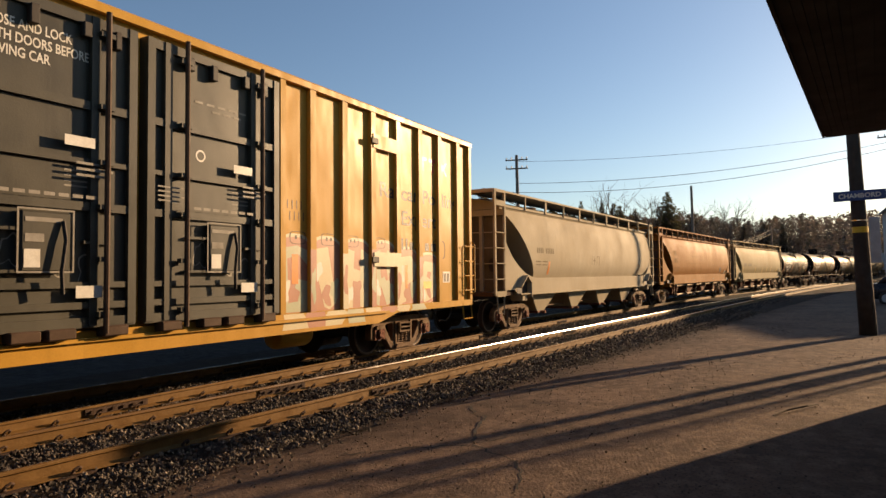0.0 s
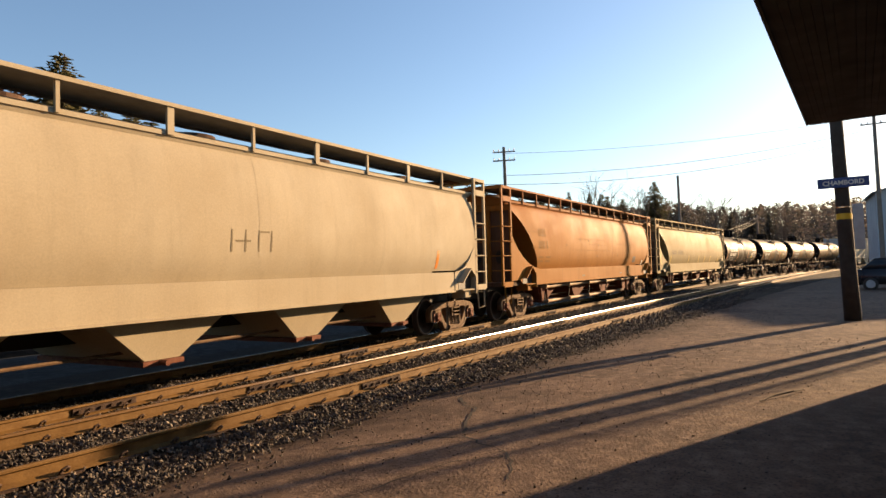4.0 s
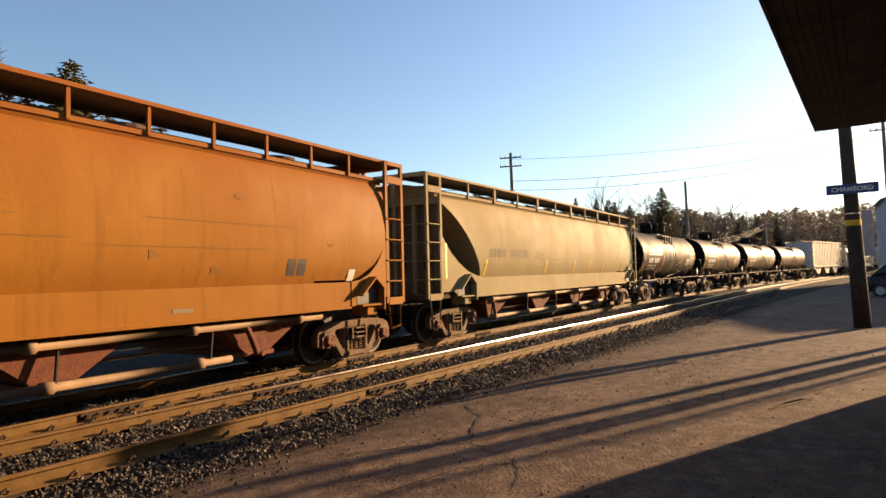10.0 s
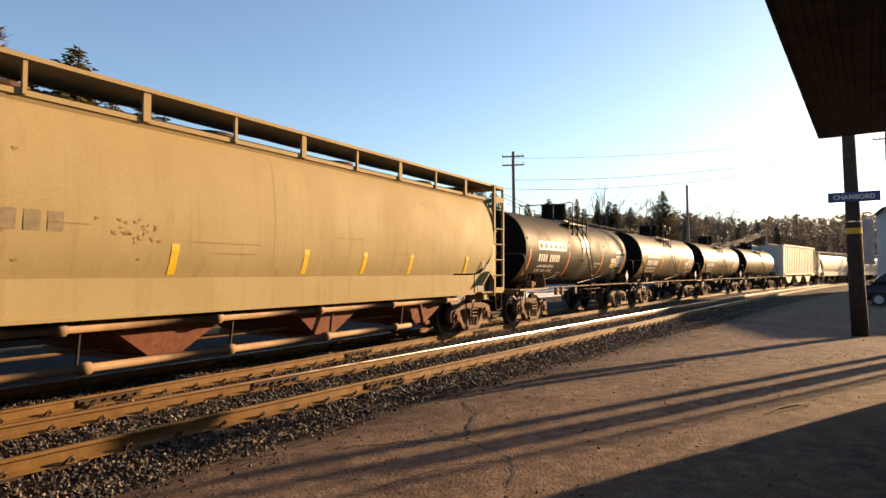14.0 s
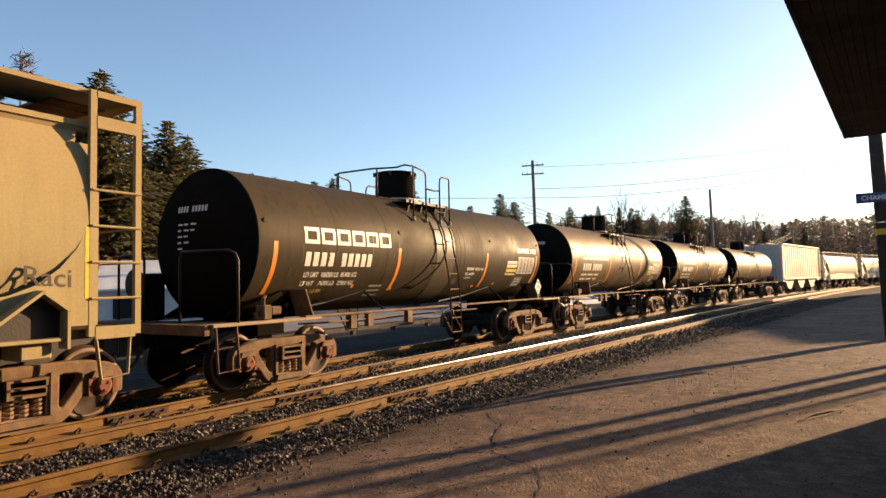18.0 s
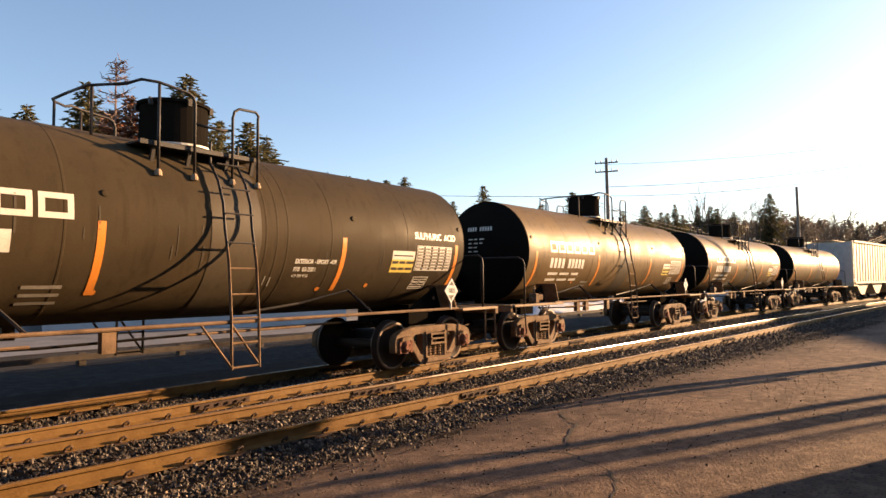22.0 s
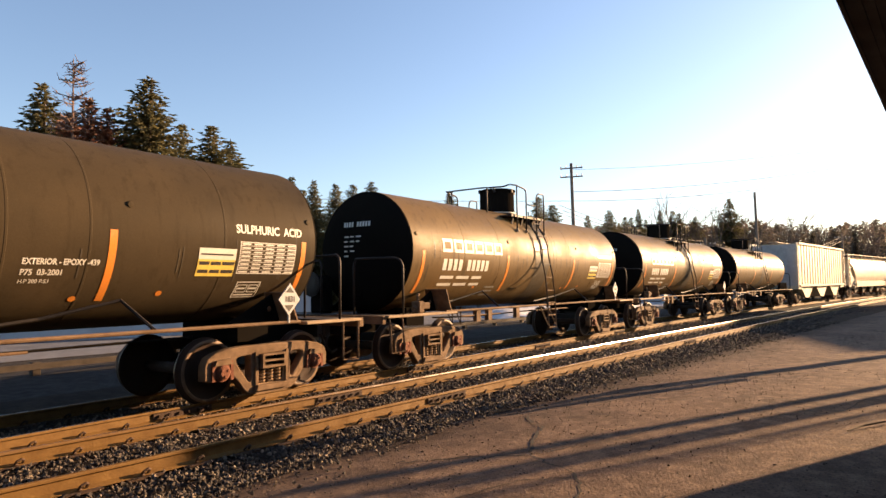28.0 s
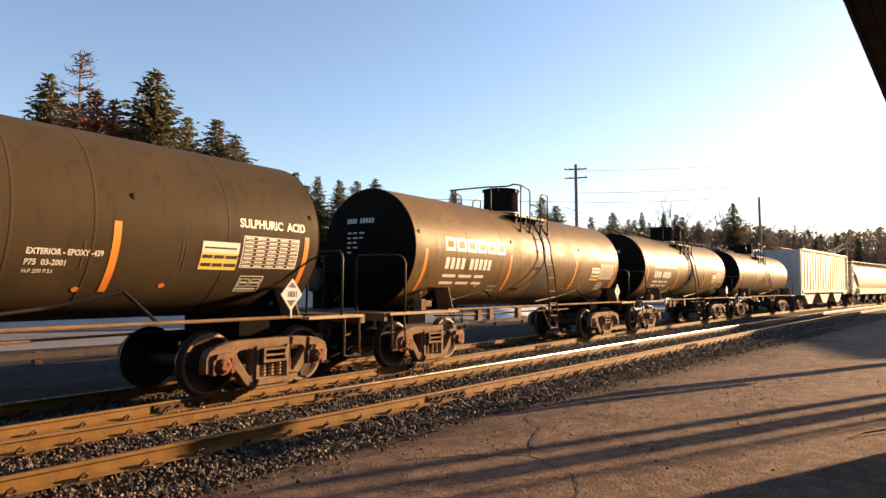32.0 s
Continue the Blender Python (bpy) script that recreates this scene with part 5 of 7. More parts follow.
    for word, x, z in (("Railcar", 5.44, 3.29), ("Pooling", 0, 3.29), ("Experts", 6.24, 2.76)):
        me = text_mesh(word, 0.43, 0.008)
        w = max(v.co.x for v in me.vertices) * wide
        for v in me.vertices:
            v.co = ((x or 8.77 - w) + v.co.x * wide, -1.5025, z + v.co.y)
        letter(car, me, M["ink"], label="dark slogan lettering")
    for k, w, h2 in ((0, 0.08, 0.25), (0.17, 0.08, 0.25), (0.33, 0.16, 0.18), (0.56, 0.05, 0.05), (0.72, 0.16, 0.18), (0.98, 0.17, 0.18), (1.24, 0.24, 0.18)):
        letter(car, flat_on_side(bars_mesh([(6.25 + k, 2.22, w, h2)]), -1.5025), M["ink"], "address_bar", "dark bar of an address line")
    letter(car, flat_on_side(bars_mesh([(7.0, 4.27, 0.34, 0.08), (7.13, 4.03, 0.09, 0.24), (7.42, 4.27, 0.34, 0.08), (7.55, 4.03, 0.09, 0.24)]), -1.5025), M["red"], "owner_mark", "red owner's mark shapes")
    letter(car, flat_on_side(poly_mesh([(7.88, 4.03), (7.98, 4.03), (8.10, 4.16), (8.22, 4.03), (8.30, 4.03), (8.15, 4.19), (8.28, 4.35), (8.18, 4.35), (8.09, 4.25), (7.99, 4.35), (7.90, 4.35), (8.03, 4.19)]), -1.5025), M["red"], "owner_mark", "red owner's mark shapes")
    # graffiti: a pink ground with a pale halo, and pale letter forms laid on it, running on over the sill
    forms = ([(0.0, 0.0), (0.95, 0.0), (1.0, 0.45), (0.55, 0.5), (0.5, 0.36), (0.66, 0.3), (0.6, 0.16), (0.3, 0.14), (0.26, 0.8), (0.62, 0.86), (0.9, 0.7), (0.98, 0.92), (0.55, 1.0), (0.1, 0.95)],
             [(0.0, 0.95), (0.55, 1.0), (0.7, 0.55), (0.85, 0.1), (0.6, 0.0), (0.42, 0.05), (0.2, 0.5)],
             [(0.0, 0.0), (0.32, 0.0), (0.34, 0.45), (0.62, 0.42), (0.62, 0.0), (0.95, 0.0), (1.0, 0.9), (0.66, 1.0), (0.62, 0.62), (0.36, 0.66), (0.4, 0.95), (0.05, 1.0)],
             [(0.0, 0.05), (0.28, 0.0), (0.36, 0.36), (0.62, 0.0), (1.0, 0.06), (0.7, 0.5), (0.98, 0.9), (0.66, 1.0), (0.38, 0.62), (0.34, 1.0), (0.04, 0.94)],
             [(0.1, 0.0), (0.42, 0.04), (0.44, 0.36), (0.85, 0.5), (0.98, 0.8), (0.7, 1.0), (0.05, 0.96)],
             [(0.0, 0.1), (0.3, 0.0), (0.9, 0.12), (0.98, 0.42), (0.4, 0.62), (0.46, 0.74), (0.9, 0.72), (0.86, 0.95), (0.3, 1.0), (0.06, 0.72), (0.2, 0.48), (0.6, 0.34), (0.1, 0.3)])
    k = 0
    for e in (1, -1):
        for i, x in enumerate((2.98, 3.80, 4.70, 5.60, 6.48, 7.36)):
            top = 2.34 - 0.10 * max(0, i - 3)
            for lift, y, m, what in ((0.06, -1.5015, "cream_spray", "pale graffiti halo"), (0.0, -1.5025, "pink", "pink graffiti ground")):
                pts = [(e * x - 0.46, 1.07)] + [(e * x - 0.46 + 0.92 * q / 10, top + lift - 0.20 * abs(q / 5 - 1) ** 3) for q in range(11)] + [(e * x + 0.46, 1.07)]
                letter(car, flat_on_side(poly_mesh(pts), y), M[m], "graffiti", what)
            form = [(e * x - 0.39 + 0.78 * u, 1.08 + (top - 1.22) * w) for u, w in forms[i]]
            letter(car, flat_on_side(poly_mesh(form), -1.5035), M["mint" if i in (0, 3) else "cream_spray"], "graffiti", "pale graffiti letter form")
            for q in range(3):
                k += 1
                u, w = (0.18, 0.5, 0.78)[q], (0.3, 0.62, 0.22)[(q + i) % 3]
                letter(car, flat_on_side(poly_mesh(blob(e * x - 0.39 + 0.78 * u, 1.1 + (top - 1.25) * w, 0.22, 0.34, k)), -1.5042), M[("mint", "white", "pink")[k % 3]], "graffiti", "sprayed shading inside a letter form")
        for x in (3.36, 4.25, 5.15, 6.05, 6.93):
            k += 1
            letter(car, flat_on_side(bars_mesh([(e * x - 0.075, 1.07, 0.15, 1.12 - 0.05 * (k % 3))]), -1.5865), M["pink" if k % 2 else "cream_spray"], "graffiti", "graffiti paint on a post")
            letter(car, flat_on_side(poly_mesh(blob(e * x, 1.5 + 0.1 * math.sin(k), 0.12, 0.5, k)), -1.5875), M["mint" if k % 2 else "pink"], "graffiti", "graffiti paint on a post")
        for q in range(8):
            x0, lo = 2.6 + 0.56 * q, 0.80 if q < 4 else 0.93
            a, b = 0.10 * math.sin(q * 2.3), 0.12 * math.cos(q * 1.7)
            letter(car, flat_on_side(poly_mesh([(e * (x0 + a), lo), (e * (x0 + 0.53 + b), lo), (e * (x0 + 0.55 - a * 0.5), 1.0), (e * (x0 + 0.50), 1.057), (e * (x0 + 0.02), 1.057), (e * (x0 + b * 0.4), 0.98)]), -1.5815 - 0.0005 * (q % 2)), M[("cream_spray", "pink", "cream_spray", "mint")[q % 4]], "graffiti", "graffiti paint on the sill")
        for k2 in range(9):
            letter(car, flat_on_side(bars_mesh([(e * 2.98 - 0.24 + 0.055 * k2, 2.62 + 0.19 * (k2 % 2), 0.018, 0.15)]), -1.503), M["ink"], "scrawl", "black scrawled strokes")
        for x in (3.4, 4.2, 4.9, 5.8, 8.2):
            zc = 2.33 if x < 8 else 2.27
            n = 12
            ring = [(e * x + (0.2 if x < 8 else 0.3) * math.copysign(abs(math.cos(a)) ** 0.5, math.cos(a)) * r, zc + (0.11 if x < 8 else 0.22) * math.copysign(abs(math.sin(a)) ** 0.5, math.sin(a)) * r) for r in (1.0, 0.92) for a in [2 * math.pi * j / n for j in range(n)]]
            me = bpy.data.meshes.new("doodle")
            me.from_pydata([(px - 0.35, -1.5045, pz) for px, pz in ring], [], [(j, (j + 1) % n, n + (j + 1) % n, n + j) for j in range(n)])
            letter(car, me, M["ink"], "doodle", "black outlined square doodle")
            letter(car, flat_on_side(bars_mesh([(e * x - 0.42, zc - 0.02, 0.05, 0.06), (e * x - 0.30, zc - 0.02, 0.05, 0.06)]), -1.5045), M["ink"], "doodle", "two black dots")
        for bx in ((e * 3.0 - 0.1, 1.55, 0.16, 0.5), (e * 6.45 - 0.05, 1.4, 0.09, 0.5)):
            letter(car, flat_on_side(bars_mesh([bx]), -1.505), M["reflector"], "reflector", "orange reflector strip")
        letter(car, flat_on_side(bars_mesh([(e * 7.3 - 0.2, 1.38, 0.4, 0.16)]), -1.505), M["placard"], "sticker", "yellow sticker")
        letter(car, flat_on_side(bars_mesh([(e * 8.2 - 0.17, 1.5, 0.34, 0.26)]), -1.505), M["white"], "sticker", "white framed plate")
        for dx in (-0.14, 0.01):
            letter(car, flat_on_side(bars_mesh([(e * 8.2 + dx, 1.52, 0.12, 0.2)]), -1.506), M["ink"], "plate_field", "dark plate field")
    for e in (-1, 1):
        coupler(car, e * h, e)
        truck(car, e * 6.85)
        bm = B()
        box(bm, min(e * h, e * 3), max(e * h, e * 3), -0.2, 0.2, 0.7, 0.95)
        part("centre_sill", bm, M["black"], car)
        for s in (-1, 1):
            ladder(car, M["yellow"], (e * (h - 0.03), s * 1.66), (e * (h - 0.55), s * 1.66), 1.3, 2.4, 0.36, 0.016)
            bm = B()
            rod(bm, [(e * (h - 0.03), s * 1.58, 1.2), (e * (h - 0.03), s * 1.67, 1.25), (e * (h - 0.03), s * 1.67, 2.45), (e * (h - 0.03), s * 1.58, 2.5)], 0.018, 6)
            part("grab_iron", bm, M["yellow"], car)
            bm = B()
            rod(bm, [(e * (h - 0.05), s * 1.56, 1.0), (e * (h - 0.05), s * 1.6, 0.6), (e * (h - 0.5), s * 1.6, 0.6), (e * (h - 0.5), s * 1.56, 1.0)], 0.02, 6)
            part("stirrup", bm, M["yellow"], car)
        for z in (1.6, 2.4, 3.2, 4.0):
            bm = B()
            x0, x1 = sorted((e * h, e * (h + 0.05)))
            box(bm, x0, x1, -1.48, 1.48, z - 0.12, z + 0.12)
            part("end_rib", bm, M["yellow"], car)
    bm = B()
    lathe(bm, [(-0.45, 0.0), (-0.43, 0.19), (-0.36, 0.22), (0.36, 0.22), (0.43, 0.19), (0.45, 0.0)], "x", 14, pose(3.6, -0.8, 0.62))
    part("air_tank", bm, M["yellow"], car, smooth=True)
    return car


# ---- hopper with upright ribs and open-ended slopes ----
def ribbed_hopper():
    car = thing("ribbed_hopper_car", "grey-green hopper car with upright side ribs", "freight car", "freight cars of the train")
    h = 8.0
    bm = B()
    prism(bm, [(-h + 0.7, 1.35), (h - 0.7, 1.35), (h - 0.7, 4.35), (-h + 0.7, 4.35)], -1.5, 1.5)
    body = part("body", bm, M["greygreen"], car)
    for s in (-1, 1):
        for i in range(19):
            bm = B()
            x = -h + 0.75 + (2 * h - 1.5) * i / 18
            y0, y1 = sorted((s * 1.5, s * 1.535))
            box(bm, x - 0.05, x + 0.05, y0, y1, 1.4, 4.3)
            part("side_rib", bm, M["greygreen"], car)
    sides(lambda bm, s: box(bm, -h + 0.6, h - 0.6, min(s * 1.48, s * 1.62), max(s * 1.48, s * 1.62), 1.28, 1.42), "side_sill", M["greygreen"], car)
    sides(lambda bm, s: box(bm, -h + 0.6, h - 0.6, min(s * 1.48, s * 1.62), max(s * 1.48, s * 1.62), 4.3, 4.42), "top_rail", M["greygreen"], car)
    for i in range(3):
        bm = B()
        x = -4.6 + 4.6 * i
        prism(bm, [(x - 1.9, 1.34), (x + 1.9, 1.34), (x + 0.5, 0.45), (x - 0.5, 0.45)], -1.4, 1.4)
        bmesh.ops.recalc_face_normals(bm, faces=bm.faces)
        part("discharge_chute", bm, M["greygreen"], car, "sloping discharge chute")
    for e in (-1, 1):
        bm = B()
        prism(bm, [(e * (h - 0.1), 1.1), (e * (h - 1.6), 1.1), (e * (h - 1.6), 1.34), (e * (h - 0.1), 1.34)], -1.5, 1.5)
        bmesh.ops.recalc_face_normals(bm, faces=bm.faces)
        part("end_platform", bm, M["greygreen"], car)
        bm = B()
        x0, x1 = sorted((e * (h - 0.69), e * (h - 0.62)))
        box(bm, x0, x1, -1.5, 1.5, 1.34, 4.30)
        part("end_wall", bm, M["grey_plate"], car, "blue-grey end wall")
        for s in (-1, 1):
            bm = B()
            box(bm, e * (h - 0.15) - 0.05, e * (h - 0.15) + 0.05, s * 1.55 - 0.05, s * 1.55 + 0.05, 1.1, 4.4)
            part("corner_post", bm, M["greygreen"], car)
            ladder(car, M["greygreen"], (e * (h - 0.15), s * 1.6), (e * (h - 0.7), s * 1.6), 1.6, 4.0, 0.4, 0.015)
        coupler(car, e * (h - 0.1), e)
        truck(car, e * (h - 2.0))
    bm = B()
    box(bm, -h + 0.2, h - 0.2, -0.3, 0.3, 4.48, 4.5)
    part("running_board", bm, M["greygreen"], car)
    return car


def stencil(car, x, z, rows, material, name, label):
    """Flat bars laid on a hopper's curved skin."""
    for row in rows:
        letter(car, on_side(bars_mesh([row]), x, z, 0, skin_y), material, name, label)


# ---- the train, front to back: place of each car's middle when the train has stopped ----
TRAIN = []
TRAIN.append((boxcar(), -71.75))
h1 = hopper("tan covered hopper car with open discharge chutes", 16.95, "tan", 1.63, False, chute="tan")[0]
TRAIN.append((h1, -52.45))
h2 = hopper("rusty orange covered hopper car", 17.65, "orange", 1.07, True, chute="rust")[0]
TRAIN.append((h2, -33.93))
h3 = hopper("weathered tan covered hopper car with yellow reflectors", 18.14, "tan2", 1.6, True, chute="rust")[0]
TRAIN.append((h3, -14.92))
NUM = [(0.14 * k + (0.14 if k > 3 else 0), 0, 0.09, 0.17) for k in range(9)]
stencil(h1, -5.70, 2.33, NUM, M["faded"], "number_bar", "faded dark number bar")
stencil(h1, -5.75, 1.95, [(0.5 * k, 0.1 * j, 0.4, 0.04) for k in range(2) for j in range(2)], M["faded"], "weight_bar", "faded weight bar")
stencil(h1, -0.6, 2.0, [(0.28 * k, 0, 0.03, 0.34) for k in range(4)] + [(0.1, 0.15, 0.3, 0.03), (0.6, 0.3, 0.2, 0.03)], M["faded"], "chalk_scrawl", "faint scrawled strokes")
stencil(h3, -5.93, 2.10, [(x * 1.85, y, w * 2.0, hh * 1.35) for x, y, w, hh in NUM], M["faded"], "number_bar", "dark stencilled number bar")
for n, z in ((4, 2.62), (5, 2.22)):
    stencil(h2, -6.15, z, [(x * 5.6 / (n * 1.2), y, 0.10, hh * 1.5) for x, y, w, hh in NUM[:n]] + [(x * 5.6 / (n * 1.2) + 0.03, y + 0.02, 0.12, 0.05) for x, y, w, hh in NUM[:n]], M["old_stencil"], "number_bar", "faded number bar")
for x, z, w in ((-2.6, 2.62, 3.4), (-1.2, 2.44, 2.2), (-3.4, 2.2, 5.0), (-7.0, 2.75, 1.4), (-6.7, 2.25, 1.0), (2.6, 2.5, 2.8), (1.8, 2.12, 3.0)):
    stencil(h2, x, z, [(0, 0, w, 0.013)], M["old_stencil"], "scratch", "long rusty scratch")
stencil(h2, -6.15, 1.78, [(0.6 * k, 0.13 * j, 0.42, 0.06) for k in range(2) for j in range(2)], M["old_stencil"], "weight_bar", "faded weight bar")
for x in (-6.18, -1.94, 0.72, 2.42, 4.12, 6.75):
    stencil(h3, x, 1.60, [(0, 0, 0.12, 0.42)], M["yellow_tape"], "reflector", "yellow reflector strip")
me = text_mesh("Raci", 0.30, 0.002, 1.1)
for v in me.vertices:
    v.co = (7.66 + v.co.x, -1.588, 1.72 + v.co.y - 0.06 * v.co.x)
letter(h3, me, M["ink"], "scrawl", "scrawled dark letters")
blots = random.Random(77)
for k in range(48):
    x, z = (blots.gauss(-2.45, 0.28), blots.gauss(2.13, 0.08)) if k % 3 else (blots.gauss(-4.9, 0.4), blots.uniform(1.72, 2.0)) if k % 2 else (blots.uniform(-5, 6.5), blots.uniform(1.8, 3.2))
    letter(h3, on_side(poly_mesh(blob(0, 0, blots.uniform(0.015, 0.06), blots.uniform(0.015, 0.045), 200 + k)), x, z, 0, skin_y), M["stain"], "rust_stain", "small rust stain")
for x, z, w in ((-1.6, 2.05, 1.3), (-1.2, 1.9, 0.8), (1.5, 2.25, 0.9), (3.2, 2.0, 1.1), (-3.6, 2.2, 0.5)):
    stencil(h3, x, z, [(0, 0, w, 0.011)], M["stain"], "scratch", "long rusty scratch")
for k in range(10):
    x, z = blots.uniform(-6, 6.5), blots.uniform(1.75, 3.0)
    letter(h2, on_side(poly_mesh(blob(0, 0, blots.uniform(0.08, 0.2), blots.uniform(0.05, 0.10), 300 + k)), x, z, 0, skin_y), M["old_stencil"], "scuff", "dull scuffed patch")
for x in (8.36, -8.30):
    letter(h3, flat_on_side(bars_mesh([(x, 1.55, 0.10, 0.85)]), -1.588), M["yellow_tape"], "reflector", "long yellow reflector strip")
for x in (5.27, 5.53):
    stencil(h2, x, 1.70, [(0, 0, 0.2, 0.28)], M["ink"], "test_field", "dark test field in a pale frame")
stencil(h2, 6.97, 1.58, [(0, 0, 0.2, 0.22)], M["white"], "sticker", "small white sticker")
for x in (-4.75, 5.75):
    stencil(h1, x, 1.66, [(0, 0, 0.12, 0.42)], M["reflector"], "reflector", "orange reflector strip")
for x in (-2.0, 3.0):
    stencil(h2, x, 1.22, [(0, 0, 0.34, 0.06)], M["faded"], "reflector", "dirty reflector strip")
# tanks after the first wear the colour with painted grazing sheen
for i, x in enumerate((1.87, 15.74, 29.6, 43.5)):
    c = tank("black acid tank car with white lettering, dome and handrails" if i < 3 else "plain black acid tank car with dome and handrails", "tank_sheen" if i else "tank")
    tank_stains(c, 40 + i)
    if i < 3:
        tank_writing(c, i == 0)
    TRAIN.append((c, x))
TRAIN.append((ribbed_hopper(), 59.6))
TRAIN.append((hopper("cream covered hopper car", 17.0, "cream", 1.6, False)[0], 77.5))
TRAIN.append((hopper("cream covered hopper car", 17.0, "cream", 1.6, False)[0], 96.0))

# seconds, and how far the train still has to go
RUN = [(0, 76.97), (0.5, 74.82), (1, 72.62), (1.5, 70.44), (2, 68.28), (2.5, 66.15), (3, 64.06), (3.5, 62.05), (5.5, 54.09), (6, 52.12), (7, 48.22), (8, 44.34),
       (9, 40.52), (10, 36.76), (11, 33.07), (12, 29.49), (13, 26.01), (14, 22.68), (15, 19.41), (15.5, 17.86), (17.5, 12.06), (18, 10.84), (18.5, 9.66), (19, 8.56),
       (19.5, 7.48), (20, 6.5), (20.5, 5.6), (21, 4.74), (21.5, 3.96), (22, 3.26), (22.5, 2.63), (23, 2.07), (23.5, 1.57), (24, 1.14), (24.5, 0.78), (25, 0.48),
       (25.5, 0.26), (26.5, 0.02), (27, 0.0), (32, 0.0)]


def to_go(t):
    """Distance left, smooth between the known times."""
    for i in range(len(RUN) - 1):
        if RUN[i][0] <= t <= RUN[i + 1][0]:
            break
    t0, a = RUN[i]
    t1, b = RUN[i + 1]

    def slope(k):
        if k == 0:
            return (RUN[1][1] - RUN[0][1]) / (RUN[1][0] - RUN[0][0])
        if k >= len(RUN) - 2:
            return 0.0
        return (RUN[k + 1][1] - RUN[k - 1][1]) / (RUN[k + 1][0] - RUN[k - 1][0])
    d = t1 - t0
    u = (t - t0) / d
    return (2 * u ** 3 - 3 * u * u + 1) * a + (u ** 3 - 2 * u * u + u) * d * slope(i) + (3 * u * u - 2 * u ** 3) * b + (u ** 3 - u * u) * d * slope(i + 1)


def car_pose(x):
    """Pose of a car whose middle is at x on the train's track; the outer rail lies a little higher."""
    y = (main_y(x - 5.5) + main_y(x + 5.5)) / 2 + GAUGE / 2
    h = math.degrees(math.atan2(main_y(x + 5.5) - main_y(x - 5.5), 11.0))
    return pose(x, y, 0.012, 0.92, 0, h)


# ---- the station: wall beside the camera, canopy, post with the name board ----
ST = pose(0, 0, 0, 0, 0, -4.2)


def station():
    bm = B()
    box(bm, -25, 13.0, -9.0, -1.55, -0.1, 3.975, ST)
    tagged(part("station_wall", bm, M["station"]), "pale station building wall", "building", kind="structure")
    bm = B()
    box(bm, -25, 13.6, -9.0, 0.66, 3.98, 4.16, ST)
    tagged(part("canopy", bm, M["soffit"]), "dark brown wooden platform canopy", "canopy", kind="structure")
    for i in range(24):
        bm = B()
        box(bm, -8.0, 13.57, -1.5 + i * 0.09 - 0.042, -1.5 + i * 0.09 + 0.042, 3.962, 3.979, ST)
        part("soffit_board", bm, M["soffit"], bpy.data.objects["canopy"])
    for b in ((-25, 13.62, 0.66, 0.70, 3.965, 4.3), (13.58, 13.62, -9.0, 0.655, 3.965, 4.3)):
        bm = B()
        box(bm, *b, ST)
        part("fascia", bm, M["soffit"], bpy.data.objects["canopy"])


station()


def name_post():
    p = thing("sign_post", "dark wooden post with a blue station name board", "sign")
    p.matrix_basis = pose(18.68, -1.14, -0.05, 0, 0, 0)
    bm = B()
    rod(bm, [(0, 0, 0), (0, 0.03, 1.2), (0, 0.05, 2.5), (0, 0.08, 4.0), (0, 0.10, 5.6)], [0.19, 0.178, 0.165, 0.15, 0.14], 16)
    part("post", bm, M["wood"], p, smooth=True)
    bm = B()
    box(bm, -0.23, -0.18, -0.50, 0.58, 3.27, 3.51, bevel=0.008)
    b = part("name_board", bm, M["blue"], p, "dark blue enamel board with white letters")
    me = text_mesh("CHAMBORD", 0.155, 0.004)
    w = max(v.co.x for v in me.vertices)
    for v in me.vertices:
        v.co = (-0.234, 0.04 + w / 2 - v.co.x, 3.335 + v.co.y)
    letter(b, me, M["white"])
    for z, m in ((2.50, "yellow_tape"), (2.78, "railtop")):
        bm = B()
        lathe(bm, [(z, 0.172), (z + (0.14 if z < 2.6 else 0.03), 0.172)], "z", 16, pose(0, 0.05, 0))
        part("band", bm, M[m], p)
    bm = B()
    box(bm, -0.22, -0.15, -0.34, -0.12, 1.75, 2.85, bevel=0.01)
    part("notice_plate", bm, M["grey_plate"], p, "pale grey notice plate")


M["roof_blue"] = mat("blue_grey_roof_metal", (0.20, 0.25, 0.30), 0.5, scale=1)
M["glass"] = mat("dark_glass", (0.02, 0.025, 0.03), 0.08, scale=1, bump=0.0)
M["car_paint"] = mat("dark_car_paint", (0.03, 0.03, 0.035), 0.25, scale=2, bump=0.0)
M["siding"] = mat("pale_blue_siding", (0.48, 0.52, 0.56), 0.7, scale=1)
name_post()


def platform_posts():
    """Posts beside the station that throw their long shadows across the platform."""
    for x, y, r, z in ((24.0, -5.96, 0.13, 5.2), (23.0, -5.93, 0.10, 5.0), (24.8, -7.02, 0.11, 5.2), (23.6, -6.80, 0.07, 5.0), (25.0, -7.65, 0.04, 5.0)):
        p = thing("timber_post", "dark wooden post beside the station", "post", "posts by the station")
        p.matrix_basis = pose(x, y, -0.1)
        bm = B()
        rod(bm, [(0, 0, 0), (0, 0, z)], [r, r * 0.8], 12)
        part("shaft", bm, M["wood"], p)
        bm = B()
        lathe(bm, [(z, r * 0.8), (z + 0.05, r * 0.85), (z + 0.12, 0.0)], "z", 12)
        part("cap", bm, M["wood"], p)


platform_posts()


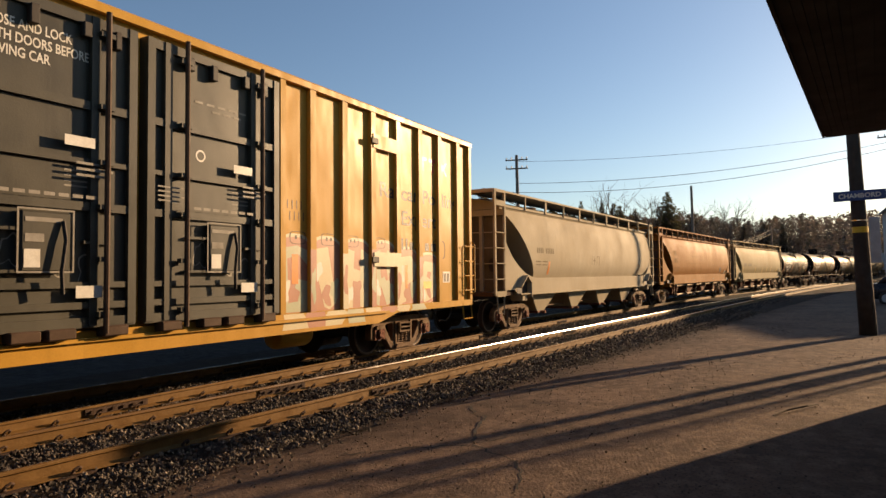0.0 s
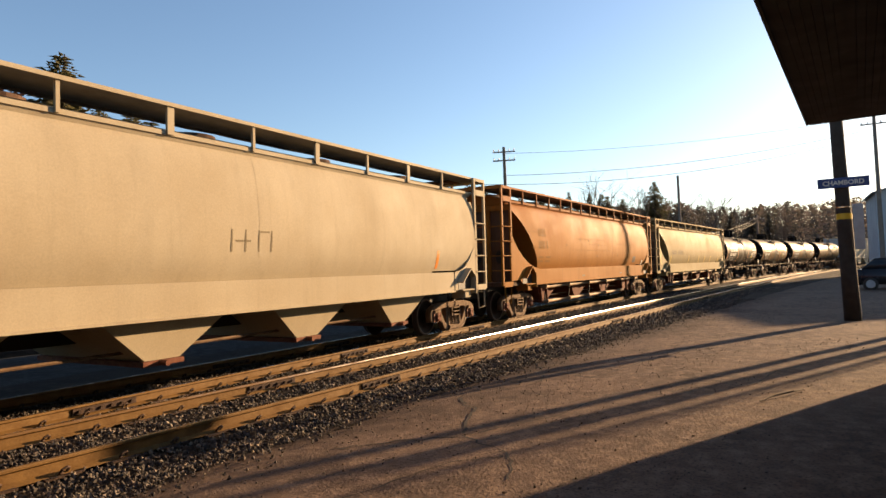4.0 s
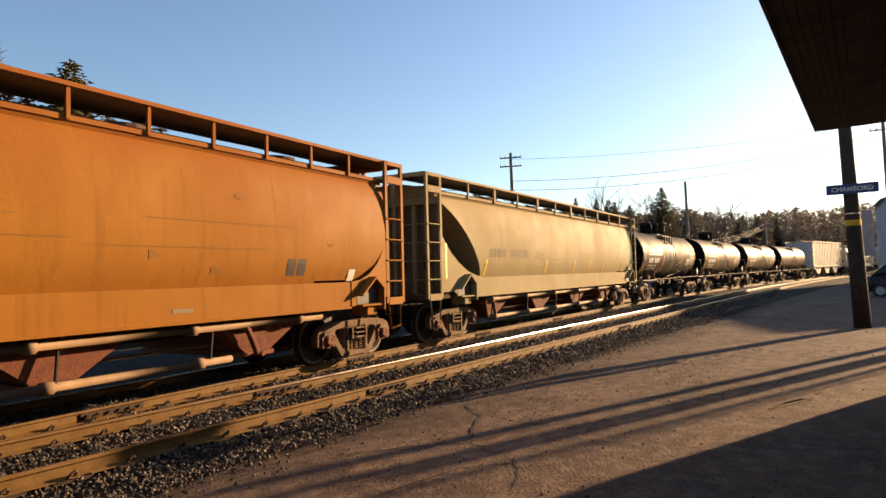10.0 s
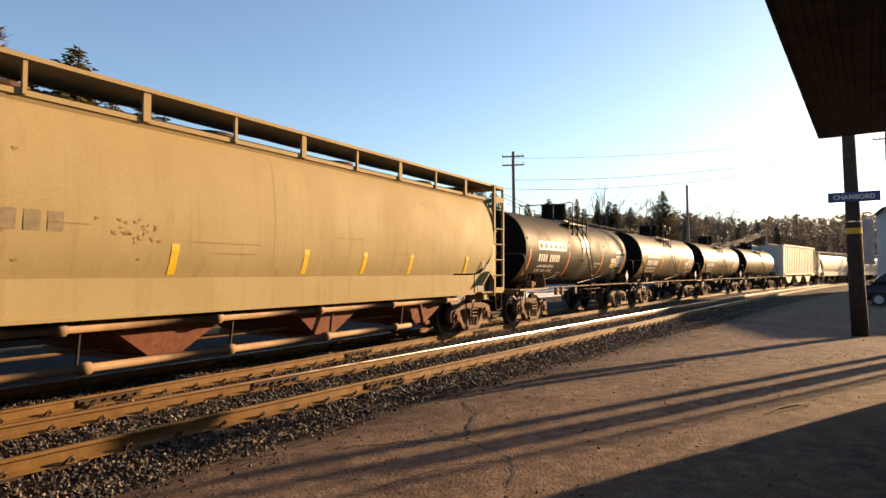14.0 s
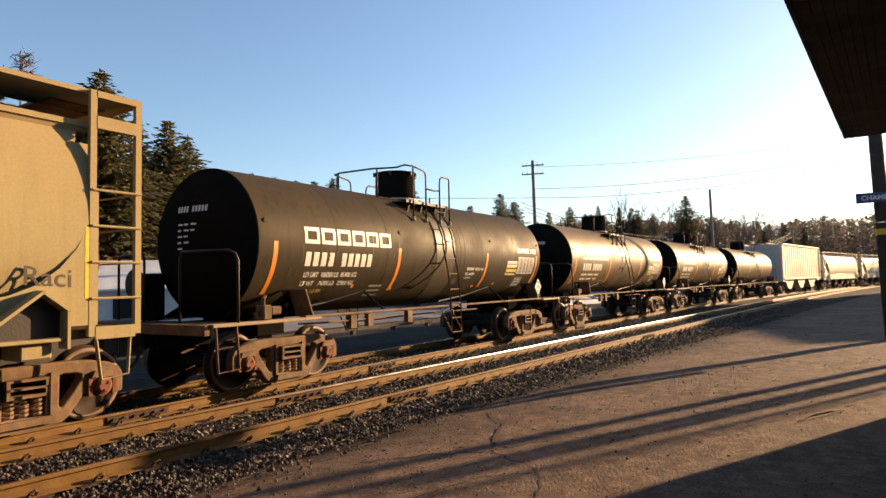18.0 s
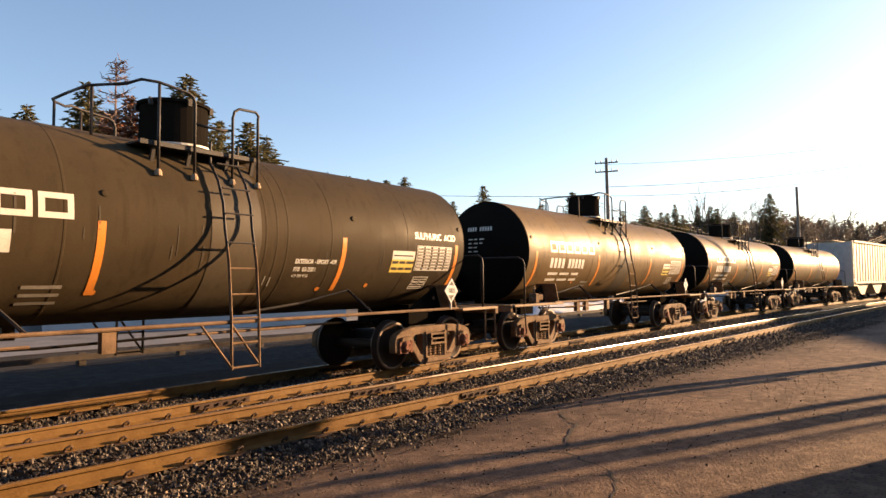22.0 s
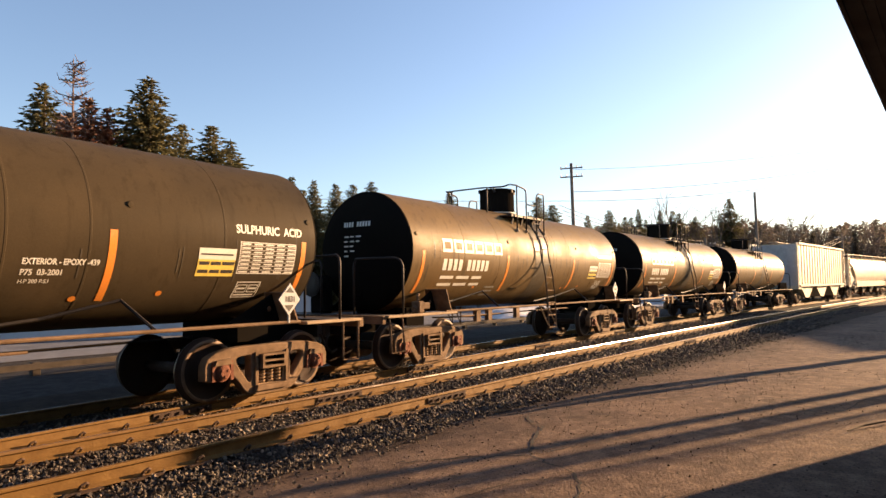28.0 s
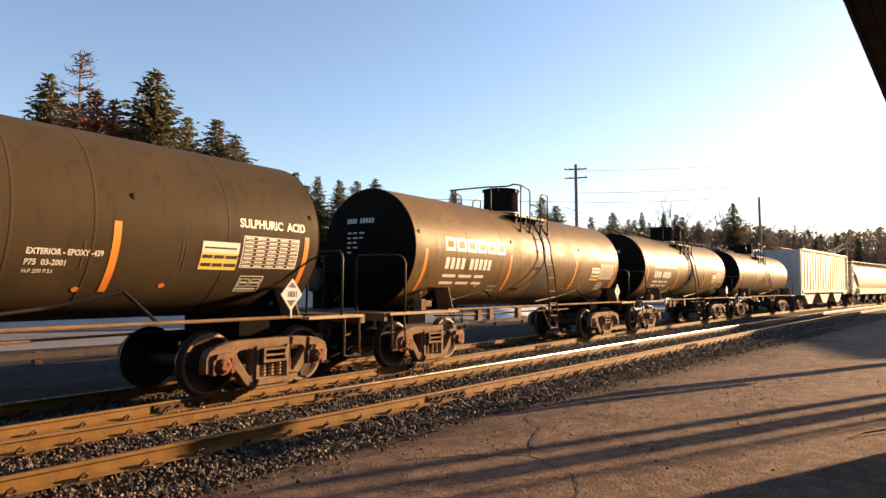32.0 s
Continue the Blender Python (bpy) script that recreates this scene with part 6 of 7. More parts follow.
# ---- poles and wires ----
def utility_pole(x, y, top, arms, turn=0):
    p = thing("utility_pole", "grey wooden utility pole", "pole", "utility poles")
    p.matrix_basis = pose(x, y, -0.3, 0, 0, turn)
    bm = B()
    rod(bm, [(0, 0, 0), (0, 0, top + 0.3)], [0.17, 0.11], 10)
    part("shaft", bm, M["pole"], p)
    for z in arms:
        bm = B()
        box(bm, -0.05, 0.05, -0.85, 0.85, z + 0.26, z + 0.35)
        part("crossarm", bm, M["pole"], p)
        for k in (-0.78, -0.4, 0.4, 0.78):
            bm = B()
            rod(bm, [(0, k, z + 0.36), (0, k, z + 0.52)], 0.04, 6)
            part("insulator", bm, M["white"], p)
    return p


def at(az, d):
    return d * math.cos(radians(az)), d * math.sin(radians(az))


P1 = at(22.85, 50)
P2 = at(8.37, 66)
utility_pole(*P1, 11.1, (10.72, 10.05), 20)
utility_pole(*P2, 10.0, ())
utility_pole(55.5, -5.4, 12.0, (11.0,))
utility_pole(*at(2.6, 95), 7.6, (7.0,))
utility_pole(*at(12.2, 60), 5.6, (5.0,))


def wire(a, b, sag, r=0.018):
    a, b = Vector(a), Vector(b)
    bm = B()
    rod(bm, [a.lerp(b, i / 16) - Vector((0, 0, sag * 4 * (i / 16) * (1 - i / 16))) for i in range(17)], r, 5)
    tagged(part("overhead_wire", bm, M["wire"]), "thin overhead wire between poles", "wire", "overhead wires")


M["wire"] = mat("wire", (0.10, 0.09, 0.08), 0.6, scale=1, bump=0.0)
wire((*P1, 8.2), (55.5, -5.4, 10.2), 0.9)
wire((*P1, 8.9), (58, -8, 11.4), 0.9)
wire((*P1, 10.6), (60, -14, 13.2), 1.0, 0.012)
wire((*P1, 8.2), (-40, 60, 9.0), 1.6)
for k in range(3):
    wire((*at(24.0 - k * 0.3, 42), 6.9 - 0.35 * k), (*at(12.2, 60), 5.3 - 0.25 * k), 0.5, 0.02)
    wire((*at(12.2, 60), 5.3 - 0.25 * k), (*at(2.6, 95), 7.2 - 0.25 * k), 1.5, 0.025)


# ---- trees ----
def tree_meshes(seed, dense, shape, size, droop):
    """Trunk and crown: whorls of boughs made of small flat clumps, one unit high."""
    rnd = random.Random(seed)
    bm = B()
    rod(bm, [(0, 0, 0), (0.01, 0, 0.5), (0, 0.01, 1.0)], [0.016, 0.010, 0.002], 7)
    trunk = bpy.data.meshes.new("trunk")
    bm.to_mesh(trunk)
    bm.free()
    trunk.materials.append(M["bark"])
    vs, fs = [], []

    def clump(c, d, s):
        d = d.normalized()
        a = d.cross(Vector((0, 0, 1))).normalized()
        b = a.cross(d)
        for q in range(3):
            t = rnd.uniform(0, 3.14)
            w = (a * math.cos(t) + b * math.sin(t)) * s * 0.36
            k = len(vs)
            tip = c + d * s * rnd.uniform(0.8, 1.4) + Vector((0, 0, -s * 0.2))
            vs.extend([c - d * s * 0.3, c + w, tip, c - w])
            fs.append((k, k + 1, k + 2, k + 3))
    z = 0.10
    while z < 0.99:
        R = shape * (1 - z) ** 0.85 * rnd.uniform(0.72, 1.12) + 0.008
        n = max(6, int(22 * (1 - z) + 7))
        a0 = rnd.uniform(0, 6)
        for i in range(n):
            if rnd.random() > dense:
                continue
            a = a0 + i * 6.283 / n + rnd.uniform(-0.3, 0.3)
            L = R * rnd.uniform(0.45, 1.2) * (1 + 0.18 * math.sin(a * 2 + z * 9))
            d = Vector((math.cos(a), math.sin(a), droop + 0.5 * z))
            steps = max(2, int(L / (size * 0.75)))
            for j in range(steps):
                u = (j + 0.6) / steps
                clump(Vector((0, 0, z)) + d * L * u + Vector((rnd.uniform(-1, 1), rnd.uniform(-1, 1), rnd.uniform(-1, 1))) * size * 0.4, d + Vector((rnd.uniform(-0.6, 0.6), rnd.uniform(-0.6, 0.6), rnd.uniform(-0.4, 0.3))), size * rnd.uniform(0.7, 1.4))
        z += size * 0.62 + 0.006 * rnd.random()
    crown = bpy.data.meshes.new("crown")
    crown.from_pydata([tuple(v) for v in vs], [], fs)
    return trunk, crown


KINDS = [tree_meshes(1, 0.97, 0.33, 0.0125, -0.32), tree_meshes(2, 0.9, 0.28, 0.0125, -0.28), tree_meshes(3, 0.88, 0.32, 0.013, -0.3), tree_meshes(4, 0.92, 0.30, 0.012, -0.22)]
for _, c in KINDS:
    c.materials.append(M["needles"])
DEAD = tree_meshes(9, 0.85, 0.25, 0.0125, -0.1)
DEAD[1].materials.append(M["dead"])


def larch_mesh(seed):
    """A bare larch: straight trunk with many short thin twigs, one unit high."""
    rnd = random.Random(seed)
    bm = B()
    rod(bm, [(0, 0, 0), (0.008, 0, 0.5), (0, 0.004, 1.0)], [0.012, 0.008, 0.0015], 6)
    for k in range(150):
        z = 0.22 + 0.76 * rnd.random()
        a = rnd.uniform(0, 6.283)
        ln = (0.17 * (1 - z) ** 0.6 + 0.02) * rnd.uniform(0.4, 1.1)
        p = Vector((0, 0, z))
        d = Vector((math.cos(a), math.sin(a), rnd.uniform(-0.1, 0.45)))
        rod(bm, [p, p + d * ln], [0.0026, 0.0012], 3, False)
        for j in range(6):
            q = p + d * ln * rnd.uniform(0.35, 1.0)
            v = Vector((rnd.uniform(-1, 1), rnd.uniform(-1, 1), rnd.uniform(-0.6, 0.8)))
            rod(bm, [q, q + v * 0.028], [0.0014, 0.0008], 3, False)
    me = bpy.data.meshes.new("limbs")
    bm.to_mesh(me)
    bm.free()
    me.materials.append(M["larch_twig"])
    return me


M["larch_twig"] = mat("pale_larch_twigs", (0.30, 0.20, 0.16), 0.9, dirt=(0.20, 0.125, 0.10), scale=2, bump=0.0, thin=0.3)
LARCH = larch_mesh(10)


def bare_meshes(seed):
    """A leafless tree: trunk and forked limbs ending in fine twigs, one unit high."""
    rnd = random.Random(seed)
    bm = B()

    def limb(p, d, length, r, depth):
        q = p + d * length
        rod(bm, [p, q], [r, r * 0.6], 5 if depth < 2 else 3, False)
        if depth >= 4:
            return
        for k in range(3 if depth else 6):
            v = (d + Vector((rnd.uniform(-0.7, 0.7), rnd.uniform(-0.7, 0.7), rnd.uniform(-0.05, 0.35)))).normalized()
            limb(p + d * length * rnd.uniform(0.45, 1.0), v, length * rnd.uniform(0.5, 0.75), r * 0.5, depth + 1)
    limb(Vector((0, 0, 0)), Vector((0, 0, 1)), 0.52, 0.014, 0)
    me = bpy.data.meshes.new("limbs")
    bm.to_mesh(me)
    bm.free()
    me.materials.append(M["twig"])
    return me


M["twig"] = mat("bare_twigs", (0.20, 0.155, 0.12), 0.9, dirt=(0.13, 0.10, 0.08), scale=2, bump=0.0, thin=0.3)
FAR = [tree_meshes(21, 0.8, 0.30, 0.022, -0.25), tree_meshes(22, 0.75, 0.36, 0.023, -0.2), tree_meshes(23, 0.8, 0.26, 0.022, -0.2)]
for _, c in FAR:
    c.materials.append(M["hazed_needles"])
BARE = [bare_meshes(11), bare_meshes(12)]
rnd = random.Random(5)


def grow(kind, x, y, z, height, wide=1.0):
    turn = pose(x, y, z, 0, 0, rnd.uniform(0, 360)) @ Matrix.Diagonal((height * wide, height * wide, height, 1))
    if kind == "bare":
        t = new("bare_tree", BARE[rnd.randrange(2)])
        tagged(t, "leafless grey-brown tree behind the tracks", "tree", "bare trees")
    elif kind == "larch":
        t = tagged(new("larch_tree", LARCH), "bare thin larch tree behind the tracks", "tree", "larch trees")
    else:
        dead = kind == "dead"
        t = thing("larch_tree" if dead else "spruce_tree", "dry reddish-brown larch tree behind the tracks" if dead else "dark green spruce tree behind the tracks", "tree", "larch trees" if dead else "spruce trees")
        for name, me in zip(("trunk", "crown"), DEAD if dead else FAR[int(kind[3])] if isinstance(kind, str) else KINDS[kind]):
            new(name, me).parent = t
    t.matrix_basis = turn


def tree_at(kind, az, el, d, wide=1.0):
    x, y = at(az, d)
    z = ground_z(x, y) - 0.2
    grow(kind, x, y, z, d * math.tan(radians(el)) + 1.53 - z, wide)


for a in ((0, 58.99, 17.58, 46, 1.4), (3, 54.08, 14.25, 50, 1.5), (1, 66.38, 16.37, 48, 1.2), (2, 33.58, 9.0, 70, 0.9), (0, 10.29, 7.03, 90, 1.0), (2, 63.0, 13.0, 55, 1.1),
          (1, 56.3, 14.3, 55, 0.9), (2, 52.6, 13.2, 54, 1.0), (0, 70.3, 14.2, 52, 1.1), (1, 73.5, 16.0, 50, 1.2), (2, 76.5, 15.0, 47, 1.2), (3, 79, 17, 46, 1.2), (0, 61.2, 13.6, 50, 1.1),
          ("larch", 64.25, 18.3, 44, 1.0), ("dead", 65.3, 14.3, 50, 1.2), ("dead", 63.2, 15.6, 45, 1.3), ("dead", 61.9, 15.0, 45, 1.1), ("dead", 64.5, 14.4, 45, 1.5), ("dead", 61.8, 13.0, 52, 1.5), ("dead", 67.5, 11.5, 52, 1.3), ("dead", 59.9, 12.0, 53, 1.5),
          (3, 55.0, 11.5, 58, 1.2), (0, 51.3, 10.5, 60, 1.1),
          (1, 45.6, 10.0, 66, 1.0), (2, 47.5, 10.3, 68, 1.0), (0, 43.7, 9.7, 70, 1.1), (3, 42.2, 9.6, 66, 1.1), (1, 40.6, 9.9, 64, 1.1), (2, 46.6, 9.2, 70, 1.2), (0, 49.3, 9.6, 72, 1.1),
          (3, 25.8, 8.1, 80, 1.2), (2, 24.6, 7.4, 84, 1.3), (0, 38.6, 8.0, 75, 1.0), (1, 36.3, 7.7, 80, 1.0), (2, 28.5, 7.2, 84, 1.2)):
    tree_at(*a)
for k in range(38):
    az = 1.0 + 22.5 * ((k * 0.618) % 1.0)
    el = (3.8 + 0.6 * rnd.random()) if az < 8 else (4.4 + 1.0 * rnd.random() ** 2)
    tree_at(rnd.choice(("far0", "bare", "bare", "far1", "bare", "far2")), az, el, rnd.uniform(100, 135), rnd.uniform(0.8, 1.1))
for az, el in ((15.2, 6.6), (13.9, 6.4), (11.5, 6.0), (9.0, 5.6), (6.0, 5.3)):
    tree_at("bare", az, el, 88, 1.3)

for k in range(12):
    tree_at(k % 4, 13.0 + 0.85 * k + rnd.uniform(-0.45, 0.45), 5.3 + 1.4 * rnd.random(), rnd.uniform(84, 98), rnd.uniform(0.75, 1.15))


# conifers and birches of the far woods, haze painted into both colours
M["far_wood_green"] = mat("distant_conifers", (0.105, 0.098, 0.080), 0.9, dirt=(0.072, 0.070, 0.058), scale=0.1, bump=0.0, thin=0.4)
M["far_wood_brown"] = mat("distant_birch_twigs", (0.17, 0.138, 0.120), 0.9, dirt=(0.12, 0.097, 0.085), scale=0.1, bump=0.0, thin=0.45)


def far_woods():
    """Wooded rise behind everything: many rough crowns in one mesh."""
    r = random.Random(3)
    vs, fs, mi = [], [], []
    for k in range(4200):
        az = -16 + 100 * r.random()
        d = 135 + 110 * r.random()
        x, y = at(az, d)
        base = 1.0 + (d - 135) * 0.035
        el = 4.25 + 0.85 * min(1, max(0, (az - 4) / 7)) + 0.35 * noise.noise(Vector((az * 0.4, 0, 0))) + r.uniform(-0.7, 0.15)
        top = d * math.tan(radians(el)) + 1.5
        top = min(top, base + 16)
        hgt = top - base
        wd = hgt * r.uniform(0.12, 0.24)
        kind = 1 if r.random() < 0.6 else 0
        for j in range(84):
            f = r.random() ** 0.8
            a = r.uniform(0, 6.283)
            rad = wd * (1 - f if not kind else 0.9 * math.sin(3.14 * (0.25 + 0.7 * f))) * r.uniform(0.4, 1.0)
            c = Vector((x + rad * math.cos(a), y + rad * math.sin(a), base + hgt * f))
            s = hgt * (0.045 if not kind else 0.036)
            n = len(vs)
            vs += [tuple(c + Vector((r.uniform(-s, s), r.uniform(-s, s), r.uniform(-0.4, 1) * s))) for _ in range(3)]
            fs.append((n, n + 1, n + 2))
            mi.append(kind)
    me = bpy.data.meshes.new("far_woods")
    me.from_pydata(vs, [], fs)
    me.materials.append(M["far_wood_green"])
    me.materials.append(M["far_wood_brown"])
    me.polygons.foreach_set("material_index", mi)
    tagged(new("far_woods", me), "mixed spruce and bare woods on a rise", "forest", kind="stuff")


far_woods()


# ---- hill under the woods, snow, sheds, parked car ----
def hill():
    bm = B()
    rows = []
    for i in range(40):
        az = -25 + i * 3.0
        row = []
        for d, z in ((112, -0.6), (135, 1.5), (180, 6.0), (245, 12.0), (330, 17.0), (420, 8.0)):
            x, y = at(az, d)
            row.append(bm.verts.new((x, y, z + 0.8 * noise.noise(Vector((x * 0.02, y * 0.02, 0))))))
        rows.append(row)
    for a, b in zip(rows, rows[1:]):
        for k in range(5):
            bm.faces.new((a[k], a[k + 1], b[k + 1], b[k]))
    tagged(part("ground_rise", bm, M["brush"], smooth=True), "brushy wooded rise", "hill", kind="structure")


M["brush"] = ground_mat("brushy_slope", [(0.10, 0.075, 0.05), (0.06, 0.05, 0.035), (0.14, 0.10, 0.07), (0.05, 0.045, 0.03)], 0.08, 0.6)
hill()


def snow_bank(x0, x1, yc, w, hgt, seed, look_of="snow"):
    bm = B()
    n = int((x1 - x0) / 0.8)
    rows = []
    for i in range(n + 1):
        x = x0 + (x1 - x0) * i / n
        row = []
        for j in range(9):
            v = j / 8 * 2 - 1
            nz = noise.noise(Vector((x * 0.35, v * 1.5, seed)))
            e = max(0.0, 1 - v * v) * min(1, i / 3, (n - i) / 3)
            row.append(bm.verts.new((x, main_y(min(max(x, -50), 140)) + yc + v * w * (1 + 0.25 * nz), -0.52 + hgt * e * (0.75 + 0.6 * nz))))
        rows.append(row)
    for a, b in zip(rows, rows[1:]):
        for k in range(8):
            bm.faces.new((a[k], a[k + 1], b[k + 1], b[k]))
    tagged(part("snow_bank", bm, M[look_of], smooth=True), "old dirty snow bank behind the tracks", "snow", "snow banks")


# the nearer banks take the snow colour that has shade in it
snow_bank(-14, 16, 9.0, 0.55, 0.26, 1, "grey_snow")
snow_bank(16, 44, 9.6, 0.7, 0.3, 2, "grey_snow")
snow_bank(-22, 9, 24, 3.0, 0.9, 3)
snow_bank(40, 75, 17, 2.5, 0.8, 4)


def snow_field():
    """Patchy old snow over the ground beyond the tracks."""
    bm = B()
    rows = []
    for i in range(111):
        x = -34 + i
        row = []
        for j in range(21):
            y = main_y(x) + 16.0 + j * 1.05 + (0.9 * noise.noise(Vector((x * 0.22, 3, 1))) if j == 0 else 0)
            edge = min(j, 20 - j, i, 110 - i)
            row.append(bm.verts.new((x, y, ground_z(x, y) + (0.10 + 0.07 * noise.noise(Vector((x * 0.5, y * 0.5, 2))) if edge else -0.05))))
        rows.append(row)
    for a, b in zip(rows, rows[1:]):
        for k in range(20):
            bm.faces.new((a[k], b[k], b[k + 1], a[k + 1]))
    tagged(part("snow_cover", bm, M["grey_snow"], smooth=True), "patchy old snow beyond the tracks", "snow", kind="structure")


snow_field()


def grit_strip():
    """Trampled slush and grit between the ballast and the snow."""
    bm = B()
    rows = []
    for i in range(86):
        x = -30 + 1.2 * i
        row = []
        for j in range(9):
            y = main_y(x) + 3.9 + j * 1.6 + (0.35 * noise.noise(Vector((x * 0.4, j, 8))) if 0 < j < 8 else 0)
            row.append(bm.verts.new((x, y, ground_z(x, y) + (0.05 + 0.03 * noise.noise(Vector((x * 0.8, y * 0.8, 6))) if 0 < j < 8 and 0 < i < 85 else -0.05))))
        rows.append(row)
    for a, b in zip(rows, rows[1:]):
        for k in range(8):
            bm.faces.new((a[k], b[k], b[k + 1], a[k + 1]))
    tagged(part("slush_strip", bm, M["grey_grit"], smooth=True), "grey gritty slush beside the tracks", "ground", kind="structure")


grit_strip()


def low_fence():
    f = thing("guard_fence", "low dark timber guard fence in old snow", "fence")
    y0 = 8.3
    for i in range(24):
        x = -24 + 2.6 * i
        bm = B()
        box(bm, x - 0.09, x + 0.09, main_y(x) + y0 - 0.09, main_y(x) + y0 + 0.09, -0.60, 0.12, bevel=0.012)
        part("post", bm, M["wood"], f)
        bm = B()
        bar(bm, (x, main_y(x) + y0 - 0.11, 0.02), (x + 2.6, main_y(x + 2.6) + y0 - 0.11, 0.02), 0.05, 0.14)
        part("rail_board", bm, M["wood"], f)


low_fence()


def shed(x, y, turn, lx, ly, wall_h, roof_h, wall, roof, label):
    p = thing("shed", label, "building", "sheds behind the tracks")
    p.matrix_basis = pose(x, y, -0.5, 0, 0, turn)
    bm = B()
    vs = [[bm.verts.new((sx * lx / 2, yy, z)) for yy, z in ((-ly / 2, 0), (-ly / 2, wall_h), (0, wall_h + roof_h), (ly / 2, wall_h), (ly / 2, 0))] for sx in (-1, 1)]
    for k in range(5):
        bm.faces.new((vs[0][k], vs[0][(k + 1) % 5], vs[1][(k + 1) % 5], vs[1][k]))
    bm.faces.new(vs[0])
    bm.faces.new(vs[1])
    bmesh.ops.recalc_face_normals(bm, faces=bm.faces)
    part("wall", bm, M[wall], p)
    for s in (-1, 1):
        bm = B()
        a, b = Vector((0, s * (ly / 2 + 0.3), wall_h - 0.3 * roof_h / (ly / 2))), Vector((0, 0, wall_h + roof_h))
        for q in (bm.verts.new((sx * (lx / 2 + 0.3), v.y, v.z + dz)) for sx in (-1, 1) for v in (a, b) for dz in (0.02, 0.12)):
            pass
        bm.verts.ensure_lookup_table()
        bmesh.ops.convex_hull(bm, input=bm.verts[:])
        part("roof", bm, M[roof], p)
    for k in range(3):
        bm = B()
        box(bm, -lx / 2 + lx * (k + 0.6) / 3.4, -lx / 2 + lx * (k + 0.6) / 3.4 + 0.9, -ly / 2 - 0.04, -ly / 2 + 0.02, 1.0, 2.0)
        part("window", bm, M["glass"], p)


shed(*at(16.5, 76), -5, 12, 7, 3.6, 1.6, "siding", "roof_blue", "low shed with a blue-grey metal roof")
shed(*at(11.0, 84), -10, 9, 6, 3.4, 1.4, "siding", "roof_blue", "low shed with a blue-grey metal roof")
shed(64, -20.1, 0, 8, 29, 6.9, 4.3, "siding", "roof_blue", "pale blue sided building past the platform")
shed(*at(70, 42), 20, 9, 6, 2.6, 1.3, "siding", "snow", "low pale building with a snowy roof")

shed(*at(57.5, 40), -32, 15, 7, 2.5, 1.5, "siding", "snow", "low pale building with a snowy roof")


def parked_car():
    c = thing("parked_car", "dark parked car beside the platform", "car")
    c.matrix_basis = pose(36.5, -4.35, -0.08, 0, 0, 86)
    bm = B()
    outline = [(-2.1, 0.35), (-2.15, 0.75), (-1.9, 0.95), (-0.95, 1.0), (0.0, 1.02), (1.9, 0.98), (2.1, 0.8), (2.15, 0.4), (1.9, 0.28), (-1.9, 0.28)]
    prism(bm, outline, -0.85, 0.85)
    bmesh.ops.recalc_face_normals(bm, faces=bm.faces)
    bmesh.ops.bevel(bm, geom=bm.edges[:], offset=0.05, segments=2, affect="EDGES")
    part("body", bm, M["car_paint"], c, smooth=True)
    bm = B()
    vs = [bm.verts.new(p) for p in ((-1.1, -0.78, 0.98), (1.7, -0.78, 0.98), (1.2, -0.62, 1.46), (-0.4, -0.62, 1.46), (-1.1, 0.78, 0.98), (1.7, 0.78, 0.98), (1.2, 0.62, 1.46), (-0.4, 0.62, 1.46))]
    bmesh.ops.convex_hull(bm, input=vs)
    bmesh.ops.bevel(bm, geom=bm.edges[:], offset=0.04, segments=2, affect="EDGES")
    part("cabin", bm, M["glass"], c, smooth=True)
    bm = B()
    box(bm, -0.35, 1.15, -0.6, 0.6, 1.45, 1.5, bevel=0.02)
    part("roof", bm, M["car_paint"], c)
    for sx in (-1.35, 1.35):
        for sy in (-0.82, 0.82):
            bm = B()
            lathe(bm, [(-0.1, 0.0), (-0.1, 0.2), (-0.09, 0.31), (0.09, 0.31), (0.1, 0.2), (0.1, 0.0)], "y", 20, pose(sx, sy, 0.31))
            w = part("wheel", bm, M["black"], c, smooth=False)
            bm = B()
            s = -1 if sy < 0 else 1
            lathe(bm, [(s * 0.102, 0.0), (s * 0.108, 0.18), (s * 0.10, 0.19)], "y", 16, pose(sx, sy, 0.31))
            part("rim", bm, M["grey_plate"], w)
    for sy in (-0.6, 0.6):
        for sx, m in ((-2.17, "white"), (2.16, "red")):
            bm = B()
            box(bm, sx - 0.02, sx + 0.02, sy - 0.16, sy + 0.16, 0.62, 0.76, bevel=0.01)
            part("headlight" if sx < 0 else "tail_light", bm, M[m], c)


parked_car()


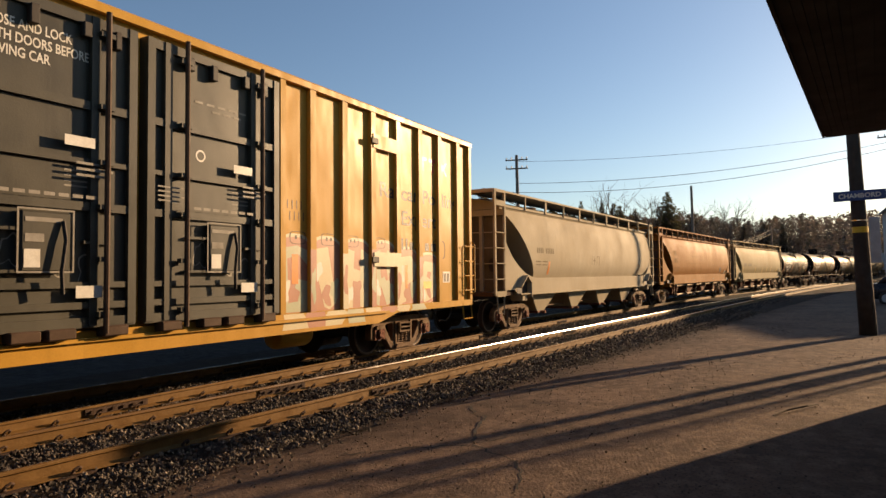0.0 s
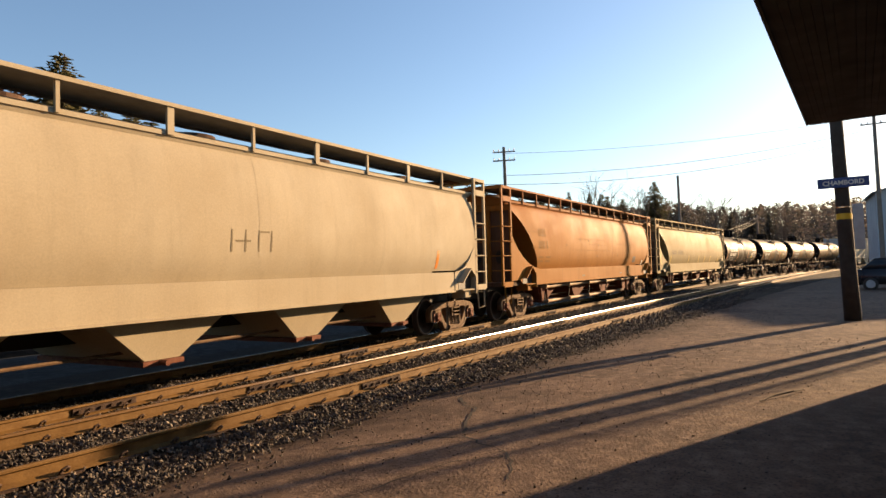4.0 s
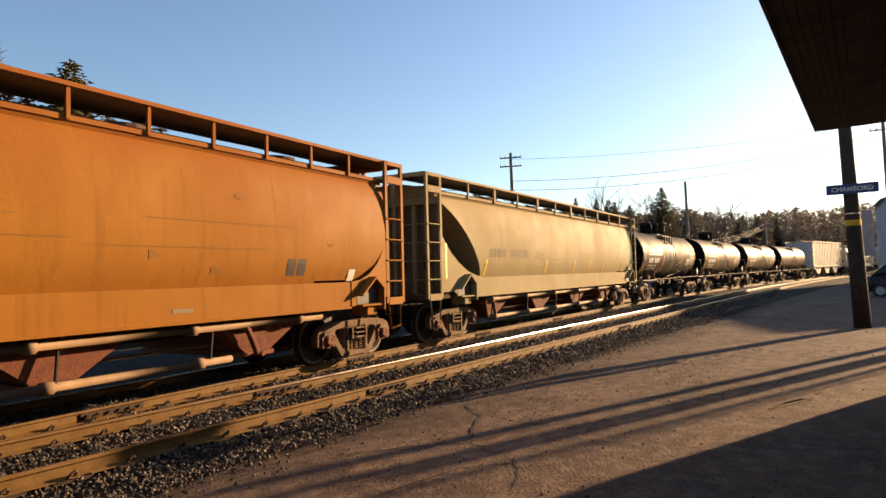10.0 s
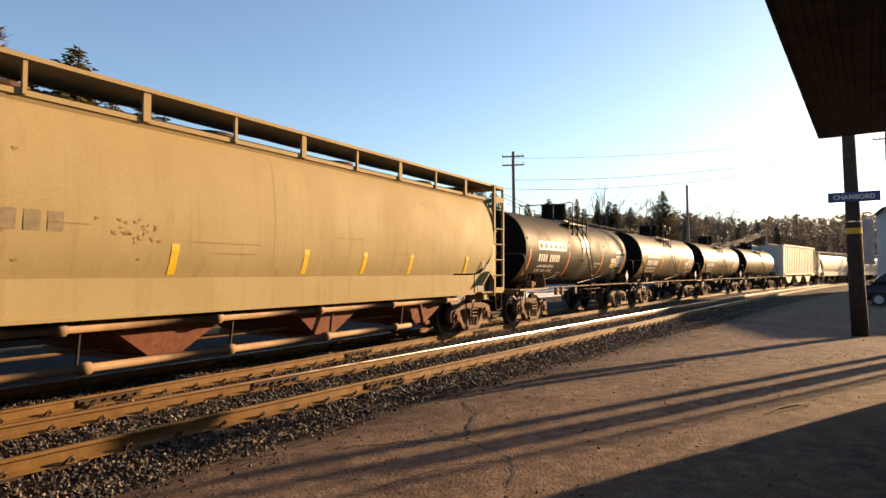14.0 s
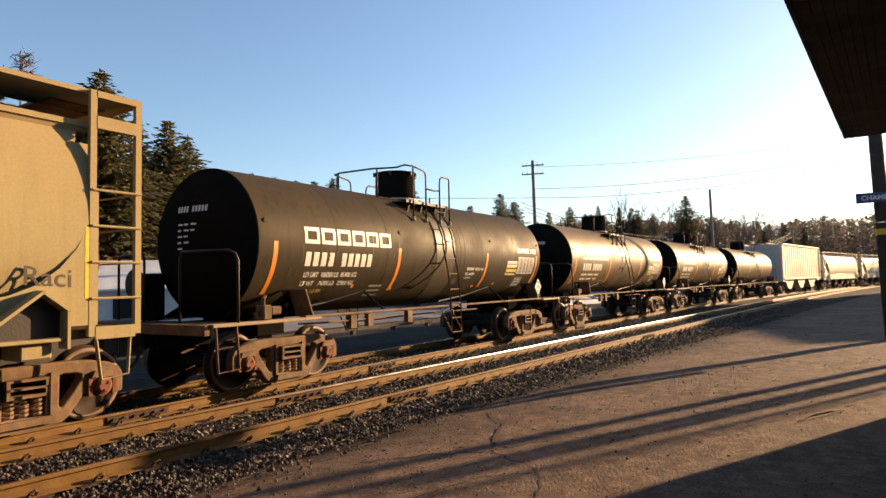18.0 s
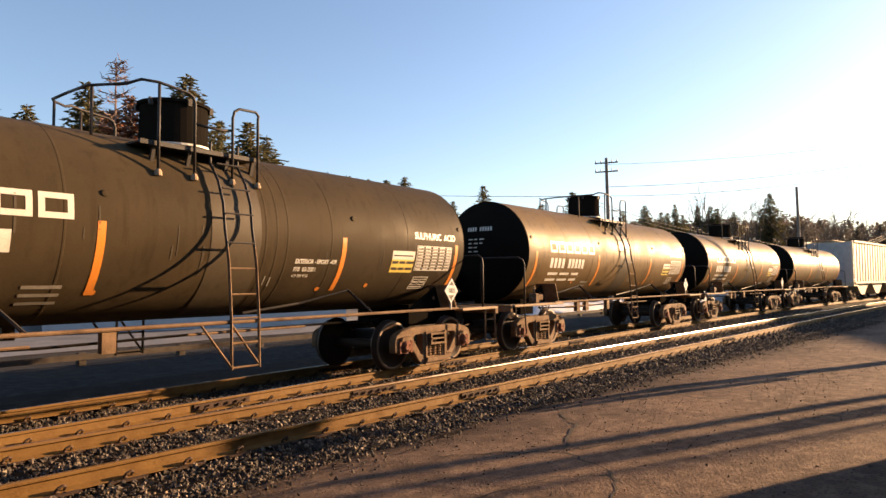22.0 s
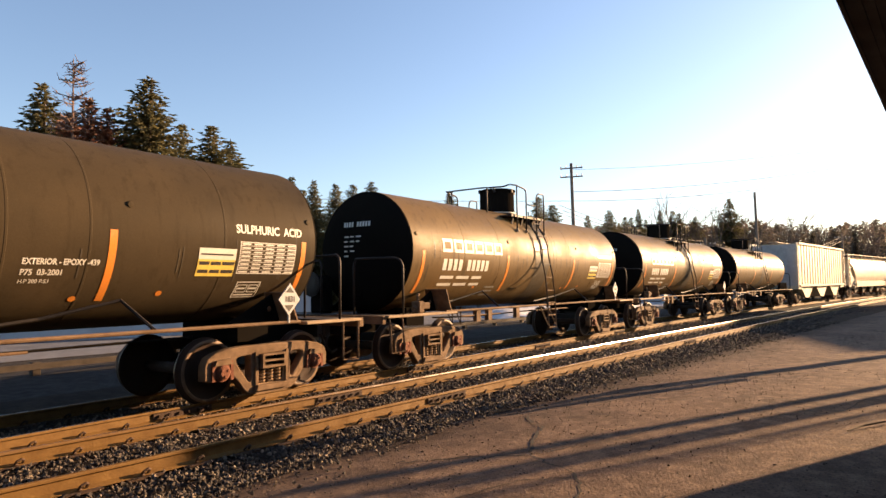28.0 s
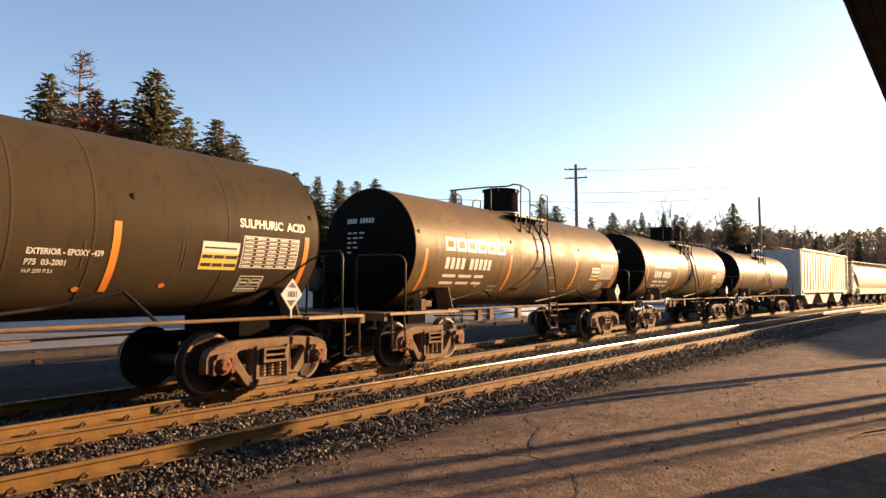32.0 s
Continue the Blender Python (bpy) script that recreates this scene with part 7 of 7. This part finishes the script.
# ---- ballast, rail fastenings, cracks and litter ----
def scatter(name, label, category, spots, material, seed):
    """Many small angular stones in one mesh."""
    r = np.random.default_rng(seed)
    n = len(spots)
    base = np.array([(1, 0, 0), (-1, 0, 0), (0, 1, 0), (0, -1, 0), (0, 0, 1), (0, 0, -1)], float)
    tri = np.array([(0, 2, 4), (2, 1, 4), (1, 3, 4), (3, 0, 4), (2, 0, 5), (1, 2, 5), (3, 1, 5), (0, 3, 5)])
    p = np.array([s[:3] for s in spots])
    size = np.array([s[3] for s in spots])
    v = base[None] * (0.6 + 0.8 * r.random((n, 6, 1))) * size[:, None, None] * (0.6 + 0.8 * r.random((n, 1, 3)))
    a, b = r.random(n) * 6.283, (r.random(n) - 0.5) * 1.6
    c, s = np.cos(a)[:, None], np.sin(a)[:, None]
    x, y, z = v[..., 0].copy(), v[..., 1].copy(), v[..., 2].copy()
    cb, sb = np.cos(b)[:, None], np.sin(b)[:, None]
    y, z = y * cb - z * sb, y * sb + z * cb
    v[..., 0], v[..., 1], v[..., 2] = x * c - y * s, x * s + y * c, z
    v = (v + p[:, None]).reshape(-1, 3)
    f = (tri[None] + 6 * np.arange(n)[:, None, None]).reshape(-1, 3)
    me = bpy.data.meshes.new(name)
    me.from_pydata(v.tolist(), [], f.tolist())
    me.materials.append(material)
    return tagged(new(name, me), label, category, kind="stuff")


def island_stone():
    """Crushed stone: each piece its own grey-brown."""
    m = bpy.data.materials.new("crushed_stone")
    m.use_nodes = True
    n, l = m.node_tree.nodes, m.node_tree.links
    b = n["Principled BSDF"]
    b.inputs["Roughness"].default_value = 0.9
    g = n.new("ShaderNodeNewGeometry")
    r = n.new("ShaderNodeValToRGB")
    r.color_ramp.elements[0].color = (0.022, 0.017, 0.014, 1)
    r.color_ramp.elements[1].color = (0.30, 0.235, 0.17, 1)
    e = r.color_ramp.elements.new(0.55)
    e.color = (0.06, 0.046, 0.036, 1)
    e = r.color_ramp.elements.new(0.85)
    e.color = (0.125, 0.095, 0.07, 1)
    l.new(g.outputs["Random Per Island"], r.inputs[0])
    t = n.new("ShaderNodeTexNoise")
    t.inputs["Scale"].default_value = 60
    x = n.new("ShaderNodeMix")
    x.data_type, x.blend_type = "RGBA", "MULTIPLY"
    x.inputs[0].default_value = 0.5
    l.new(r.outputs[0], x.inputs[6])
    l.new(t.outputs["Color"], x.inputs[7])
    l.new(x.outputs[2], b.inputs["Base Color"])
    return m


M["crushed"] = island_stone()


def bed():
    """Ballast bed under both tracks."""
    bm = B()
    rows = []
    for x in spaced(-20, 190, -3, 40, 0.5, 4.0):
        y0, y1 = plat_edge(x) + 0.12 if x < 90 else side_y(x) - 1.5, main_y(x) + 3.4
        row = []
        for j in range(17):
            f = j / 16
            y = y0 + (y1 - y0) * f
            row.append(bm.verts.new((x, y, -0.19 + 0.02 * noise.noise(Vector((x * 1.3, y * 1.3, 5))) - 0.30 * max(0, f - 0.8) / 0.2)))
        rows.append(row)
    for a, b in zip(rows, rows[1:]):
        for k in range(16):
            bm.faces.new((a[k], a[k + 1], b[k + 1], b[k]))
    tagged(part("ballast_bed", bm, M["dirt"], smooth=True), "dark ballast bed of the tracks", "ballast", kind="structure")


bed()
r = random.Random(21)
spots = []
while len(spots) < 80000:
    x = -1.5 + 46 * r.random() ** 1.7
    y0, y1 = plat_edge(x) - 0.15, main_y(x) + 2.2
    y = y0 + (y1 - y0) * r.random()
    if y < y0 + 0.5 and r.random() < 0.5:
        continue
    da = min(abs(y - side_y(x) - HEADC), abs(y - side_y(x) - GAUGE - HEADC), abs(y - main_y(x) - HEADC), abs(y - main_y(x) - GAUGE - HEADC))
    if da < 0.085:
        continue
    spots.append((x, y, -0.175 + r.uniform(-0.02, 0.025), r.uniform(0.009, 0.026) * (1 + x / 50)))
scatter("ballast", "crushed grey-brown ballast stones", "ballast", spots, M["crushed"], 1)
spots = []
for k in range(9000):
    x = 1.5 + 28 * r.random() ** 1.5
    near = k % 3
    y = plat_edge(x) + 0.1 - abs(r.gauss(0, 0.28 if near else 1.5))
    spots.append((x, y, -0.027 + r.uniform(-0.005, 0.006), r.uniform(0.006, 0.022) if near else r.uniform(0.003, 0.009)))
scatter("grit", "loose grit on the platform", "gravel", spots, M["crushed"], 2)

spots = []
for k in range(6500):
    x = 2.0 + 30 * r.random() ** 1.3
    c = 2.2 * noise.noise(Vector((x * 0.25, 7, 0)))
    y = plat_edge(x) - 0.4 - 6.5 * r.random() ** 1.3 + c * 0.3
    if noise.noise(Vector((x * 0.5, y * 0.9, 4))) < 0.02 * (k % 9):
        continue
    spots.append((x, y, -0.026 + 0.012 * noise.noise(Vector((x * 0.7, y * 0.7, 0))), r.uniform(0.004, 0.011)))
scatter("leaf_litter", "dark scraps of leaf and bark on the platform", "litter", spots, M["bark"], 3)

# rail clips, joint bars
bm = B()
rod(bm, [(0.05, -0.055, -0.135), (0.05, -0.09, -0.10), (0.02, -0.115, -0.085), (-0.02, -0.115, -0.10), (-0.03, -0.09, -0.13), (0.0, -0.07, -0.145)], 0.013, 6)
clip_mesh = bpy.data.meshes.new("rail_clip")
bm.to_mesh(clip_mesh)
bm.free()
clip_mesh.materials.append(M["clip"])
bm = B()
box(bm, -0.17, 0.17, -0.13, 0.13, -0.172, -0.155)
plate_mesh = bpy.data.meshes.new("tie_plate")
bm.to_mesh(plate_mesh)
bm.free()
plate_mesh.materials.append(M["clip"])
bm = B()
prism(bm, [(-0.46, -0.125), (0.46, -0.125), (0.46, -0.042), (-0.46, -0.042)], -0.032, -0.012)
bar_mesh = bpy.data.meshes.new("joint_bar")
bm.to_mesh(bar_mesh)
bm.free()
bar_mesh.materials.append(M["clip"])
bm = B()
lathe(bm, [(-0.062, 0.0), (-0.062, 0.022), (-0.03, 0.022)], "y", 6)
bolt_mesh = bpy.data.meshes.new("bolt")
bm.to_mesh(bolt_mesh)
bm.free()
bolt_mesh.materials.append(M["clip"])


def on_rail(fn, off, x):
    h = heading(fn, x)
    return pose(x - math.sin(radians(h)) * off, fn(x) + math.cos(radians(h)) * off, 0, 0, 0, h)


RAILS = [o for o in bpy.data.objects if o.name.startswith("rail") and "group" in o]
RAILS.sort(key=lambda o: o.name)
LINES = [(side_y, HEADC), (side_y, GAUGE + HEADC), (main_y, HEADC), (main_y, GAUGE + HEADC)]
JOINTS = [(8.25, 19.5, 32.0), (7.45, 18.6, 31.0), (5.55, 11.2, 17.0, 23.0), (9.2, 12.5, 21.0)]
for ob, (fn, off), joints in zip(RAILS, LINES, JOINTS):
    x = -1.5
    while x < 34:
        for name, me in (("rail_clip", clip_mesh), ("tie_plate", plate_mesh)):
            o = new(name, me)
            o.parent, o.matrix_basis = ob, on_rail(fn, off, x)
        x += 0.56
    for x in joints:
        o = new("joint_bar", bar_mesh)
        o.parent, o.matrix_basis = ob, on_rail(fn, off, x)
        for k in range(6):
            q = new("bolt", bolt_mesh)
            q.parent, q.matrix_basis = o, pose(-0.38 + 0.152 * k, 0, -0.083)

# cracks and a twig on the platform
M["crack"] = mat("crack_dirt", (0.035, 0.027, 0.022), 0.95, scale=8)


def crack(pts, w, seed):
    rr = random.Random(seed)
    line = []
    for a, b in zip(pts, pts[1:]):
        for i in range(8):
            f = i / 8
            line.append((a[0] + (b[0] - a[0]) * f + rr.uniform(-0.03, 0.03), a[1] + (b[1] - a[1]) * f + rr.uniform(-0.03, 0.03)))
    vs, fs = [], []
    for i, (x, y) in enumerate(line):
        d = Vector((line[min(i + 1, len(line) - 1)][0] - line[max(i - 1, 0)][0], line[min(i + 1, len(line) - 1)][1] - line[max(i - 1, 0)][1], 0)).normalized()
        s = Vector((-d.y, d.x, 0)) * w * rr.uniform(0.3, 1.0)
        z = -0.03 + 0.012 * noise.noise(Vector((x * 0.7, y * 0.7, 0))) + 0.006
        vs += [(x + s.x, y + s.y, z), (x - s.x, y - s.y, z)]
    fs = [(2 * i, 2 * i + 1, 2 * i + 3, 2 * i + 2) for i in range(len(line) - 1)]
    me = bpy.data.meshes.new("crack")
    me.from_pydata(vs, [], fs)
    me.materials.append(M["crack"])
    o = new("crack", me)
    o.parent = pav


crack([(7.2, 3.75), (6.75, 3.45), (6.72, 3.3), (6.1, 3.1), (5.55, 2.86)], 0.022, 1)
crack([(4.7, 3.75), (5.2, 3.3), (5.55, 2.86)], 0.016, 2)
crack([(5.55, 2.86), (5.1, 2.2), (4.4, 1.9)], 0.014, 3)
crack([(9.5, 3.4), (9.0, 2.6), (9.8, 1.7), (9.6, 0.8)], 0.014, 4)
crack([(12, 2.6), (12.8, 1.6), (12.2, 0.6)], 0.016, 5)
crack([(5.55, 2.86), (6.6, 2.3), (7.9, 2.1), (8.6, 1.5)], 0.012, 6)
crack([(7.2, 3.75), (8.4, 3.2), (9.5, 3.4)], 0.012, 7)
crack([(9.0, 2.6), (10.6, 2.3), (12.8, 1.6)], 0.014, 8)
crack([(3.6, 2.9), (4.7, 2.6), (5.1, 2.2)], 0.010, 9)
crack([(13.5, 2.2), (15.0, 1.2), (14.6, 0.2), (15.8, -0.6)], 0.018, 10)
crack([(8.6, 1.5), (8.9, 0.6), (10.2, 0.3), (11.5, -0.4)], 0.012, 11)
bm = B()
rod(bm, [(7.9, 0.42, -0.01), (8.2, 0.30, 0.0), (8.5, 0.1, 0.01), (8.75, 0.0, -0.01)], [0.006, 0.011, 0.011, 0.005], 6)
tagged(part("twig", bm, M["bark"]), "dry twig lying on the platform", "twig")


def motions():
    ts = [k * 0.5 for k in range(65)]
    for car, x in TRAIN:
        walk(car, [(t, car_pose(x + to_go(t))) for t in ts])
    # the wheels roll: a row for every 50 degrees of turn
    rows, t, last = [(0.0, 0.0)], 0.0, 0.0
    start = to_go(0.0)
    while t < 26.9:
        t = round(t + 1 / 30, 6)
        a = (start - to_go(t)) / 0.457
        if a - last > radians(50):
            rows.append((t, -a))
            last = a
    rows += [(27.0, -start / 0.457), (32.0, -start / 0.457)]
    for o, dx in ROLLING:
        walk(o, [(t, pose(dx, 0, 0.457, 0, math.degrees(a), 0)) for t, a in rows])


motions()
